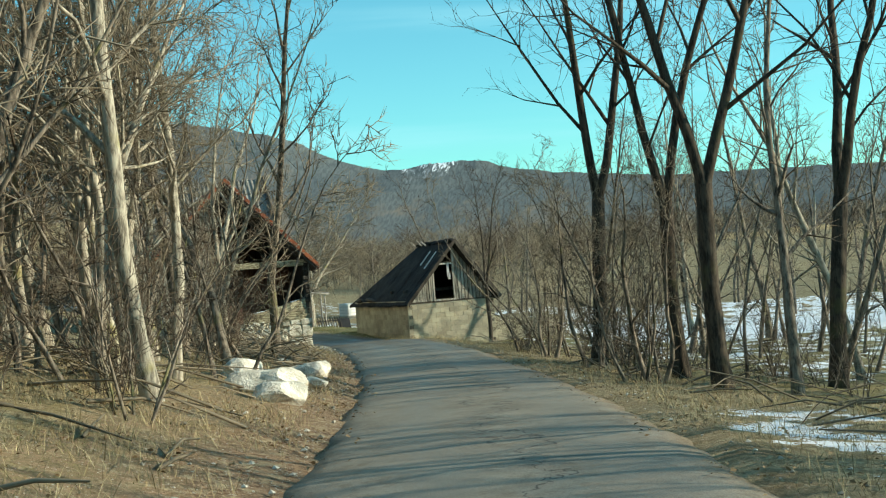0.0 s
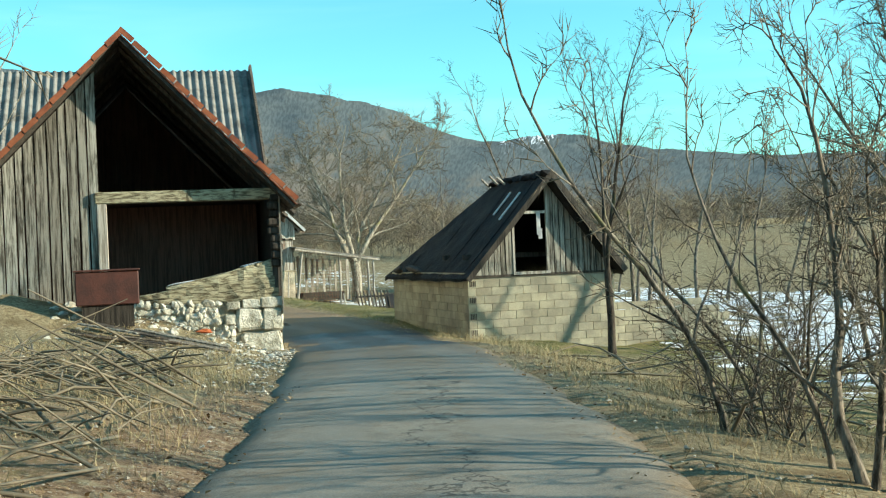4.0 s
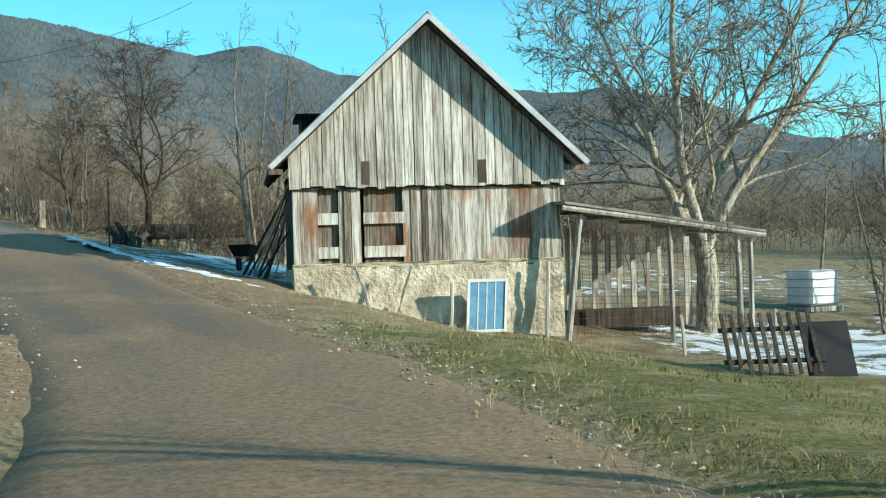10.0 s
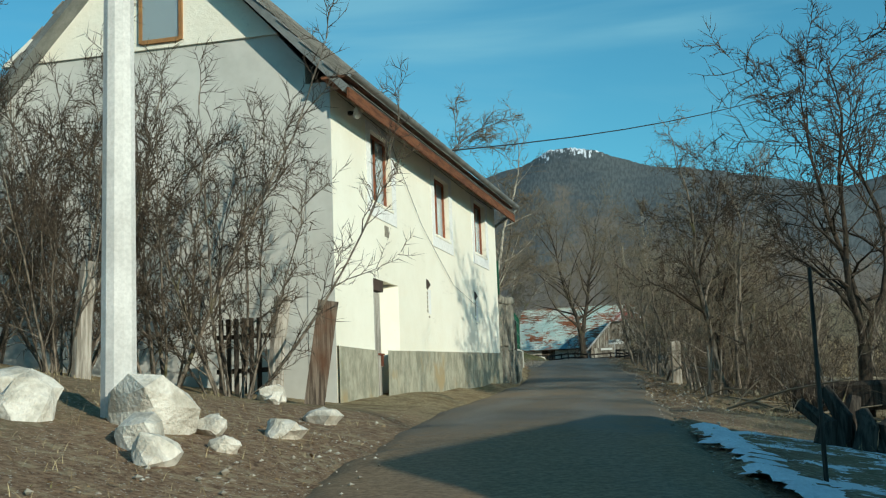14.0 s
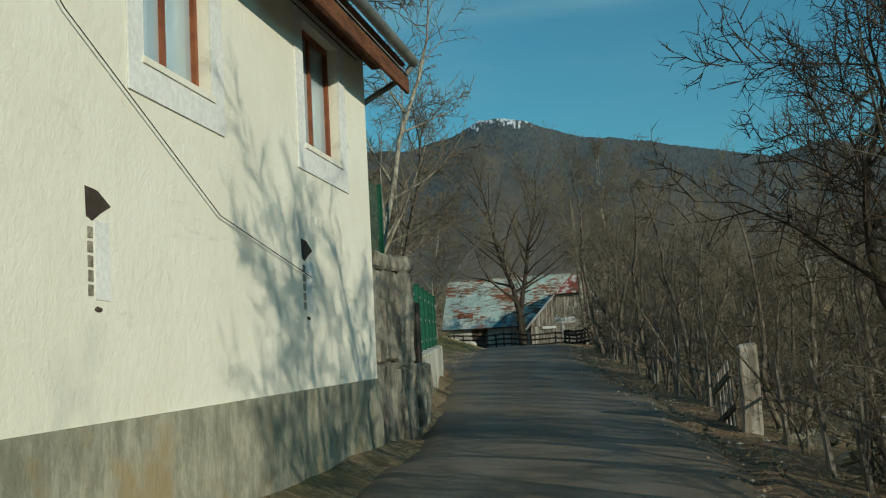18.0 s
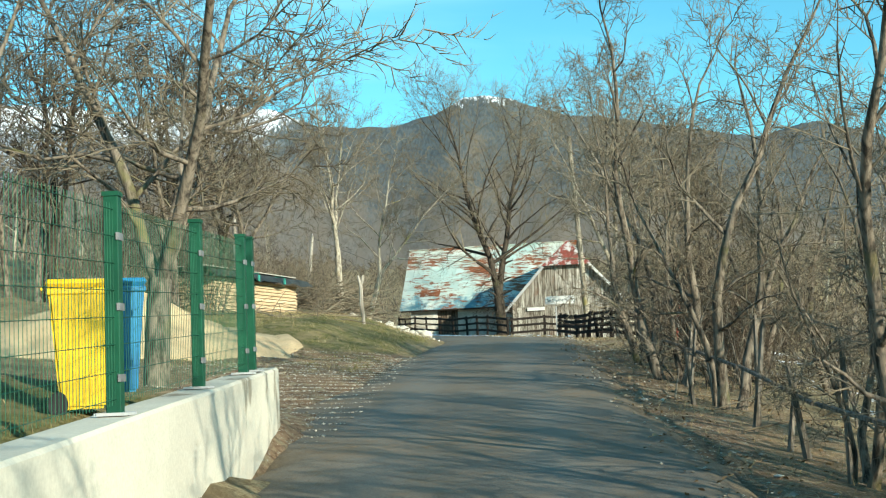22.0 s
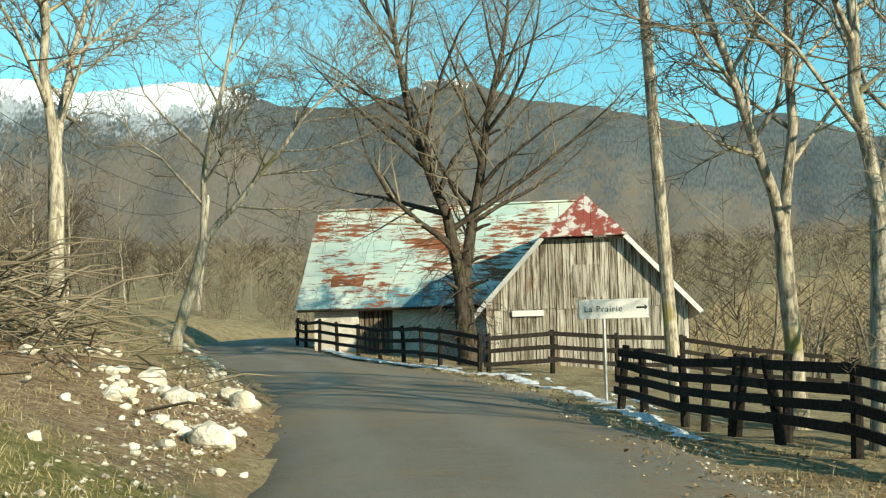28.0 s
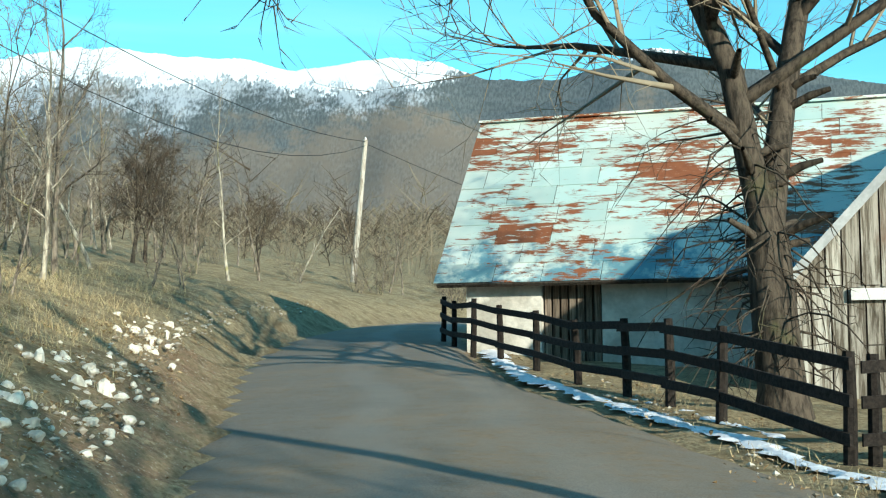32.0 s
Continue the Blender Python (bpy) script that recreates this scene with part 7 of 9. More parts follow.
def make_fences():
    rail_fence("rail_fence", [(4.3, 172.0), (5.0, 170.6), (5.9, 169.0), (6.9, 167.4), (8.0, 165.6), (9.05, 163.9), (10.05, 162.2), (10.8, 160.7), (11.5, 159.3), (12.75, 157.3)], 0.98, "dark-stained rail fence curving along the roadside", 3, "", 0.05, 0.085, 52)
    rail_fence("rail_fence", [(12.95, 157.4), (14.4, 158.0), (15.9, 158.6), (17.5, 159.2), (19.2, 159.7), (21.0, 160.0)], 0.98, "dark-stained rail fence in front of the barn gable", 3, "", 0.04, 0.085, 53)
    rail_fence("rail_fence", [(16.05, 147.0), (16.4, 146.2), (16.9, 145.0), (17.35, 143.6), (17.8, 142.4), (18.3, 141.0), (18.8, 139.5)], 0.92, "crooked dark rail fence leaning beside the road", 4, "", 0.16, 0.085, 54)
    rail_fence("rail_fence", [(18.85, 139.3), (20.2, 138.9), (21.8, 138.7), (23.4, 138.5)], 0.9, "dark rail fence crossing the meadow edge", 3, "", 0.08, 0.085, 55)
    # crossed braces of the crooked fence
    b = thing("fence_brace", on_ground(17.4, 143.9), "dark crossed timber braces leaning on the fence", "fence")
    for k, (x, y, l) in enumerate(((-0.3, 0.5, 0.6), (0.0, -0.2, -0.6), (0.45, -1.4, 0.55))):
        bm = bmesh.new()
        tube(bm, [(x, y, -0.2), (x + 0.12, y + l, 0.98)], [0.06, 0.05], 6)
        part("brace", bm, "fence_dark", b)
    # palings along the right verge
    r = random.Random(61)
    ps = []
    t = 19.3
    while t < 25.8:
        ps.append(t)
        t += 0.075
    g = thing("paling_fence", on_ground(*beside(19.3, 2.7)), "old fence of split grey palings along the verge", "fence")
    inv = g.matrix_basis.inverted()
    for t in ps:
        if r.random() < 0.36:
            x, y = beside(t, 2.75 + r.uniform(-0.15, 0.25))
            z = ground(x, y)
            h = r.uniform(0.6, 1.15)
            bm = bmesh.new()
            tube(bm, [inv @ Vector((x, y, z - 0.2)), inv @ Vector((x + r.uniform(-.2, .2), y + r.uniform(-.2, .2), z + h))], [r.uniform(0.025, 0.05), 0.02], 5)
            part("paling", bm, "paling_grey", g)
    for t0 in np.arange(19.4, 25.6, 0.6):
        a, b2 = beside(t0, 2.85), beside(t0 + 0.58, 2.85)
        bm = bmesh.new()
        tube(bm, [inv @ Vector((a[0], a[1], ground(*a) + 0.55)), inv @ Vector((b2[0], b2[1], ground(*b2) + 0.55))], 0.022, 5)
        part("paling_rail", bm, "paling_grey", g)
    # wicket gate with its heavy post
    p = thing("gate_post", on_ground(23.25, 98.75), "thick split grey gate post", "post")
    bm = boxes((-0.12, 0.12, -0.1, 0.1, -0.3, 1.12), bevel=0.03)
    bmesh.ops.subdivide_edges(bm, edges=list(bm.edges), cuts=3, use_grid_fill=True)
    for v in bm.verts:
        v.co += Vector((0.03 * noise.noise(v.co * 4), 0.03 * noise.noise(v.co * 4 + Vector((3, 0, 0))), 0.05 * noise.noise(v.co * 3)))
    part("shaft", bm, "pole_wood", p)
    q = thing("wicket_gate", on_ground(23.1, 99.0, 100, 0, 0, 12), "small leaning paling gate by the road", "gate")
    for k in range(9):
        part("paling", boxes((0.06 + k * 0.12, 0.11 + k * 0.12, 0, 0.025, 0.05, 0.95), bevel=0.004), "board_grey" if k % 2 else "board_brown", q)
    for z in (0.25, 0.7):
        part("gate_rail", boxes((0.0, 1.15, 0.025, 0.06, z, z + 0.08)), "board_brown", q)
    # rusty sheet, posts and palings at the corner of the house garden
    o = thing("leaning_plank", pose(18.95, 83.0, ground(18.95, 83.0), 0, 9, 25), "dark wide plank leaning on a garden post", "plank")
    part("sheet", boxes((0, 0.3, 0, 0.03, -0.05, 1.55)), "board_brown", o)
    o = thing("garden_post", on_ground(18.65, 82.6), "thick split wooden post of the garden fence", "post")
    bm = bmesh.new()
    tube(bm, [(0, 0, -0.2), (0.06, 0, 0.8), (0.16, 0, 1.55)], [0.13, 0.12, 0.13], 8)
    part("shaft", bm, "pole_wood", o)
    o = thing("garden_post", on_ground(17.0, 80.2), "thick split wooden post among the bushes", "post")
    bm = bmesh.new()
    tube(bm, [(0, 0, -0.2), (0.03, 0, 0.8), (0.1, 0.05, 1.5)], [0.13, 0.12, 0.11], 8)
    part("shaft", bm, "pole_wood", o)
    o = thing("garden_gate", on_ground(17.75, 82.7, 0), "dark paling garden gate", "gate")
    for k in range(6):
        part("paling", boxes((k * 0.12, 0.07 + k * 0.12, 0, 0.025, 0, 1.1)), "board_dark", o)
    for z in (0.3, 0.8):
        part("gate_rail", boxes((-0.05, 0.8, 0.025, 0.06, z, z + 0.07)), "board_dark", o)
    # rainwater lying in the road before the wooden barn
    bm = bmesh.new()
    px_, py_ = 25.8, 50.2
    i = int(np.argmin(np.hypot(LINE[:, 1] - px_, LINE[:, 2] - py_)))
    off = (px_ - LINE[i, 1]) * TANG[i, 1] - (py_ - LINE[i, 2]) * TANG[i, 0]
    ring = []
    for k in range(28):
        a = 2 * math.pi * k / 28
        q = 0.8 + 0.45 * max(0.0, math.cos(2 * a)) ** 3 + 0.3 * max(0.0, math.sin(a)) ** 6 + 0.12 * noise.noise(Vector((math.cos(a) * 3, math.sin(a) * 3, 9)))
        ring.append(bm.verts.new((0.15 * q * math.cos(a), 1.3 * q * math.sin(a), 0)))
    bm.faces.new(ring)
    slope = math.degrees(math.atan2(LINE[i + 20, 3] - LINE[i - 20, 3], math.hypot(LINE[i + 20, 1] - LINE[i - 20, 1], LINE[i + 20, 2] - LINE[i - 20, 2])))
    single("puddle", bm, "water", pose(px_, py_, LINE[i, 3] + 0.035 - 0.05 * (off / 1.8) ** 2 + 0.004, slope, 0, math.degrees(math.atan2(-TANG[i, 0], TANG[i, 1]))), "shallow puddle mirroring the sky on the road", "puddle")
    # dark broken timbers at the snowy edge of the garden
    o = thing("timber_stump", on_ground(25.95, 79.6), "dark broken stump and timbers at the garden edge", "stump")
    for k, (dx, dy, l) in enumerate(((0.0, 0.0, 0.45), (0.16, 0.1, 0.6), (0.4, 0.0, 0.35), (0.25, 0.3, 0.5), (0.6, 0.1, 0.3))):
        bm = bmesh.new()
        tube(bm, [(dx, dy, -0.2), (dx + 0.1, dy + 0.05, l * 0.5), (dx + 0.22 * (k - 1.5) * 0.5, dy + 0.1, l)], [0.13, 0.11, 0.07], 7)
        part("timber", bm, "board_dark", o)
    # stakes by the wooden barn
    for k, (x, y, h, lean) in enumerate(((30.6, 69.1, 0.9, -20), (31.0, 69.0, 0.9, 25), (32.0, 68.7, 0.9, 4), (34.0, 68.9, 1.5, 3), (36.1, 67.2, 0.8, -5), (37.6, 66.6, 0.9, 3))):
        bm = bmesh.new()
        tube(bm, [(0, 0, -0.2), (math.sin(radians(lean)) * h * 0.5 + 0.02, 0, h * 0.5), (math.sin(radians(lean)) * h, 0, h)], [0.04, 0.036, 0.03], 6)
        single("stake", bm, "pole_wood", on_ground(x, y), "weathered wooden stake in front of the barn", "stake", "stakes by the barn")
    # leaning hurdle of palings and a tub in the meadow
    o = thing("hurdle", on_ground(34.7, 62.9, -12, 0.02, -32), "leaning hurdle of dark palings in the meadow", "fence")
    for k in range(10):
        part("paling", boxes((k * 0.15, k * 0.15 + 0.06, 0, 0.03, 0, 1.05), bevel=0.004), "board_dark", o)
    for z in (0.2, 0.75):
        part("hurdle_rail", boxes((-0.05, 1.5, 0.03, 0.06, z, z + 0.07)), "board_dark", o)
    o = thing("dark_board", on_ground(35.9, 62.7, -12, 0.02, -25), "black board leaning beside the hurdle", "board")
    part("panel", boxes((0, 0.75, 0, 0.03, 0, 0.95), bevel=0.01), "black_rubber", o)
    # timbers leaning at the barn's left corner
    o = thing("leaning_timbers", on_ground(29.0, 71.0, -6), "dark timbers leaning against the barn corner", "timber")
    q = random.Random(44)
    for k in range(11):
        bm = bmesh.new()
        foot, top = -0.75 + q.uniform(0, 0.75), q.uniform(1.0, 2.1)
        a, b = q.uniform(-0.5, 1.7), q.uniform(-0.5, 1.7)
        w = q.uniform(0.016, 0.034)
        tube(bm, [(foot, a, -0.1), (foot * 0.5 + 0.2 + q.gauss(0, 0.04), (a + b) / 2, top * 0.5), (0.42 + q.uniform(-0.12, 0.05), b, top)], [w, w * 0.9, w * 0.6], 6)
        part("timber", bm, "board_dark" if k % 3 else "pole_wood", o)


M["rust_dark"] = plain("rust_dark", (0.10, 0.035, 0.025), (0.06, 0.025, 0.02), 3, 30, 0.6)


def make_poles():
    def pole(x, y, z, h, r0, r1, material, label, lean=(0, 0)):
        o = thing("utility_pole", pose(x, y, z), label, "pole")
        bm = bmesh.new()
        tube(bm, [(lean[0] * u, lean[1] * u, -0.3 + (h + 0.3) * u) for u in (0, 0.33, 0.66, 1)], [r0, r0 + (r1 - r0) / 3, r0 + (r1 - r0) * 2 / 3, r1], 12)
        part("shaft", bm, material, o)
        return o
    o = pole(19.75, 76.3, ground(19.75, 76.3), 8.0, 0.17, 0.12, "pole_paint", "white-grey concrete utility pole on the bank")
    part("arm", boxes((-0.5, 0.5, -0.04, 0.04, 7.7, 7.8)), "steel", o)
    o = pole(17.0, 150.1, ground(17.0, 150.1), 8.2, 0.125, 0.09, "bark_pale", "tall grey wooden utility pole by the fence", (-0.38, -0.6))
    part("insulator", boulder(70, 0.1, 0.1, 0.16, 1, 0.1), "white_paint", o, m=pose(-0.38, -0.6, 8.15))
    part("bracket", boxes((-0.5, -0.1, -0.62, -0.58, 8.0, 8.04)), "steel", o)
    o = pole(-11.3, 204, 7.6, 8.5, 0.17, 0.12, "pole_wood", "pale wooden utility pole beyond the bend", (0.9, 0))
    part("insulator", boulder(71, 0.12, 0.12, 0.2, 1, 0.1), "white_paint", o, m=pose(0.9, 0, 8.55))
    pole(1.5, 152.2, ground(1.5, 152.2), 6.2, 0.09, 0.07, "pole_wood", "slim pale wooden pole among the trees")
    pole(25.85, 76.0, ground(25.85, 76.0), 1.6, 0.02, 0.016, "board_dark", "thin dark stake by the road")
    def wire(a, b, sag, label):
        bm = bmesh.new()
        a, b = Vector(a), Vector(b)
        tube(bm, [a.lerp(b, i / 12) - Vector((0, 0, sag * 4 * (i / 12) * (1 - i / 12))) - a for i in range(13)], 0.014, 4, False)
        single("power_line", bm, "cable", Matrix.Translation(a), label, "cable")
    wire((-10.4, 204, 16.0), (-2.0, 150, 15.5), 1.6, "dark overhead cable to the wooden pole")
    wire((-10.4, 204, 15.8), (-1.0, 149, 15.0), 3.0, "dark overhead cable sagging to the wooden pole")
    wire((-10.4, 204, 15.9), (8, 236, 10.0), 1.0, "dark overhead cable behind the barn")
    wire((19.45, 90.2, 7.0), (31.0, 119.8, 16.2), 0.6, "dark service cable to the house eave")
    # signpost
    s = thing("road_sign", pose(15.84, 148.7, ground(15.84, 148.7)), "white finger sign with dark lettering on a grey post", "sign")
    bm = bmesh.new()
    tube(bm, [(0, 0.03, -0.2), (0, 0.03, 1.6)], 0.028, 8)
    part("post", bm, "steel", s)
    z0 = 6.28 - ground(15.84, 148.7)
    pl = part("sign_plate", boxes((-0.39, 0.72, -0.012, 0.0, z0, z0 + 0.31), bevel=0.003), "white_paint", s)
    def word(text, x, z, size):
        cu = bpy.data.curves.new("lettering", "FONT")
        cu.body, cu.size, cu.extrude, cu.space_character = text, size, 0.001, 1.15
        ob = new("lettering", cu)
        ob.parent = pl
        cu.materials.append(M["ink"])
        ob.matrix_basis = pose(x, -0.0155, z, 90)
    word("La Prairie", -0.31, z0 + 0.11, 0.135)
    bm = bmesh.new()
    extrude_xz(bm, [(0.52, z0 + 0.15), (0.65, z0 + 0.15), (0.65, z0 + 0.12), (0.70, z0 + 0.165), (0.65, z0 + 0.21), (0.65, z0 + 0.18), (0.52, z0 + 0.18)], -0.016, -0.0135)
    part("arrow", bm, "ink", pl)
    for x in (-0.41, 0.715):
        part("end_cap", boxes((x, x + 0.025, -0.016, 0.004, z0 + 0.02, z0 + 0.29)), "steel", pl)
    # striped snow marker post by the verge
    m = thing("marker_post", on_ground(20.3, 133.6), "red and white striped snow marker post", "post")
    for k in range(5):
        bm = bmesh.new()
        tube(bm, [(0.04 * k, 0, k * 0.3 - (0.2 if k == 0 else 0)), (0.04 * (k + 1), 0, (k + 1) * 0.3)], 0.03, 6)
        part("band", bm, "marker_red" if k % 2 else "white_paint", m)


M["marker_red"] = plain("marker_red", (0.55, 0.06, 0.04), (0.4, 0.05, 0.03), 4, 30, 0.6)


BRUSH = []


def make_loose():
    r = random.Random(81)
    # white boulders: place (station, offset), size
    for t, d, s, n in ((3.2, -2.55, 0.6, 1), (3.4, -2.9, 0.8, 2), (3.75, -3.4, 0.65, 3), (4.5, -2.65, 0.62, 4), (3.9, -2.4, 0.4, 9), (1.2, -3.6, 0.35, 5), (0.9, -2.9, 0.25, 6), (5.0, -3.3, 0.3, 7), (1.5, -4.6, 0.3, 8)):
        x, y = beside(t, d)
        single("white_boulder", boulder(n, s * 1.3, s, s * 0.62, 3, 0.4), "rock", on_ground(x, y, r.uniform(0, 360), -s * 0.12), "whitish limestone boulder on the grassy bank", "rock", "boulders on the first bank")
    for k, (x, y, s) in enumerate(((20.2, 76.0, .95), (19.5, 75.3, .75), (20.6, 75.1, .6), (20.95, 74.7, .5), (19.0, 75.8, .7), (18.0, 74.2, .7), (20.8, 77.6, .5), (20.5, 79.6, .55), (17.2, 74.9, .6), (20.4, 76.8, .45), (21.0, 75.9, .3), (19.3, 73.9, .35), (19.0, 81.6, .5), (19.35, 80.9, .3))):
        single("limestone_rock", boulder(20 + k, s * 0.9, s * 0.75, s * 0.6, 2, 0.8), "rock", on_ground(x, y, r.uniform(0, 360), -s * 0.15), "broken whitish limestone rock at the pole's foot", "rock", "rocks by the pole")
    k = 0
    for i in range(80):
        u = r.random()
        x, y = 9.5 + 3.2 * u + r.gauss(0, 0.32), 143.5 - 5.0 * u + r.gauss(0, 0.7)
        s = r.choice((0.05, 0.06, 0.08, 0.1, 0.13, 0.17)) * (1.1 - 0.3 * u)
        single("limestone_rock", boulder(60 + i % 20, s * 1.25, s, s * 0.8, 2, 0.45), "rock", on_ground(x, y, r.uniform(0, 360), -s * 0.2), "whitish broken rock on the red earth bank", "rock", "rocks on the last bank")
    for i in range(50):
        t = r.uniform(31.3, 34.6)
        x, y = beside(t, -2.2 - float(extra_left(t)) - abs(r.gauss(0.1, 0.35)))
        s = r.choice((0.05, 0.06, 0.08, 0.1, 0.14))
        single("limestone_rock", boulder(60 + i % 20, s * 1.25, s, s * 0.8, 2, 0.45), "rock", on_ground(x, y, r.uniform(0, 360), -s * 0.2), "whitish broken rock on the road edge", "rock", "rocks on the last bank")
    for x, y, s in ((11.3, 144.2, .4), (10.9, 144.9, .3), (10.4, 143.4, .38), (11.2, 142.2, .32), (12.4, 139.9, .4)):
        single("limestone_rock", boulder(90 + k, s * 1.2, s, s * 0.75, 3, 0.45), "rock", on_ground(x, y, r.uniform(0, 360), -s * 0.2), "white limestone rock heaped on the bank", "rock", "rocks on the last bank")
        k += 1
    for i in range(26):
        t = r.uniform(33.4, 36.8)
        x, y = beside(t, -2.35 - float(extra_left(t)) - r.random() * 0.8)
        s = r.uniform(0.08, 0.24)
        single("outcrop_rock", boulder(200 + i % 9, s * 0.9, s * 0.6, s * 1.3, 2, 0.6), "rock", on_ground(x, y, r.uniform(0, 360), s * 0.3, r.uniform(-30, 30), r.uniform(10, 40)), "tilted white limestone slab showing in the cut bank", "rock", "outcrop in the last bank")
    for i in range(110):
        t = r.uniform(31.2, 36.5)
        x, y = beside(t, -2.05 - float(extra_left(t)) - 1.3 * r.random() ** 1.5)
        s = r.choice((0.04, 0.05, 0.06, 0.08, 0.11))
        single("limestone_rock", boulder(60 + i % 20, s * 1.25, s, s * 0.8, 2, 0.45), "rock", on_ground(x, y, r.uniform(0, 360), 0.0), "small whitish stone strewn on the leafy bank", "rock", "rocks on the last bank")
    for i in range(44):
        x, y = 24.5 + r.gauss(0, 0.75), 97.3 + r.gauss(0, 1.7)
        if x > 23.5:
            s = r.uniform(0.10, 0.30)
            single("field_stone", boulder(230 + i % 11, s * 1.2, s, s * 0.8, 2, 0.5), "field_stone", on_ground(x, y, r.uniform(0, 360), -s * 0.25 * r.random(), r.uniform(-20, 20)), "grey mossy field stone heaped inside the old fence", "stone", "stones by the gate post")
    # heap of cut branches on the last bank
    lines = []
    for i in range(420):
        x, y = 8.6 + r.gauss(0, 0.9), 142.6 + r.gauss(0, 1.1)
        h = max(0.0, 1.25 - 0.5 * math.hypot(x - 8.6, y - 142.6)) * r.random()
        p = Vector((x, y, ground(x, y) + 0.03 + h))
        a2, l = r.uniform(0, 6.28), r.uniform(0.6, 1.9)
        q = p + Vector((math.cos(a2) * l, math.sin(a2) * l, r.uniform(-0.15, 0.35) * l))
        w = r.uniform(0.005, 0.02)
        lines.append(([p, p.lerp(q, 0.5) + Vector((0, 0, r.uniform(0, 0.15))), q], [w, w * 0.8, 0], 4))
    BRUSH.extend(lines)
    # rubble and old boards before the stone barn
    for i in range(230):
        q, w = r.random() * 4.2, r.random() ** 1.4 * 3.0
        x, y = 20.9 - q * 0.957 - w * 0.29, 38.75 + q * 0.291 - w * 0.957
        s = 0.035 + 0.19 * r.random() ** 3.2
        single("rubble_stone", boulder(120 + i % 12, s * 1.3, s, s * 0.7, 2, 0.5), "limestone" if i % 3 else "rock", on_ground(x, y, r.uniform(0, 360), s * 0.12, r.uniform(-20, 20)), "whitish rubble stone pressed into the earth before the barn", "stone", "rubble before the barn")
    for i in range(12):
        x, y = 19.5 - r.uniform(0.2, 2.0), 38.0 + r.uniform(-0.7, 0.4)
        l = r.uniform(0.9, 1.9)
        single("old_board", boxes((0, l, -0.07, 0.07, 0, 0.03), bevel=0.004), ("board_brown", "board_gable", "board_dark")[i % 3], on_ground(x - 0.9, y, r.uniform(-38, -8), -0.05 - 0.03 * (i % 4), r.uniform(-12, 12), r.uniform(4, 16)), "old weathered board thrown down before the barn", "board", "boards before the barn")
    single("orange_cloth", boulder(301, 0.30, 0.2, 0.07, 3, 0.9), "orange_cloth", on_ground(19.35, 38.35, 20, -0.08), "crumpled faded orange cloth among the boards", "cloth")
    o = thing("rusty_box", on_ground(17.75, 38.75, -15), "rusty red-brown sheet-metal box before the barn", "box")
    bm = bmesh.new()
    box(bm, -0.6, 0.5, -0.3, 0.3, 0.35, 0.95, bevel=0.02)
    part("shell", bm, "rust_dark", o)
    part("lid", boxes((-0.63, 0.53, -0.33, 0.33, 0.955, 0.99), bevel=0.01), "rust_dark", o)
    part("base", boxes((-0.5, 0.4, -0.25, 0.25, -0.05, 0.345)), "board_dark", o)
    # wheelbarrow in the snow by the wooden barn
    o = thing("wheelbarrow", on_ground(28.75, 74.0, 250) @ Matrix.Diagonal((0.8, 0.8, 0.8, 1)), "dark steel wheelbarrow standing in the snow", "wheelbarrow")
    bm = bmesh.new()
    lo = [bm.verts.new(v) for v in ((-0.25, -0.2, 0.42), (0.35, -0.2, 0.42), (0.35, 0.2, 0.42), (-0.25, 0.2, 0.42))]
    hi = [bm.verts.new(v) for v in ((-0.4, -0.33, 0.72), (0.6, -0.33, 0.75), (0.6, 0.33, 0.75), (-0.4, 0.33, 0.72))]
    bm.faces.new(lo[::-1])
    for i in range(4):
        j = (i + 1) % 4
        bm.faces.new((lo[i], lo[j], hi[j], hi[i]))
    part("tray", bm, "black_rubber", o)
    for sy in (-0.22, 0.22):
        bm = bmesh.new()
        tube(bm, [(0.62, sy * 0.3, 0.2), (0.1, sy, 0.4), (-0.95, sy * 1.3, 0.62)], 0.02, 6)
        part("shaft", bm, "black_rubber", o)
        bm = bmesh.new()
        tube(bm, [(-0.2, sy, 0.42), (-0.3, sy, 0.0)], 0.018, 6)
        part("leg", bm, "black_rubber", o)
    bm = bmesh.new()
    tube(bm, [(0.62, -0.04, 0.19), (0.62, 0.04, 0.19)], 0.19, 16)
    part("wheel", bm, "black_rubber", o)
    # long dark trough and the block beyond it
    o = thing("log_trough", on_ground(25.9, 88.2, -4), "long dark timber lying across the garden", "timber")
    part("trunk", boxes((0, 4.6, -0.25, 0.25, 0, 0.5), bevel=0.08), "board_dark", o)
    # grey round object of unknown kind, shaped like a bale
    o = thing("round_object", on_ground(27.2, 92.6), "grey round object in the garden", "bale")
    bm = bmesh.new()
    tube(bm, [(0, 0, 0.45), (0.25, 0, 0.45), (0.95, 0, 0.45)], [0.45, 0.5, 0.46], 18)
    part("bale", bm, "straw", o)
    # white tank in a cage, far in the meadow
    o = thing("caged_tank", on_ground(44.1, 75.6, 10), "white plastic tank in a steel cage", "tank")
    part("tank", boxes((-0.5, 0.5, -0.5, 0.5, 0.15, 1.1), bevel=0.07), "white_paint", o)
    part("pallet", boxes((-0.55, 0.55, -0.55, 0.55, 0, 0.13)), "board_grey", o)
    bm = bmesh.new()
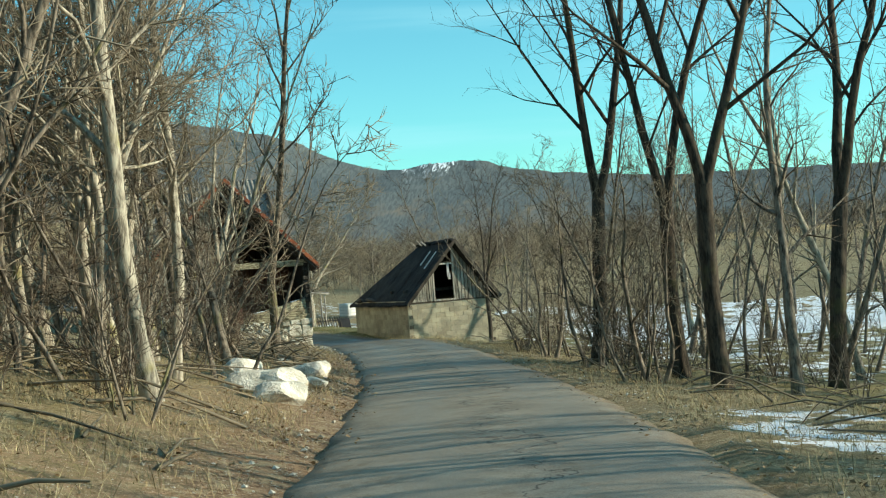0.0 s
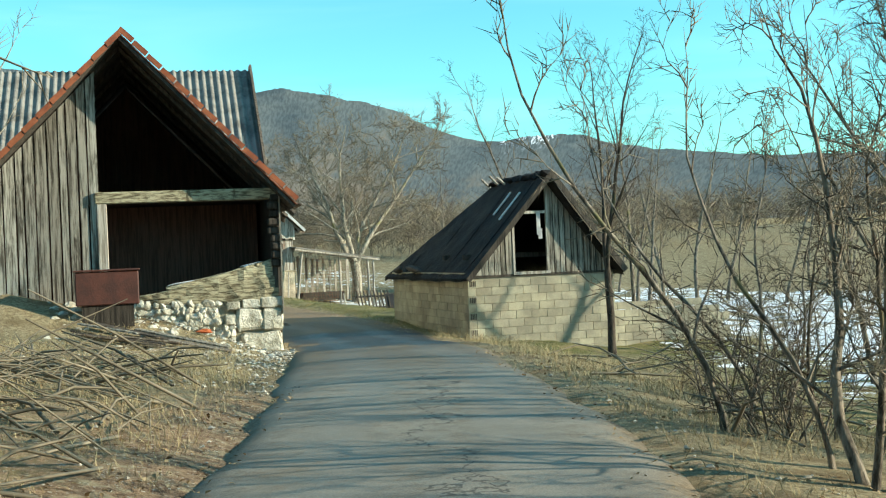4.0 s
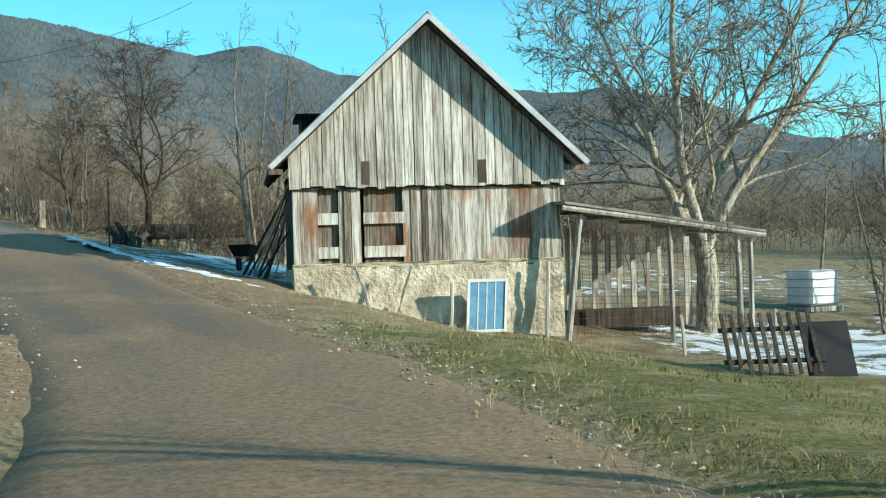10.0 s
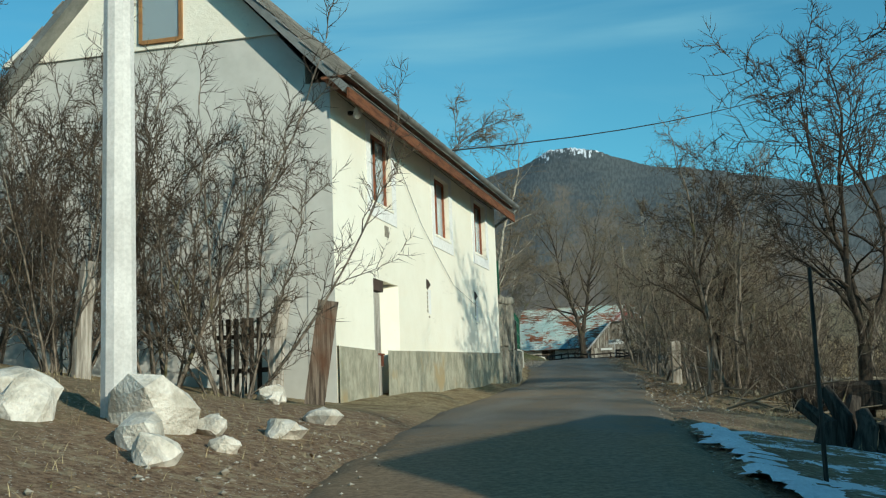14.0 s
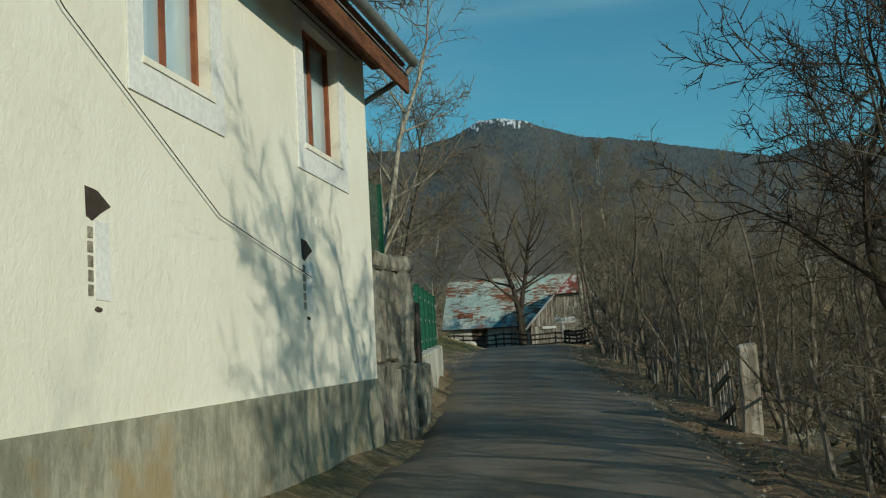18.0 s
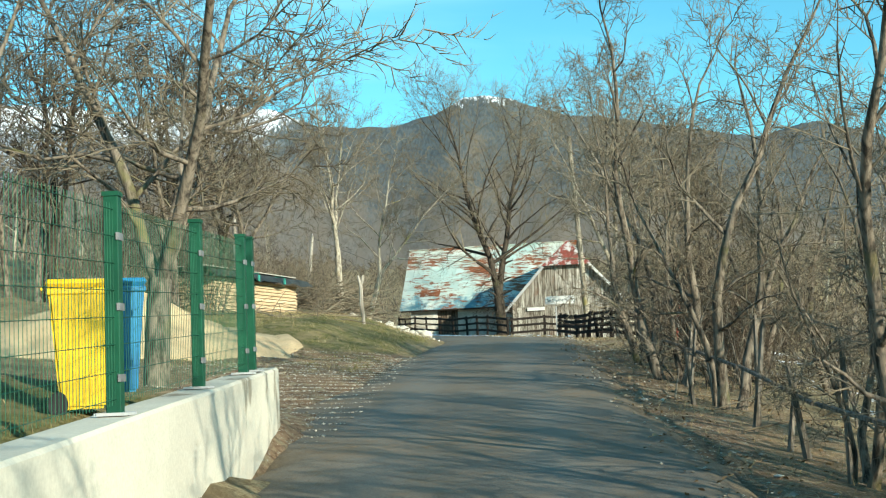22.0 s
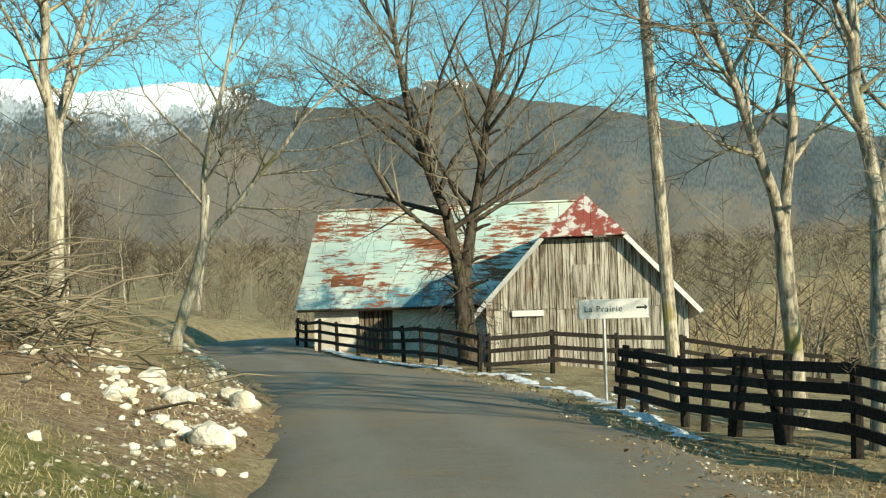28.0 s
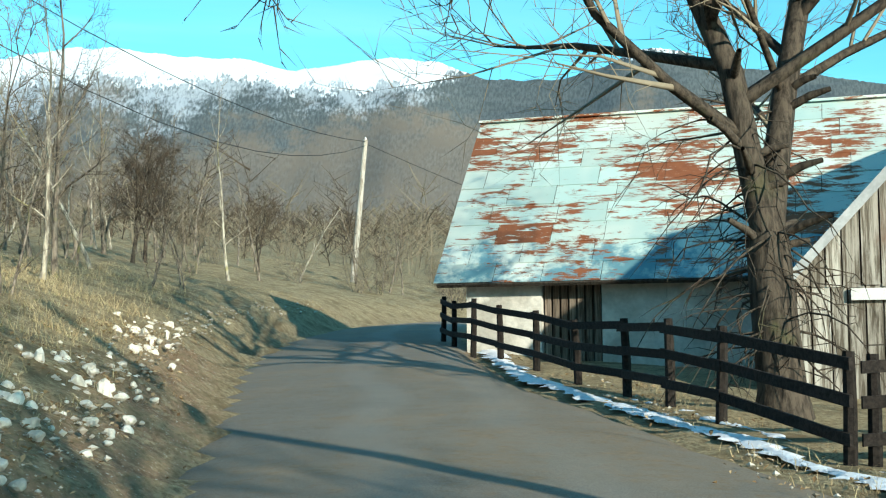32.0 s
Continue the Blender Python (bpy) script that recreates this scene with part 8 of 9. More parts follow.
    for k in range(5):
        z = 0.2 + k * 0.22
        for a, b in (((-.53, -.53), (.53, -.53)), ((.53, -.53), (.53, .53)), ((.53, .53), (-.53, .53)), ((-.53, .53), (-.53, -.53))):
            tube(bm, [(a[0], a[1], z), (b[0], b[1], z)], 0.01, 4, False)
    part("cage", bm, "steel", o)
    # clutter and straw beside the tank
    for k in range(10):
        x, y = 43 + r.uniform(-3, 5), 71 + r.uniform(-3, 4)
        single("scrap_board", boxes((0, r.uniform(0.8, 1.8), 0, r.uniform(0.2, 0.5), 0, 0.05)), "white_paint" if k % 3 == 0 else "board_dark", on_ground(x, y, r.uniform(0, 180), -0.03, r.uniform(-8, 8), 0), "discarded board lying in the snowy meadow", "board", "scrap in the meadow")


M["orange_cloth"] = plain("orange_cloth", (0.42, 0.11, 0.04), (0.26, 0.07, 0.03), 6, 30, 0.9, 0.6, 0.02)
# greyish tone for the round garden object
M["straw"] = plain("straw", (0.36, 0.31, 0.22), (0.22, 0.18, 0.12), 6, 30, 0.95, 0.8, 0.03)

for build in (make_yard, make_fences, make_poles, make_loose):
    build()


# ---------------------------------------------------------------- bare winter trees
def sweep(lines, sides_of=None):
    """One mesh's vertices and faces from many tapering polylines; a radius of 0 at the end makes a point."""
    verts, faces = [], []
    for pts, rad, sides in lines:
        base = len(verts)
        n = len(pts)
        tip = rad[-1] == 0
        for i in range(n - 1 if tip else n):
            d = (pts[min(i + 1, n - 1)] - pts[max(i - 1, 0)])
            d = d.normalized() if d.length > 1e-6 else Vector((0, 0, 1))
            s = d.cross(Vector((0.31, 0.17, 0.93))).normalized()
            t = d.cross(s)
            for k in range(sides):
                a = 2 * math.pi * k / sides
                verts.append(pts[i] + (s * math.cos(a) + t * math.sin(a)) * rad[i])
        for i in range(n - 2 if tip else n - 1):
            for k in range(sides):
                j = (k + 1) % sides
                faces.append((base + i * sides + k, base + i * sides + j, base + (i + 1) * sides + j, base + (i + 1) * sides + k))
        if tip:
            verts.append(pts[-1])
            o = base + (n - 2) * sides
            for k in range(sides):
                faces.append((o + k, o + (k + 1) % sides, len(verts) - 1))
    return verts, faces


def grow(seed, H, R, bole, limbs, angle, reach, n2, n3, up=0.25, wander=0.10, stems=1, lean=0.05, spread=0.0, twig=0.011, n4=0, leaders=1, fan=0.0, droop=0.55, face=None):
    """Trunk-and-limb lines and twig lines of one tree standing at the origin."""
    r = random.Random(seed)
    thick, thin = [], []

    def jitter(k):
        return Vector((r.gauss(0, k), r.gauss(0, k), r.gauss(0, k)))

    def shoot(p, d, length, r0, r1, n, sides, lift, wob, store):
        pts, rad = [p.copy()], [r0]
        d = d.normalized()
        for i in range(1, n + 1):
            d = (d + jitter(wob) + Vector((0, 0, lift))).normalized()
            p = p + d * (length / n)
            pts.append(p.copy())
            rad.append(r0 + (r1 - r0) * i / n)
        store.append((pts, rad, sides))
        return pts, rad

    def along(pts, u):
        f = u * (len(pts) - 1)
        i = min(int(f), len(pts) - 2)
        return pts[i].lerp(pts[i + 1], f - i), (pts[i + 1] - pts[i]).normalized(), i

    def aside(d, a, az=None):
        s = d.cross(jitter(1.0)).normalized()
        if az is not None:
            s = Vector((math.cos(az), math.sin(az), 0))
            s = (s - d * s.dot(d)).normalized()
        return (d * math.cos(a) + s * math.sin(a)).normalized()

    def clothe(tr, rad, k, first):
        """Limbs, branches and twigs along one leader."""
        turn = r.uniform(0, 6.28)
        for b in range(limbs):
            u = min(0.98, first + (0.99 - first) * (b + r.random()) / limbs)
            p, d, i = along(tr, u)
            v = (u - first) / (1.001 - first)
            a = radians(angle * r.uniform(0.7, 1.25) * (1.1 - 0.35 * v))
            turn += 2.4 + r.uniform(-0.5, 0.5)
            ll = H * k * reach * (1.08 - droop * v) * r.uniform(0.6, 1.15)
            rr = max(0.011, rad[i] * r.uniform(0.38, 0.62))
            l1, r1 = shoot(p, aside(d, a, turn), ll, rr, 0, 5, 4 if R > 0.08 else 3, up * 0.35, wander, thick)
            for c in range(n2):
                u2 = min(0.99, 0.15 + 0.85 * (c + r.random()) / n2)
                p2, d2, i2 = along(l1, u2)
                l2len = max(0.28, ll * r.uniform(0.28, 0.5) * (1.15 - 0.6 * u2))
                l2, _ = shoot(p2, aside(d2, radians(r.uniform(28, 60))), l2len, max(twig, r1[i2] * 0.5), 0, 2, 3, up * 0.4, wander * 1.6, thin)
                for e in range(n3):
                    u3 = min(0.99, 0.15 + 0.85 * (e + r.random()) / n3)
                    p3, d3, _ = along(l2, u3)
                    l3, _ = shoot(p3, aside(d3, radians(r.uniform(25, 62))), max(0.2, l2len * r.uniform(0.3, 0.6)), twig * 0.75, 0, 2 if n4 else 1, 3, up * 0.5, wander * 1.3, thin)
                    for g in range(n4):
                        p4, d4, _ = along(l3, r.uniform(0.2, 0.95))
                        shoot(p4, aside(d4, radians(r.uniform(25, 55))), max(0.13, l2len * r.uniform(0.14, 0.28)), twig * 0.5, 0, 1, 3, up, wander, thin)

    for st in range(stems):
        k = 1.0 if stems == 1 else r.uniform(0.6, 1.0)
        az = r.uniform(0, 6.28) if stems < 3 else 6.28 * (st + r.uniform(-.3, .3)) / stems
        out = spread * r.uniform(0.4, 1.0)
        d0 = Vector((math.cos(az) * out + r.gauss(0, lean), math.sin(az) * out + r.gauss(0, lean), 1))
        start = Vector((math.cos(az) * 0.12 * (stems > 1), math.sin(az) * 0.12 * (stems > 1), -0.25))
        sides = 8 if R > 0.08 else 5
        if leaders == 1:
            tr, rad = shoot(start, d0, H * k + 0.25, R * k, R * k * 0.07, 11, sides, 0.03, wander * 0.5, thick)
            rad[0] *= 1.35
            clothe(tr, rad, k, bole)
        else:
            tr, rad = shoot(start, d0, H * k * bole + 0.25, R * k, R * k * 0.85, 4, sides, 0.02, wander * 0.3, thick)
            rad[0] *= 1.4
            top, d = tr[-1], (tr[-1] - tr[-2]).normalized()
            a0 = r.uniform(0, 6.28) if face is None else face
            for q in range(leaders):
                f = radians(fan * r.uniform(0.7, 1.25))
                w = r.uniform(0.8, 1.0) if q else 1.0
                l0, r0 = shoot(top - d * 0.08, aside(d, f, a0 + 6.28 * q / leaders), H * k * (1 - bole) * w / math.cos(f) ** 0.5, R * k * 0.85 * (0.75 if leaders == 2 else 0.62), R * k * 0.06, 10, sides - 1, up * 0.16, wander * 0.6, thick)
                clothe(l0, r0, k, 0.12)
    return thick, thin


def line_mesh(name, lines, material):
    v, f = sweep(lines, None)
    me = bpy.data.meshes.new(name)
    me.from_pydata([tuple(p) for p in v], [], f)
    me.polygons.foreach_set("use_smooth", np.ones(len(f), bool))
    me.materials.append(M[material])
    return me


def tree_kind(name, category, label, group, bark_mat, twig_mat, **how):
    """A tree as an Empty with its trunk and crown; placed by plant()."""
    thick, thin = grow(**how)
    return dict(stems=[(p, q) for p, q, _ in thick if q[0] > 0.14],name=name, category=category, label=label, group=group, trunk=line_mesh("trunk", thick, bark_mat), crown=line_mesh("crown", thin, twig_mat))


def plant(kind, x, y, scale=1.0, rz=None, label="", z=None, lean=(0, 0), tall=1.0):
    o = new(kind["name"])
    o.empty_display_size = 0.2
    g = (ground(x, y) if z is None else z) - 0.04
    o.matrix_basis = pose(x, y, g, lean[0], lean[1], rng.uniform(0, 360) if rz is None else rz) @ Matrix.Diagonal((scale, scale, scale * tall, 1))
    tagged(o, label or kind["label"], kind["category"], kind["group"])
    for nm in ("trunk", "crown"):
        p = new(nm, kind[nm])
        p.parent = o
    return o


FAR_TREES = []


def plant_far(kind, x, y, scale, rz, lean):
    """A tree too far off to pick out: it joins the woodland behind."""
    FAR_TREES.append((kind, pose(x, y, ground(x, y) - 0.04, lean[0], lean[1], rz) @ Matrix.Diagonal((scale, scale, scale, 1))))


def make_woodland():
    heaps = collections.defaultdict(list)
    for kind, m in FAR_TREES:
        for nm in ("trunk", "crown"):
            heaps[nm, kind[nm].materials[0].name].append((kind[nm], np.array(m)))
    for (nm, material), trees in heaps.items():
        cos, loops, starts, totals = [], [], [], []
        nv = nl = 0
        cache = {}
        for me, m in trees:
            if me.name not in cache:
                co = np.empty(len(me.vertices) * 3, np.float32)
                me.vertices.foreach_get("co", co)
                li = np.empty(len(me.loops), np.int32)
                me.loops.foreach_get("vertex_index", li)
                st, to = np.empty(len(me.polygons), np.int32), np.empty(len(me.polygons), np.int32)
                me.polygons.foreach_get("loop_start", st)
                me.polygons.foreach_get("loop_total", to)
                cache[me.name] = (co.reshape(-1, 3), li, st, to)
            co, li, st, to = cache[me.name]
            cos.append(co @ m[:3, :3].T + m[:3, 3])
            loops.append(li + nv)
            starts.append(st + nl)
            totals.append(to)
            nv += len(co)
            nl += len(li)
        out = bpy.data.meshes.new("woodland")
        out.vertices.add(nv)
        out.vertices.foreach_set("co", np.concatenate(cos).astype(np.float32).ravel())
        out.loops.add(nl)
        out.loops.foreach_set("vertex_index", np.concatenate(loops).astype(np.int32))
        st = np.concatenate(starts).astype(np.int32)
        out.polygons.add(len(st))
        out.polygons.foreach_set("loop_start", st)
        out.polygons.foreach_set("loop_total", np.concatenate(totals).astype(np.int32))
        out.polygons.foreach_set("use_smooth", np.ones(len(st), bool))
        out.update(calc_edges=True)
        out.materials.append(bpy.data.materials[material])
        tagged(new("woodland", out), "leafless woodland behind the roadside, bare trunks" if nm == "trunk" else "leafless woodland behind the roadside, bare twigs", "woodland", kind="stuff")


def make_trees():
    T = {}
    for i in range(3):
        T["tall%d" % i] = tree_kind("bare_tree", "tree", "tall bare roadside tree with dark bark", "roadside trees", "bark_dark", "twig",
                                    seed=100 + i, H=12.5, R=0.155, bole=0.27, limbs=10, angle=40, reach=0.30, n2=7, n3=6, up=0.2, n4=2, leaders=2, fan=12, twig=0.010)
    for i in range(5):
        T["wood%d" % i] = tree_kind("bare_tree", "tree", "slender bare woodland tree with grey-brown bark", "woodland trees", "bark_mid" if i % 2 else "bark_pale", "twig" if i % 2 else "twig_pale",
                                    seed=120 + i, H=9.5, R=0.095, bole=0.22, limbs=14, angle=40, reach=0.27, n2=6, n3=5, up=0.26, lean=0.09, twig=0.0095, wander=0.15)
    for i in range(4):
        T["back%d" % i] = tree_kind("bare_tree", "tree", "bare woodland tree standing back from the road", "woodland trees", "bark_mid", "twig" if i % 2 else "twig_pale",
                                    seed=220 + i, H=9.5, R=0.10, bole=0.2, limbs=11, angle=42, reach=0.27, n2=5, n3=4, up=0.24, lean=0.08, twig=0.013, wander=0.13)
    for i in range(4):
        T["thin%d" % i] = tree_kind("sapling", "tree", "thin bare sapling with crooked stems", "saplings", "bark_mid", "twig" if i % 2 else "twig_pale",
                                    seed=140 + i, H=5.2, R=0.04, bole=0.14, limbs=9, angle=40, reach=0.26, n2=5, n3=4, up=0.2, stems=2, spread=0.26, wander=0.22, twig=0.0075)
    for i in range(4):
        T["bush%d" % i] = tree_kind("bare_bush", "bush", "leafless tangled bush of brown twigs", "bushes", "bark_mid", "twig" if i < 2 else "twig_pale",
                                    seed=160 + i, H=2.4, R=0.022, bole=0.08, limbs=7, angle=38, reach=0.34, n2=4, n3=4, up=0.12, stems=6, spread=0.6, wander=0.16, twig=0.006)
    for i in range(2):
        T["lilac%d" % i] = tree_kind("garden_bush", "bush", "large leafless many-stemmed bush before the house gable", "garden bushes", "bark_mid", "twig",
                                     seed=171 + i, H=4.6, R=0.03, bole=0.10, limbs=10, angle=32, reach=0.28, n2=7, n3=6, up=0.16, stems=9, spread=0.6, wander=0.13, twig=0.0065)
    T["walnut"] = tree_kind("walnut_tree", "tree", "spreading bare walnut tree with pale branches", "", "bark_pale", "twig_pale",
                            seed=183, H=8.6, R=0.25, bole=0.20, limbs=12, angle=52, reach=0.42, n2=10, n3=8, up=0.10, wander=0.17, n4=2, twig=0.016, leaders=5, fan=34, droop=0.4)
    T["yard"] = tree_kind("yard_tree", "tree", "spreading bare fruit tree in the yard", "", "bark_mid", "twig_pale",
                          seed=187, H=7.6, R=0.15, bole=0.19, limbs=13, angle=55, reach=0.40, n2=10, n3=8, up=0.07, wander=0.19, n4=2, leaders=3, fan=24, twig=0.012)
    T["ash"] = tree_kind("barn_tree", "tree", "big bare twin-stemmed tree before the barn", "", "bark_dark", "twig_pale",
                         seed=192, H=12.2, R=0.285, bole=0.17, limbs=24, angle=48, reach=0.50, n2=13, n3=7, up=0.25, wander=0.13, n4=2, twig=0.011, leaders=2, fan=14, droop=0.55, face=0.25)
    T["fruit"] = tree_kind("fruit_tree", "tree", "gnarled bare fruit tree with mossy bark", "garden trees", "bark_dark", "twig",
                           seed=195, H=6.4, R=0.125, bole=0.22, limbs=13, angle=54, reach=0.48, n2=9, n3=7, up=0.10, wander=0.19, n4=2, leaders=3, fan=20, twig=0.012)
    T["pale"] = tree_kind("pale_tree", "tree", "bare tree with pale grey lichened bark", "pale trees", "bark_pale", "twig_pale",
                          seed=198, H=10.5, R=0.145, bole=0.26, limbs=18, angle=54, reach=0.35, n2=11, n3=8, up=0.13, wander=0.17, n4=2, leaders=2, fan=15, twig=0.011)
    T["coppice"] = tree_kind("coppiced_tree", "tree", "old coppiced tree with several leaning stems", "verge trees", "bark_mid", "twig_pale",
                             seed=203, H=5.8, R=0.08, bole=0.2, limbs=11, angle=42, reach=0.34, n2=7, n3=6, up=0.12, stems=3, spread=0.30, wander=0.25, n4=2, twig=0.0075)
    r = random.Random(91)
    woods = ["wood%d" % i for i in range(5)]
    thins = ["thin%d" % i for i in range(4)]
    bushes = ["bush%d" % i for i in range(4)]
    dark_bushes, dark_woods = ["bush0", "bush1"], ["wood1", "wood3"]
    backs = ["back%d" % i for i in range(4)]

    def free(x, y, gap=0.0):
        t, d, _ = station([x], [y])
        if -1.9 - gap < d[0] < 1.9 + gap:
            return False
        # a gap in the trees lets the sun through to the boulders
        ux, uy = x - 8.4, y - 15.4
        if 0 < ux * 0.788 - uy * 0.616 < 26 and abs(ux * 0.616 + uy * 0.788) < 1.7:
            return False
        # the house front stands in the sun
        if 20 < x < 42 and 83.5 < y + (x - 19) * 0.782 < 96.4:
            return False
        for x0, x1, y0, y1 in ((13.0, 24.6, 38.0, 54.5), (26.4, 35.5, 40.0, 48.0), (28.3, 39.5, 67.0, 78.5), (12.2, 19.8, 83.2, 98.5), (4.5, 18.6, 164.3, 177), (8.0, 13.5, 116.5, 126), (7.5, 10.5, 132.5, 139)):
            if x0 < x < x1 and y0 < y < y1:
                return False
        return True

    # first stretch, right verge: three big trees, then stems and thicket
    plant(T["tall0"], 17.2, 19.3, 1.05, 40, "tall dark bare tree forking above the verge")
    plant(T["tall1"], 16.2, 15.9, 0.95, 200)
    plant(T["tall2"], 14.1, 13.0, 0.95, 100)
    plant(T["tall1"], 17.6, 13.6, 1.0, 300)
    for k, (x, y, q) in enumerate(((12.6, 29.4, 0.8), (13.6, 31.0, 0.7), (11.4, 30.4, 0.9), (12.0, 33.0, 0.85), (14.2, 33.6, 0.6))):
        plant(T["wood%d" % (k % 5)], x, y, q, 50 * k, "bare woodland tree in front of the old barn")
    q = random.Random(552)
    for k in range(11):
        x, y = beside(q.uniform(2.6, 5.7), -q.uniform(3.3, 6.5))
        if free(x, y):
            plant(T["pale" if k % 2 else "wood%d" % (k % 5)], x, y, q.uniform(0.55, 0.72) if k % 2 else q.uniform(1.0, 1.3), q.uniform(0, 360), "bare woodland tree on the bank before the old barn", lean=(q.uniform(-7, 7), q.uniform(-7, 7)))
    for t0, t1, n, d0, d1, kinds, s0, s1 in (
            (1.5, 8.2, 26, 7, 16, backs, 0.5, 0.8), (17.6, 20.0, 22, 2.5, 4.2, dark_bushes, 0.3, 0.48),
            (2.4, 6.6, 18, 2.7, 5.5, thins, 0.6, 1.1), (1.0, 6.8, 30, 3.0, 7.0, dark_bushes, 0.5, 0.85), (0.5, 7.0, 16, 4.5, 14, woods, 0.6, 1.0),
            (-1, 8.5, 44, 13, 58, backs, 0.8, 1.3), (8.0, 12.5, 16, 22, 55, backs, 0.8, 1.2), (0.5, 5.0, 14, 7, 20, thins, 0.8, 1.3),
            (0.5, 5.6, 58, -12, -3.8, woods, 0.75, 1.2), (1.0, 6.2, 26, -22, -11, backs, 0.9, 1.3), (0.8, 5.9, 54, -8.5, -3.4, thins, 0.8, 1.5), (0.0, 6.3, 26, -8, -3.3, dark_bushes, 0.5, 1.0),
            (19.6, 21.5, 8, 2.7, 5.0, thins, 0.4, 0.58), (21.5, 26.0, 12, 2.8, 5.5, thins, 0.55, 0.85), (19.8, 27.5, 16, 3.0, 6.5, ["coppice"], 0.6, 0.85), (17.8, 19.4, 9, 3.0, 7.0, dark_bushes, 0.45, 0.65), (19.4, 27.5, 30, 2.9, 7.0, dark_bushes, 0.45, 0.8), (19.8, 28.0, 16, 6.5, 16, dark_woods, 0.4, 0.6), (18.5, 30.0, 26, 14, 34, backs, 0.6, 0.9),
            (26.5, 29.0, 8, 3.2, 8.0, thins, 0.8, 1.1), (28.0, 33.0, 5, 9.0, 16, woods, 0.5, 0.7),
            (9.5, 13.0, 10, 20, 40, backs, 0.7, 1.1), (20.5, 25.0, 16, -22, -9, backs, 0.6, 0.95), (25.5, 29.0, 20, -20, -9.5, backs, 0.65, 1.0), (25.5, 34.0, 12, -30, -18, backs, 0.8, 1.2),
            (25.5, 31.0, 12, -12, -6.5, bushes, 0.6, 1.0), (31.5, 41.0, 18, -30, -9, backs, 0.5, 0.8), (36.0, 44.0, 34, -26, -8, backs, 0.4, 0.7), (31.5, 40.0, 10, -9, -5, thins, 0.6, 0.9),
            (40.5, 48.0, 16, -16, -4, bushes, 0.9, 1.4), (40.5, 50.0, 8, -30, -8, backs, 0.6, 0.9), (42.0, 50.0, 6, 6, 20, woods, 0.6, 0.9),
            (13.0, 17.5, 10, 9, 24, thins, 0.8, 1.2), (12.5, 17.0, 14, -28, -9, backs, 0.7, 1.0), (28.0, 33.0, 16, -9, -5.5, bushes, 0.7, 1.1), (30.0, 36.0, 10, -16, -8, backs, 0.6, 0.9),
            (25.0, 28.2, 18, 3.2, 7.5, dark_bushes, 0.6, 1.0), (25.0, 27.6, 4, 3.6, 7.0, ["coppice"], 0.8, 1.0)):
        for i in range(n):
            for _ in range(6):
                t, d = r.uniform(t0, t1), r.uniform(d0, d1)
                x, y = beside(t, d)
                if free(x, y, 0.4):
                    kind, size, tilt = T[r.choice(kinds)], r.uniform(s0, s1), (r.uniform(-6, 6), r.uniform(-6, 6))
                    if kinds is backs:
                        plant_far(kind, x, y, size, r.uniform(0, 360), tilt)
                    else:
                        plant(kind, x, y, size, lean=tilt)
                    break
    # beyond the wooden barn
    plant(T["walnut"], 38.9, 71.6, 1.12, 20)
    for i in range(14):
        x, y = r.uniform(27, 50), r.uniform(88, 115)
        if free(x, y, 6) and x > 27:
            plant_far(T[r.choice(backs)], x, y, r.uniform(0.7, 1.15), r.uniform(0, 360), (0, 0))
    for i in range(12):
        x, y = r.uniform(42, 60), r.uniform(52, 84)
        plant_far(T[r.choice(backs)], x, y, r.uniform(0.7, 1.1), r.uniform(0, 360), (0, 0))
    plant(T["tall0"], 27.5, 36.7, 0.55, 150, "dark forked bare tree beside the block shed")
    plant(T["tall2"], 37.0, 35.6, 0.8, 20)
    plant(T["wood1"], 34.6, 49.0, 0.85, 10, "bare tree behind the block shed")
    plant(T["wood3"], 36.5, 47.0, 0.8, 80)
    # garden on the right before the house
    plant(T["fruit"], 27.1, 88.4, 1.06, 15, tall=0.93)
    plant(T["wood3"], 30.2, 84.3, 0.68, 20, "dark upright bare tree in the garden")
    plant(T["wood3"], 29.6, 80.5, 0.72, 40, "young bare poplar behind the barn")
    for k, (x, y, q) in enumerate(((26.4, 87.6, 0.9), (27.8, 88.6, 1.0), (28.9, 85.3, 0.85), (29.8, 86.2, 0.95), (26.0, 87.5, 0.8), (31.2, 85.0, 0.8))):
        plant(T["bush%d" % (k % 2)], x, y, q, 60 * k, "dark tangled bush under the garden trees")
    plant(T["thin1"], 30.2, 82.2, 1.1)
    q = random.Random(321)
    for k in range(26):
        x, y = q.uniform(25.9, 34.0), q.uniform(83.5, 95.0)
        if x > 25.9 + (y < 86) * 1.2:
            plant(T["bush%d" % (k % 2)], x, y, q.uniform(0.8, 1.3), label="dark tangled bush under the garden trees")
    for k in range(5):
        x, y = q.uniform(28.5, 42.0), q.uniform(84.0, 90.0)
        plant(T["wood%d" % (1 + 2 * (k % 2))], x, y, q.uniform(0.5, 0.75), label="dark bare tree in the shady garden")
    for k, (x, y, q) in enumerate(((18.3, 82.0, 1.1), (17.3, 81.8, 1.25), (15.9, 81.7, 1.2), (14.4, 81.9, 1.2), (13.0, 82.0, 1.1), (16.6, 80.3, 0.9), (14.9, 80.0, 0.85), (12.2, 80.6, 0.9))):
        plant(T["lilac%d" % (k % 2)], x, y, q, 70 * k)
    plant(T["fruit"], 15.2, 78.3, 0.62, 210, "low bare fruit tree on the bank")
    plant(T["coppice"], 24.9, 92.5, 1.0, 30, "crooked bare tree opposite the rough wall")
    plant(T["fruit"], 24.6, 94.3, 0.8, 210, "crooked bare tree opposite the rough wall")
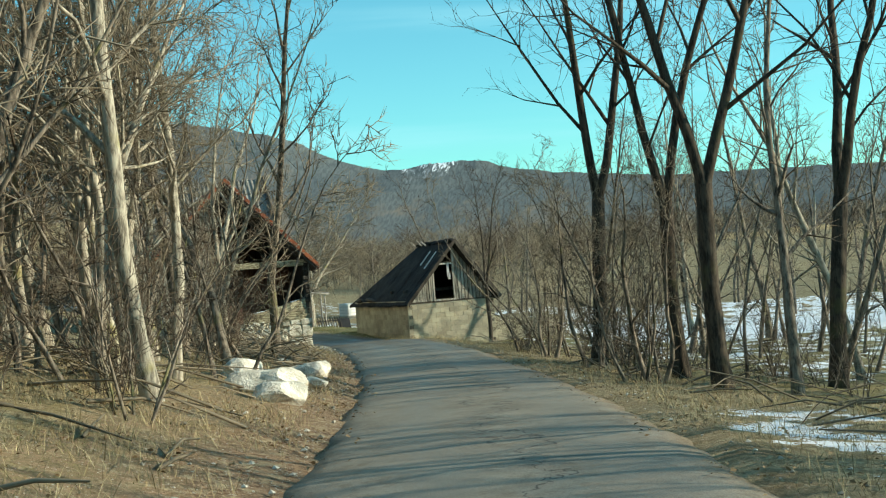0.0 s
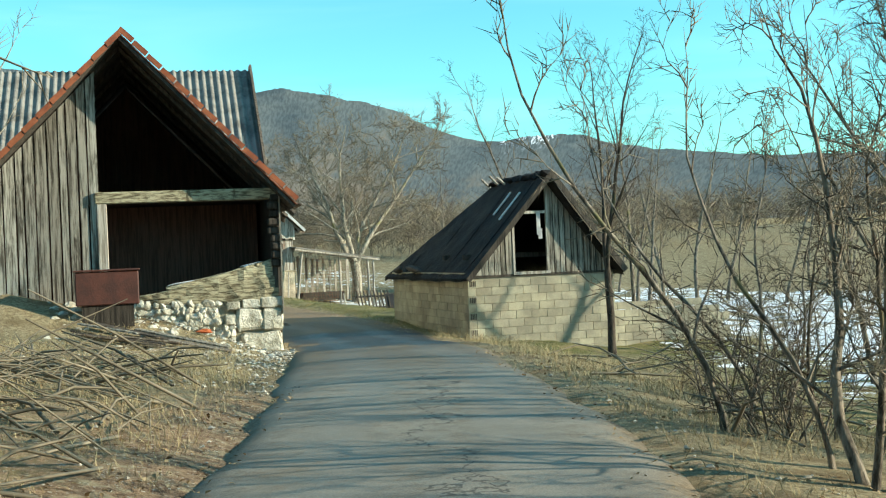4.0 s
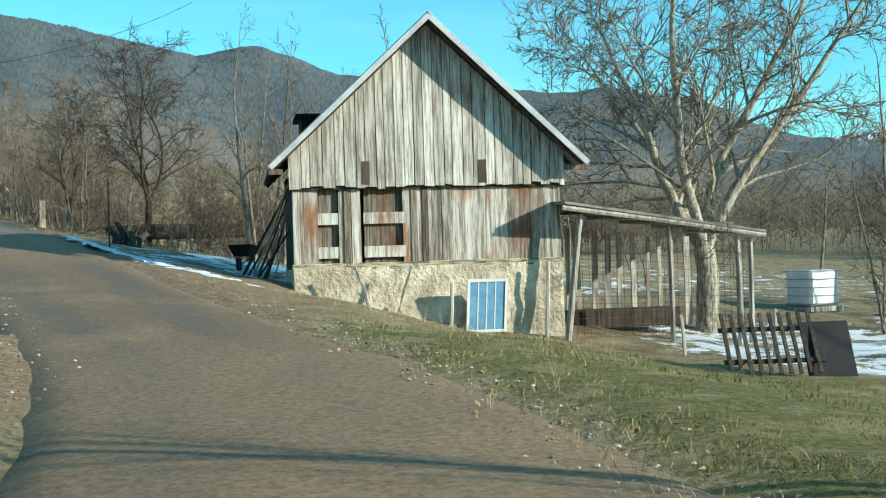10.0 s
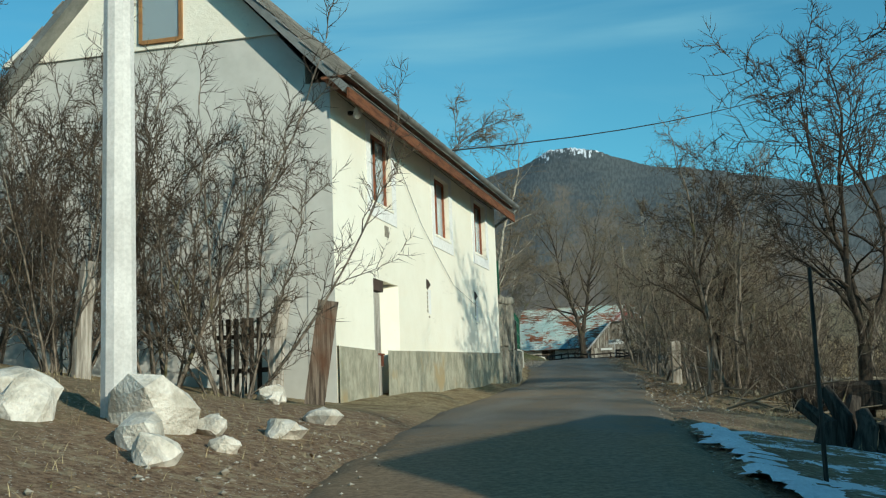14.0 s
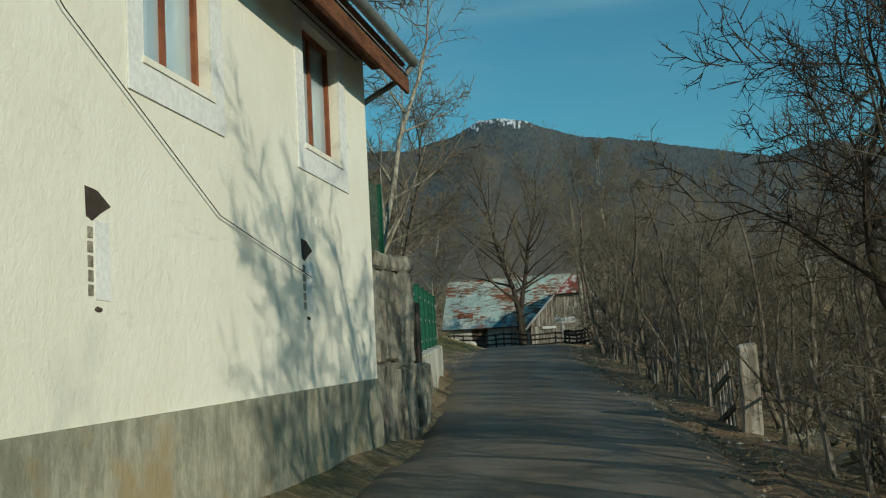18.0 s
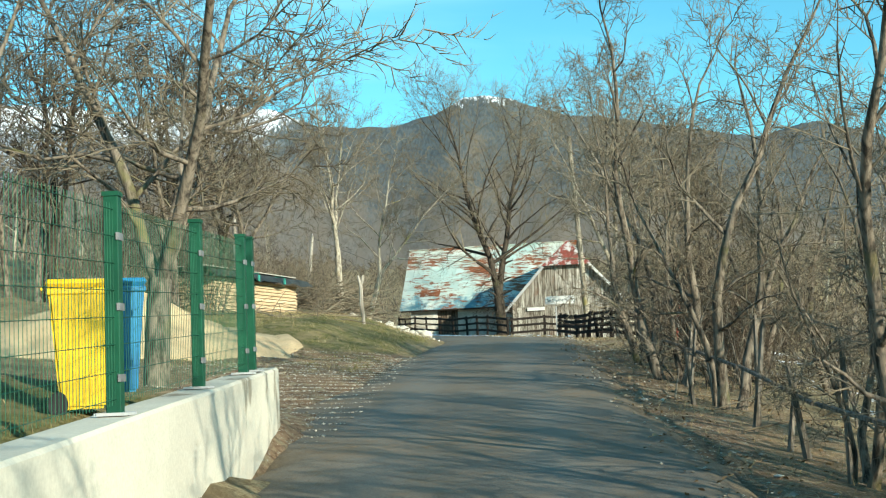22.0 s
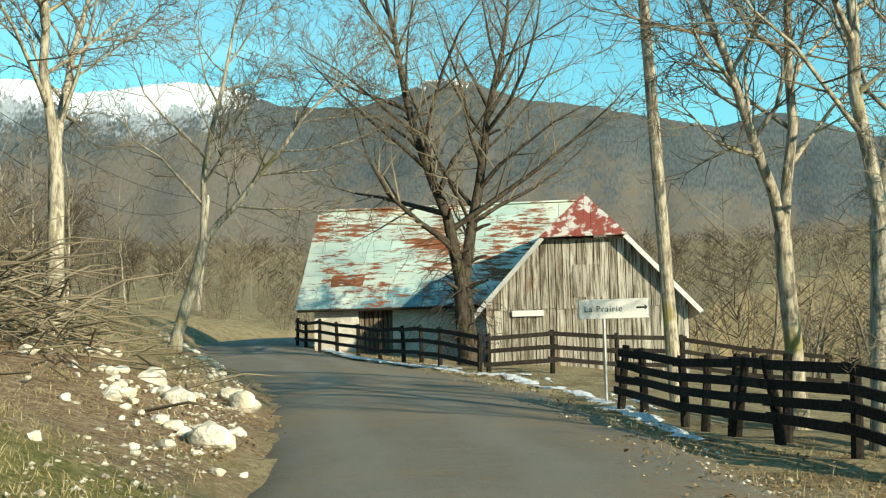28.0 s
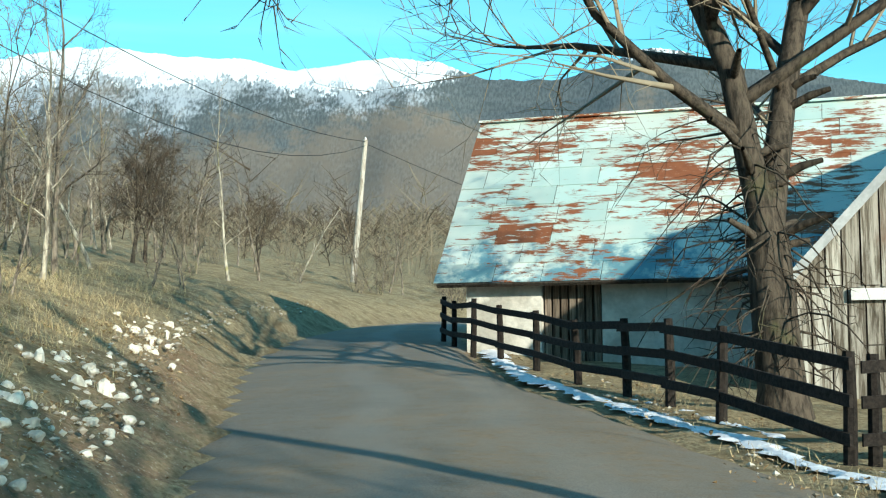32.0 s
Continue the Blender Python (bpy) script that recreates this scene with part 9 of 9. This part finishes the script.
    plant(T["wood4"], 17.6, 101.5, 0.9, 0)
    # yard and beyond
    plant(T["yard"], 15.0, 113.1, 0.98, 60)
    plant(T["yard"], 5.8, 140.8, 0.95, 20, "spreading bare tree behind the brush heap")
    plant(T["yard"], 13.9, 101.2, 1.25, 170, "spreading bare fruit tree behind the house")
    plant(T["yard"], 8.1, 129.9, 0.95, 250, "bare tree leaning at the lumber stack")
    plant(T["fruit"], 6.6, 133.8, 1.25, 30)
    plant(T["fruit"], 5.2, 129.0, 1.2, 130)
    plant(T["pale"], 8.1, 145.5, 0.95, 70)
    plant(T["pale"], 7.7, 151.1, 0.8, 0, "pale smooth-barked bare tree on the bank edge", lean=(0, 8))
    plant(T["fruit"], 4.2, 143.5, 1.3, 20, "spreading bare tree on the brushy bank")
    o = plant(T["ash"], 12.1, 160.6, 1.0, 0, lean=(0, 6))
    # dead shoots hanging round the trunk and stubs of lost limbs
    q = random.Random(77)
    def bark_point(lo, hi):
        """A point inside a main stem, at a height between lo and hi."""
        while True:
            pts, rad = q.choice(T["ash"]["stems"])
            k = q.randrange(len(pts) - 1)
            p = pts[k].lerp(pts[k + 1], q.random())
            if lo < p.z < hi:
                return p, rad[k]

    for i in range(80):
        az = q.uniform(0, 6.28)
        p, wide = bark_point(0.7, 3.6)
        d = Vector((math.cos(az) - 0.5, math.sin(az) - 0.3, q.uniform(0.0, 0.6))).normalized()
        pts, n = [p], 7
        l = q.uniform(0.7, 2.3)
        for k in range(n):
            d = (d + Vector((q.gauss(0, 0.25), q.gauss(0, 0.25), -0.26 + q.gauss(0, 0.15)))).normalized()
            p = p + d * l / n
            pts.append(p.copy())
        w = q.uniform(0.008, 0.022)
        lines = [(pts, [w * (1 - 0.8 * k / n) for k in range(n)] + [0], 4)]
        for k in (2, 4, 5):
            e = pts[k] + Vector((q.gauss(0, 0.3), q.gauss(0, 0.3), q.gauss(-0.15, 0.2)))
            lines.append(([pts[k], pts[k].lerp(e, 0.5) + Vector((q.gauss(0, .05), q.gauss(0, .05), 0.04)), e], [w * 0.5, w * 0.35, 0], 3))
        part("dead_shoot", line_mesh("dead_shoot", lines, "bark_dark"), None, o)
    for i in range(26):
        az = q.uniform(0, 6.28)
        p, wide = bark_point(1.8, 8.0)
        d = Vector((math.cos(az), math.sin(az), 0.45))
        e = p + d * (wide + q.uniform(0.12, 0.55))
        w = min(0.06, wide * 0.4)
        part("limb_stub", line_mesh("limb_stub", [([p, p.lerp(e, 0.6) + Vector((0, 0, 0.03)), e], [w, w * 0.8, w * 0.5], 6)], "bark_dark"), None, o)
    plant(T["pale"], 18.4, 145.6, 0.88, 200, tall=1.1)
    plant(T["pale"], 18.85, 142.5, 0.95, 20)
    plant(T["coppice"], 19.6, 141.2, 0.95, 40, "many-stemmed bare tree behind the crooked fence")
    plant(T["coppice"], 20.4, 144.0, 0.95, 140, "many-stemmed bare tree behind the crooked fence")
    for t, d, s in ((22.9, 3.3, 0.8), (23.7, 3.1, 0.85), (25.1, 3.0, 1.0), (25.8, 2.9, 1.1), (26.6, 2.9, 1.0), (27.4, 3.2, 1.0), (21.6, 3.3, 0.75), (20.6, 3.4, 0.75)):
        x, y = beside(t, d)
        if free(x, y):
            plant(T["coppice"], x, y, s)
    for t, d, s in ((4.6, 3.0, 0.8), (5.4, 2.9, 0.7), (4.0, 3.4, 0.75)):
        x, y = beside(t, d)
        plant(T["coppice"], x, y, s, label="crooked bare tree on the wooded verge")
    # the slope beyond the last barn
    q = random.Random(411)
    for i in range(46):
        x, y = q.uniform(17, 60), q.uniform(158, 225)
        if free(x, y, 6) and x > 19:
            plant_far(T[q.choice(backs)], x, y, q.uniform(0.5, 0.9), q.uniform(0, 360), (0, 0))
    # small trees along the top of the last bank
    r = random.Random(233)
    for i in range(52):
        x, y = beside(r.uniform(33.5, 43.0), -r.uniform(6.5, 19.0))
        if free(x, y, 2.5):
            plant(T[r.choice(woods + ["fruit", "coppice"])], x, y, r.uniform(0.46, 0.72), r.uniform(0, 360), "small bare tree on the grassy slope above the road", lean=(r.uniform(-5, 5), r.uniform(-5, 5)))


def make_snow_strip(line, label, seed, usual, vary):
    """A thin broken band of old snow through (station, metres from the road's middle)."""
    r = random.Random(seed)
    xy = np.array([beside(*p) for p in line])
    run = np.concatenate([[0], np.cumsum(np.hypot(*np.diff(xy, axis=0).T))])
    pts, faces, n = [], [], 6
    for k, u in enumerate(np.arange(0, run[-1], 0.07)):
        x, y = np.interp(u, run, xy[:, 0]), np.interp(u, run, xy[:, 1])
        x1, y1 = np.interp(u + 0.5, run, xy[:, 0]), np.interp(u + 0.5, run, xy[:, 1])
        x0, y0 = np.interp(u - 0.5, run, xy[:, 0]), np.interp(u - 0.5, run, xy[:, 1])
        l = math.hypot(x1 - x0, y1 - y0)
        ox, oy = (y1 - y0) / l, -(x1 - x0) / l
        v = 0.6 * noise.noise(Vector((u * 0.55, seed, 0))) + 0.6 * noise.noise(Vector((u * 2.3, seed, 4))) + 0.7 * noise.noise(Vector((u * 6.1, seed, 2)))
        wide = max(0.0, usual + vary * v)
        mid = 0.16 * noise.noise(Vector((u * 0.9, seed, 8)))
        for j in range(n + 1):
            w = j / n * 2 - 1
            q = mid + w * wide * (0.7 + 0.6 * r.random())
            px_, py_ = x + ox * q, y + oy * q
            dome = 0.028 * min(1.0, wide / 0.08) * (1 - w * w)
            pts.append((px_, py_, ground(px_, py_) - 0.008 + dome + r.uniform(-0.008, 0.008)))
            if k and j:
                a = k * (n + 1) + j
                faces.append((a - 1, a, a - n - 1, a - n - 2))
    me = bpy.data.meshes.new("snow_strip")
    me.from_pydata(pts, [], faces)
    me.polygons.foreach_set("use_smooth", np.ones(len(faces), bool))
    me.materials.append(M["snow"])
    tagged(new("snow_strip", me), label, "snow", kind="stuff")


def make_brush():
    tagged(new("brush_pile", line_mesh("brush_pile", BRUSH, "twig_pale")), "heap of cut dry branches on the bank", "brush", kind="stuff")


def make_far_woods():
    """Leafless woods far off, as one mass of stems and twigs on the lower slopes."""
    r = random.Random(97)
    lines, pale = [], []
    for i in range(4700):
        a = radians(r.uniform(-66, 74))
        dist = 66 + 420 * r.random() ** 1.7
        x, y = 17 + math.sin(a) * dist, 90 + math.cos(a) * dist
        t, d, _ = station([x], [y])
        if -26 < d[0] < (30 if y < 176 else 15) or (d[0] > 0 and y < 40 and d[0] < 60):
            continue
        z = float(land([x], [y])[0]) - 0.5
        h = r.uniform(4.5, 9.5)
        k = 0.010 + dist * 0.00014
        p = Vector((x, y, z))
        tip = p + Vector((r.gauss(0, .8), r.gauss(0, .8), h * 0.8))
        store = lines if r.random() < 0.42 else pale
        store.append(([p, p.lerp(tip, 0.5) + Vector((r.gauss(0, .3), r.gauss(0, .3), 0)), tip], [k * 1.5, k * 1.1, 0], 3))
        for b in range(15):
            u = r.uniform(0.18, 0.9)
            s = p.lerp(tip, u)
            out = r.uniform(0, 6.283)
            far = h * r.uniform(0.16, 0.36) * (1.1 - 0.55 * abs(u - 0.55))
            e = s + Vector((math.cos(out) * far, math.sin(out) * far, far * r.uniform(0.3, 1.1)))
            store.append(([s, e], [k * 1.3, k * 0.3], 3))
            for c in range(2):
                f = s.lerp(e, r.uniform(0.35, 0.95))
                store.append(([f, f + Vector((r.gauss(0, .55), r.gauss(0, .55), r.uniform(0.1, 0.9)))], [k, 0], 3))
    tagged(new("far_woods", line_mesh("far_woods", lines, "twig")), "distant leafless woodland on the valley slopes", "woodland", kind="stuff")
    tagged(new("far_pale_woods", line_mesh("far_pale_woods", pale, "twig_pale")), "distant pale leafless trees on the valley slopes", "woodland", kind="stuff")


def make_verges():
    r = np.random.default_rng(5)

    def blades(name, label, material, areas, h0, h1, width):
        pts = []
        for t0, t1, d0, d1, n in areas:
            t, d = r.uniform(t0, t1, n), r.uniform(d0, d1, n)
            d = d - extra_left(t) * (d < 0)
            i = np.clip(((t - LINE[0, 0]) / 0.05).astype(int), 0, len(LINE) - 1)
            pts.append(np.column_stack([LINE[i, 1] + d * TANG[i, 1], LINE[i, 2] - d * TANG[i, 0]]) + r.normal(0, 0.08, (n, 2)))
        xy = np.concatenate(pts)
        clump = np.array([noise.noise(Vector((p[0] * 0.9, p[1] * 0.9, 8))) for p in xy])
        xy = xy[clump > -0.12 + r.normal(0, 0.1, len(xy))]
        z = ground_many(xy)
        n = len(xy)
        a = r.uniform(0, 6.283, n)
        h = r.uniform(h0, h1, n)
        w = width * r.uniform(0.6, 1.3, n)
        base = np.column_stack([xy, z - 0.02])
        side = np.column_stack([np.cos(a), np.sin(a), np.zeros(n)]) * w[:, None]
        lean = np.column_stack([r.normal(0, 0.5, n), r.normal(0, 0.5, n), np.ones(n)]) * h[:, None]
        mid = base + lean * 0.55 + np.column_stack([np.zeros((n, 2)), h * 0.08])
        v = np.stack([base - side, base + side, mid + side * 0.7, mid - side * 0.7, base + lean * np.array([1.25, 1.25, 0.95])], axis=1).reshape(-1, 3)
        k = np.arange(n)[:, None] * 5
        quads = (k + np.array([[0, 1, 2, 3]])).tolist()
        tris = (k + np.array([[3, 2, 4]])).tolist()
        me = bpy.data.meshes.new(name)
        me.from_pydata(v.tolist(), [], quads + tris)
        me.materials.append(M[material])
        tagged(new(name, me), label, "grass", kind="stuff")

    blades("dry_grass", "dead straw-coloured grass on the road verges", "grass_blade",
           [(-1, 5.5, -6.5, -1.9, 22000), (-1, 7, 1.8, 4.5, 14000), (5.3, 7.4, -5.2, -1.95, 7000), (5.8, 8.0, 1.8, 5.5, 9000), (12.2, 14.6, 1.8, 5, 1800), (9.0, 10.0, 1.7, 2.3, 500), (9.8, 13.0, 1.7, 3.4, 2200), (12, 17.5, -6, -2, 6000), (16.5, 31, 2.1, 4.5, 9000),
            (26.0, 31, -8, -2.0, 9000), (29.5, 40, -8, -2.4, 40000), (30, 36, 2.3, 3.5, 3500), (20.5, 24.2, -6, -2.6, 1500), (6.6, 8.0, -6, -2.2, 5000)], 0.03, 0.13, 0.0028)
    blades("green_grass", "short green winter grass", "green_blade",
           [(9.6, 12.8, 2.2, 8, 34000), (20.5, 24.3, -9, -2.5, 7000), (26.2, 30.5, -7.5, -2.0, 34000), (30, 38, -9, -3, 16000), (0, 4.5, -5, -2.3, 2500), (12.0, 15.8, -7, -2.5, 12000)], 0.02, 0.06, 0.004)
    blades("tall_grass", "tufts of tall dead grass on the banks", "grass_blade",
           [(-1, 5.0, -6.5, -2.0, 9000), (0, 7, 2.0, 4.5, 4000), (5.6, 7.2, -4.6, -2.0, 2500), (6.4, 8.0, 2.2, 5.0, 3000), (7.6, 9.8, 2.0, 3.0, 2200), (27, 29.5, -7.5, -4.2, 1200), (32, 38, -8, -3, 9000), (12.3, 14.2, 3, 6, 250), (6.6, 7.9, -6, -2.4, 1500)], 0.10, 0.30, 0.003)
    # pebbles and rubble along the edges
    r2 = random.Random(17)
    verts, faces = [], []
    for t0, t1, d0, d1, n, s0, s1 in ((-1, 6, -3.0, -1.7, 500, .01, .05), (-1, 7, 1.6, 2.6, 350, .01, .04), (7, 8.4, -2.4, -1.7, 200, .015, .05), (12, 18, -3.0, -1.8, 170, .012, .05), (24.4, 27.1, -5, -1.2, 11000, .005, .022), (6.4, 8.2, -5.0, -1.7, 1500, .01, .05), (9.6, 13.5, 1.4, 2.4, 500, .006, .03), (12, 17, -2.4, -1.2, 600, .006, .03), (16, 30, 1.4, 2.1, 900, .006, .025),
                                      (18, 32, 1.95, 2.7, 500, .01, .04), (29.6, 34, -2.9, -2.0, 900, .012, .05), (34, 40, -2.9, -2.2, 300, .02, .07), (30, 36, 2.15, 2.8, 260, .01, .04)):
        for i in range(n):
            t, d = r2.uniform(t0, t1), r2.uniform(d0, d1)
            x, y = beside(t, d - float(extra_left(t)) * (d < 0))
            s = s0 + (s1 - s0) * r2.random() ** 2.5
            z = ground(x, y) + s * 0.25
            b = len(verts)
            for ax in ((1, 0, 0), (-1, 0, 0), (0, 1, 0), (0, -1, 0), (0, 0, 0.55), (0, 0, -0.6)):
                k = s * r2.uniform(0.7, 1.25)
                verts.append((x + ax[0] * k + r2.uniform(-.2, .2) * s, y + ax[1] * k + r2.uniform(-.2, .2) * s, z + ax[2] * k))
            for f in ((0, 2, 4), (2, 1, 4), (1, 3, 4), (3, 0, 4), (2, 0, 5), (1, 2, 5), (3, 1, 5), (0, 3, 5)):
                faces.append(tuple(b + q for q in f))
    me = bpy.data.meshes.new("gravel")
    me.from_pydata(verts, [], faces)
    me.materials.append(M["pebble"])
    tagged(new("gravel", me), "loose pale gravel and stones along the road edges", "gravel", kind="stuff")
    # dead leaves drifted on the verges
    pts, up = [], []
    for t0, t1, d0, d1, n in ((-1.5, 7.5, 1.3, 4.5, 9000), (-1.5, 6.8, -5.0, -1.5, 12000), (18, 31, 1.5, 4.5, 9000), (30.5, 37, -3.4, -1.7, 6000), (12, 17.5, -3.0, -1.6, 900), (8.8, 13.2, 1.4, 3.0, 1500), (29.5, 37, 1.9, 3.4, 2500)):
        t, d = r.uniform(t0, t1, n), r.uniform(d0, d1, n)
        d = d - extra_left(t) * (d < 0)
        i = np.clip(((t - LINE[0, 0]) / 0.05).astype(int), 0, len(LINE) - 1)
        xy = np.column_stack([LINE[i, 1] + d * TANG[i, 1], LINE[i, 2] - d * TANG[i, 0]])
        xy = xy + r.normal(0, 0.12, (n, 2))
        keep = np.array([noise.noise(Vector((p[0] * 0.8, p[1] * 0.8, 15))) for p in xy]) + r.normal(0, 0.22, n) > 0.02
        pts.append(xy[keep])
        z = ground_many(xy)
        up.append(np.where(np.abs(d) < 2.0, np.maximum(z, LINE[i, 3] + 0.035 - 0.05 * (d / 1.8) ** 2), z)[keep])
    xy, z = np.concatenate(pts), np.concatenate(up) + 0.012
    n = len(xy)
    a, w = r.uniform(0, 6.283, n), r.uniform(0.012, 0.034, n)
    ax = np.column_stack([np.cos(a), np.sin(a), r.normal(0, 0.35, n)]) * w[:, None]
    ay = np.column_stack([-np.sin(a), np.cos(a), r.normal(0, 0.35, n)]) * w[:, None] * 0.6
    c0 = np.column_stack([xy, z])
    v = np.stack([c0 - ax, c0 + ay + [0, 0, 0.006], c0 + ax, c0 - ay + [0, 0, 0.006]], axis=1).reshape(-1, 3)
    me = bpy.data.meshes.new("leaf_litter")
    me.from_pydata(v.tolist(), [], (np.arange(n)[:, None] * 4 + np.array([[0, 1, 2, 3]])).tolist())
    me.materials.append(M["dead_leaf"])
    tagged(new("leaf_litter", me), "dead brown leaves drifted along the road verges", "leaves", kind="stuff")
    # fallen branches on the first bank and by the fence
    lines = []
    for t0, t1, d0, d1, n in ((-1, 5, -7, -2.4, 260), (4.8, 6.9, -5.2, -2.3, 320), (1, 7, 2.3, 6, 150), (18, 27, 2.4, 5, 110), (28.2, 32, -9, -4.5, 120), (6.4, 8.0, 2.0, 5.0, 30)):
        for i in range(n):
            t, d = r2.uniform(t0, t1), r2.uniform(d0, d1)
            x, y = beside(t, d)
            z = ground(x, y) + 0.03
            a, l = r2.uniform(0, 6.28), r2.uniform(0.5, 2.2)
            lift = r2.uniform(0, 0.5) * l * (0.5 if r2.random() < 0.6 else 1.0)
            p = Vector((x, y, z))
            q = Vector((x + math.cos(a) * l, y + math.sin(a) * l, 0))
            side = station([q.x, x], [q.y, y])[1]
            if min(abs(side)) < 2.3 or side[0] * side[1] < 0:
                continue
            q.z = ground(q.x, q.y) + 0.04 + lift
            m = p.lerp(q, 0.5) + Vector((0, 0, r2.uniform(0, 0.1)))
            w = r2.uniform(0.006, 0.022)
            lines.append(([p, m, q], [w, w * 0.8, w * 0.4], 4))
    tagged(new("fallen_branches", line_mesh("fallen_branches", lines, "twig_pale")), "fallen dry branches and brush on the banks", "branches", kind="stuff")


make_trees()
make_woodland()
edge = [(t, 1.98 + float(extra_right(t))) for t in np.arange(31.0, 38.0, 0.2)]
make_snow_strip(edge, "thin broken band of old snow along the road edge", 6, 0.15, 0.24)
make_snow_strip([(t, d + 0.5) for t, d in edge if 31.6 < t < 35], "scattered old snow on the verge before the barn fence", 11, 0.0, 0.26)
# sunlit band of the garden snow, laid as a strip along the shadow edge
make_snow_strip([(17.2, 1.85), (16.4, 1.92), (15.6, 2.1), (15.1, 2.4), (14.8, 2.9), (14.5, 3.5)], "snow strip shaped as the sunlit edge of the garden snow", 15, 0.2, 0.16)
make_brush()
make_far_woods()
make_verges()
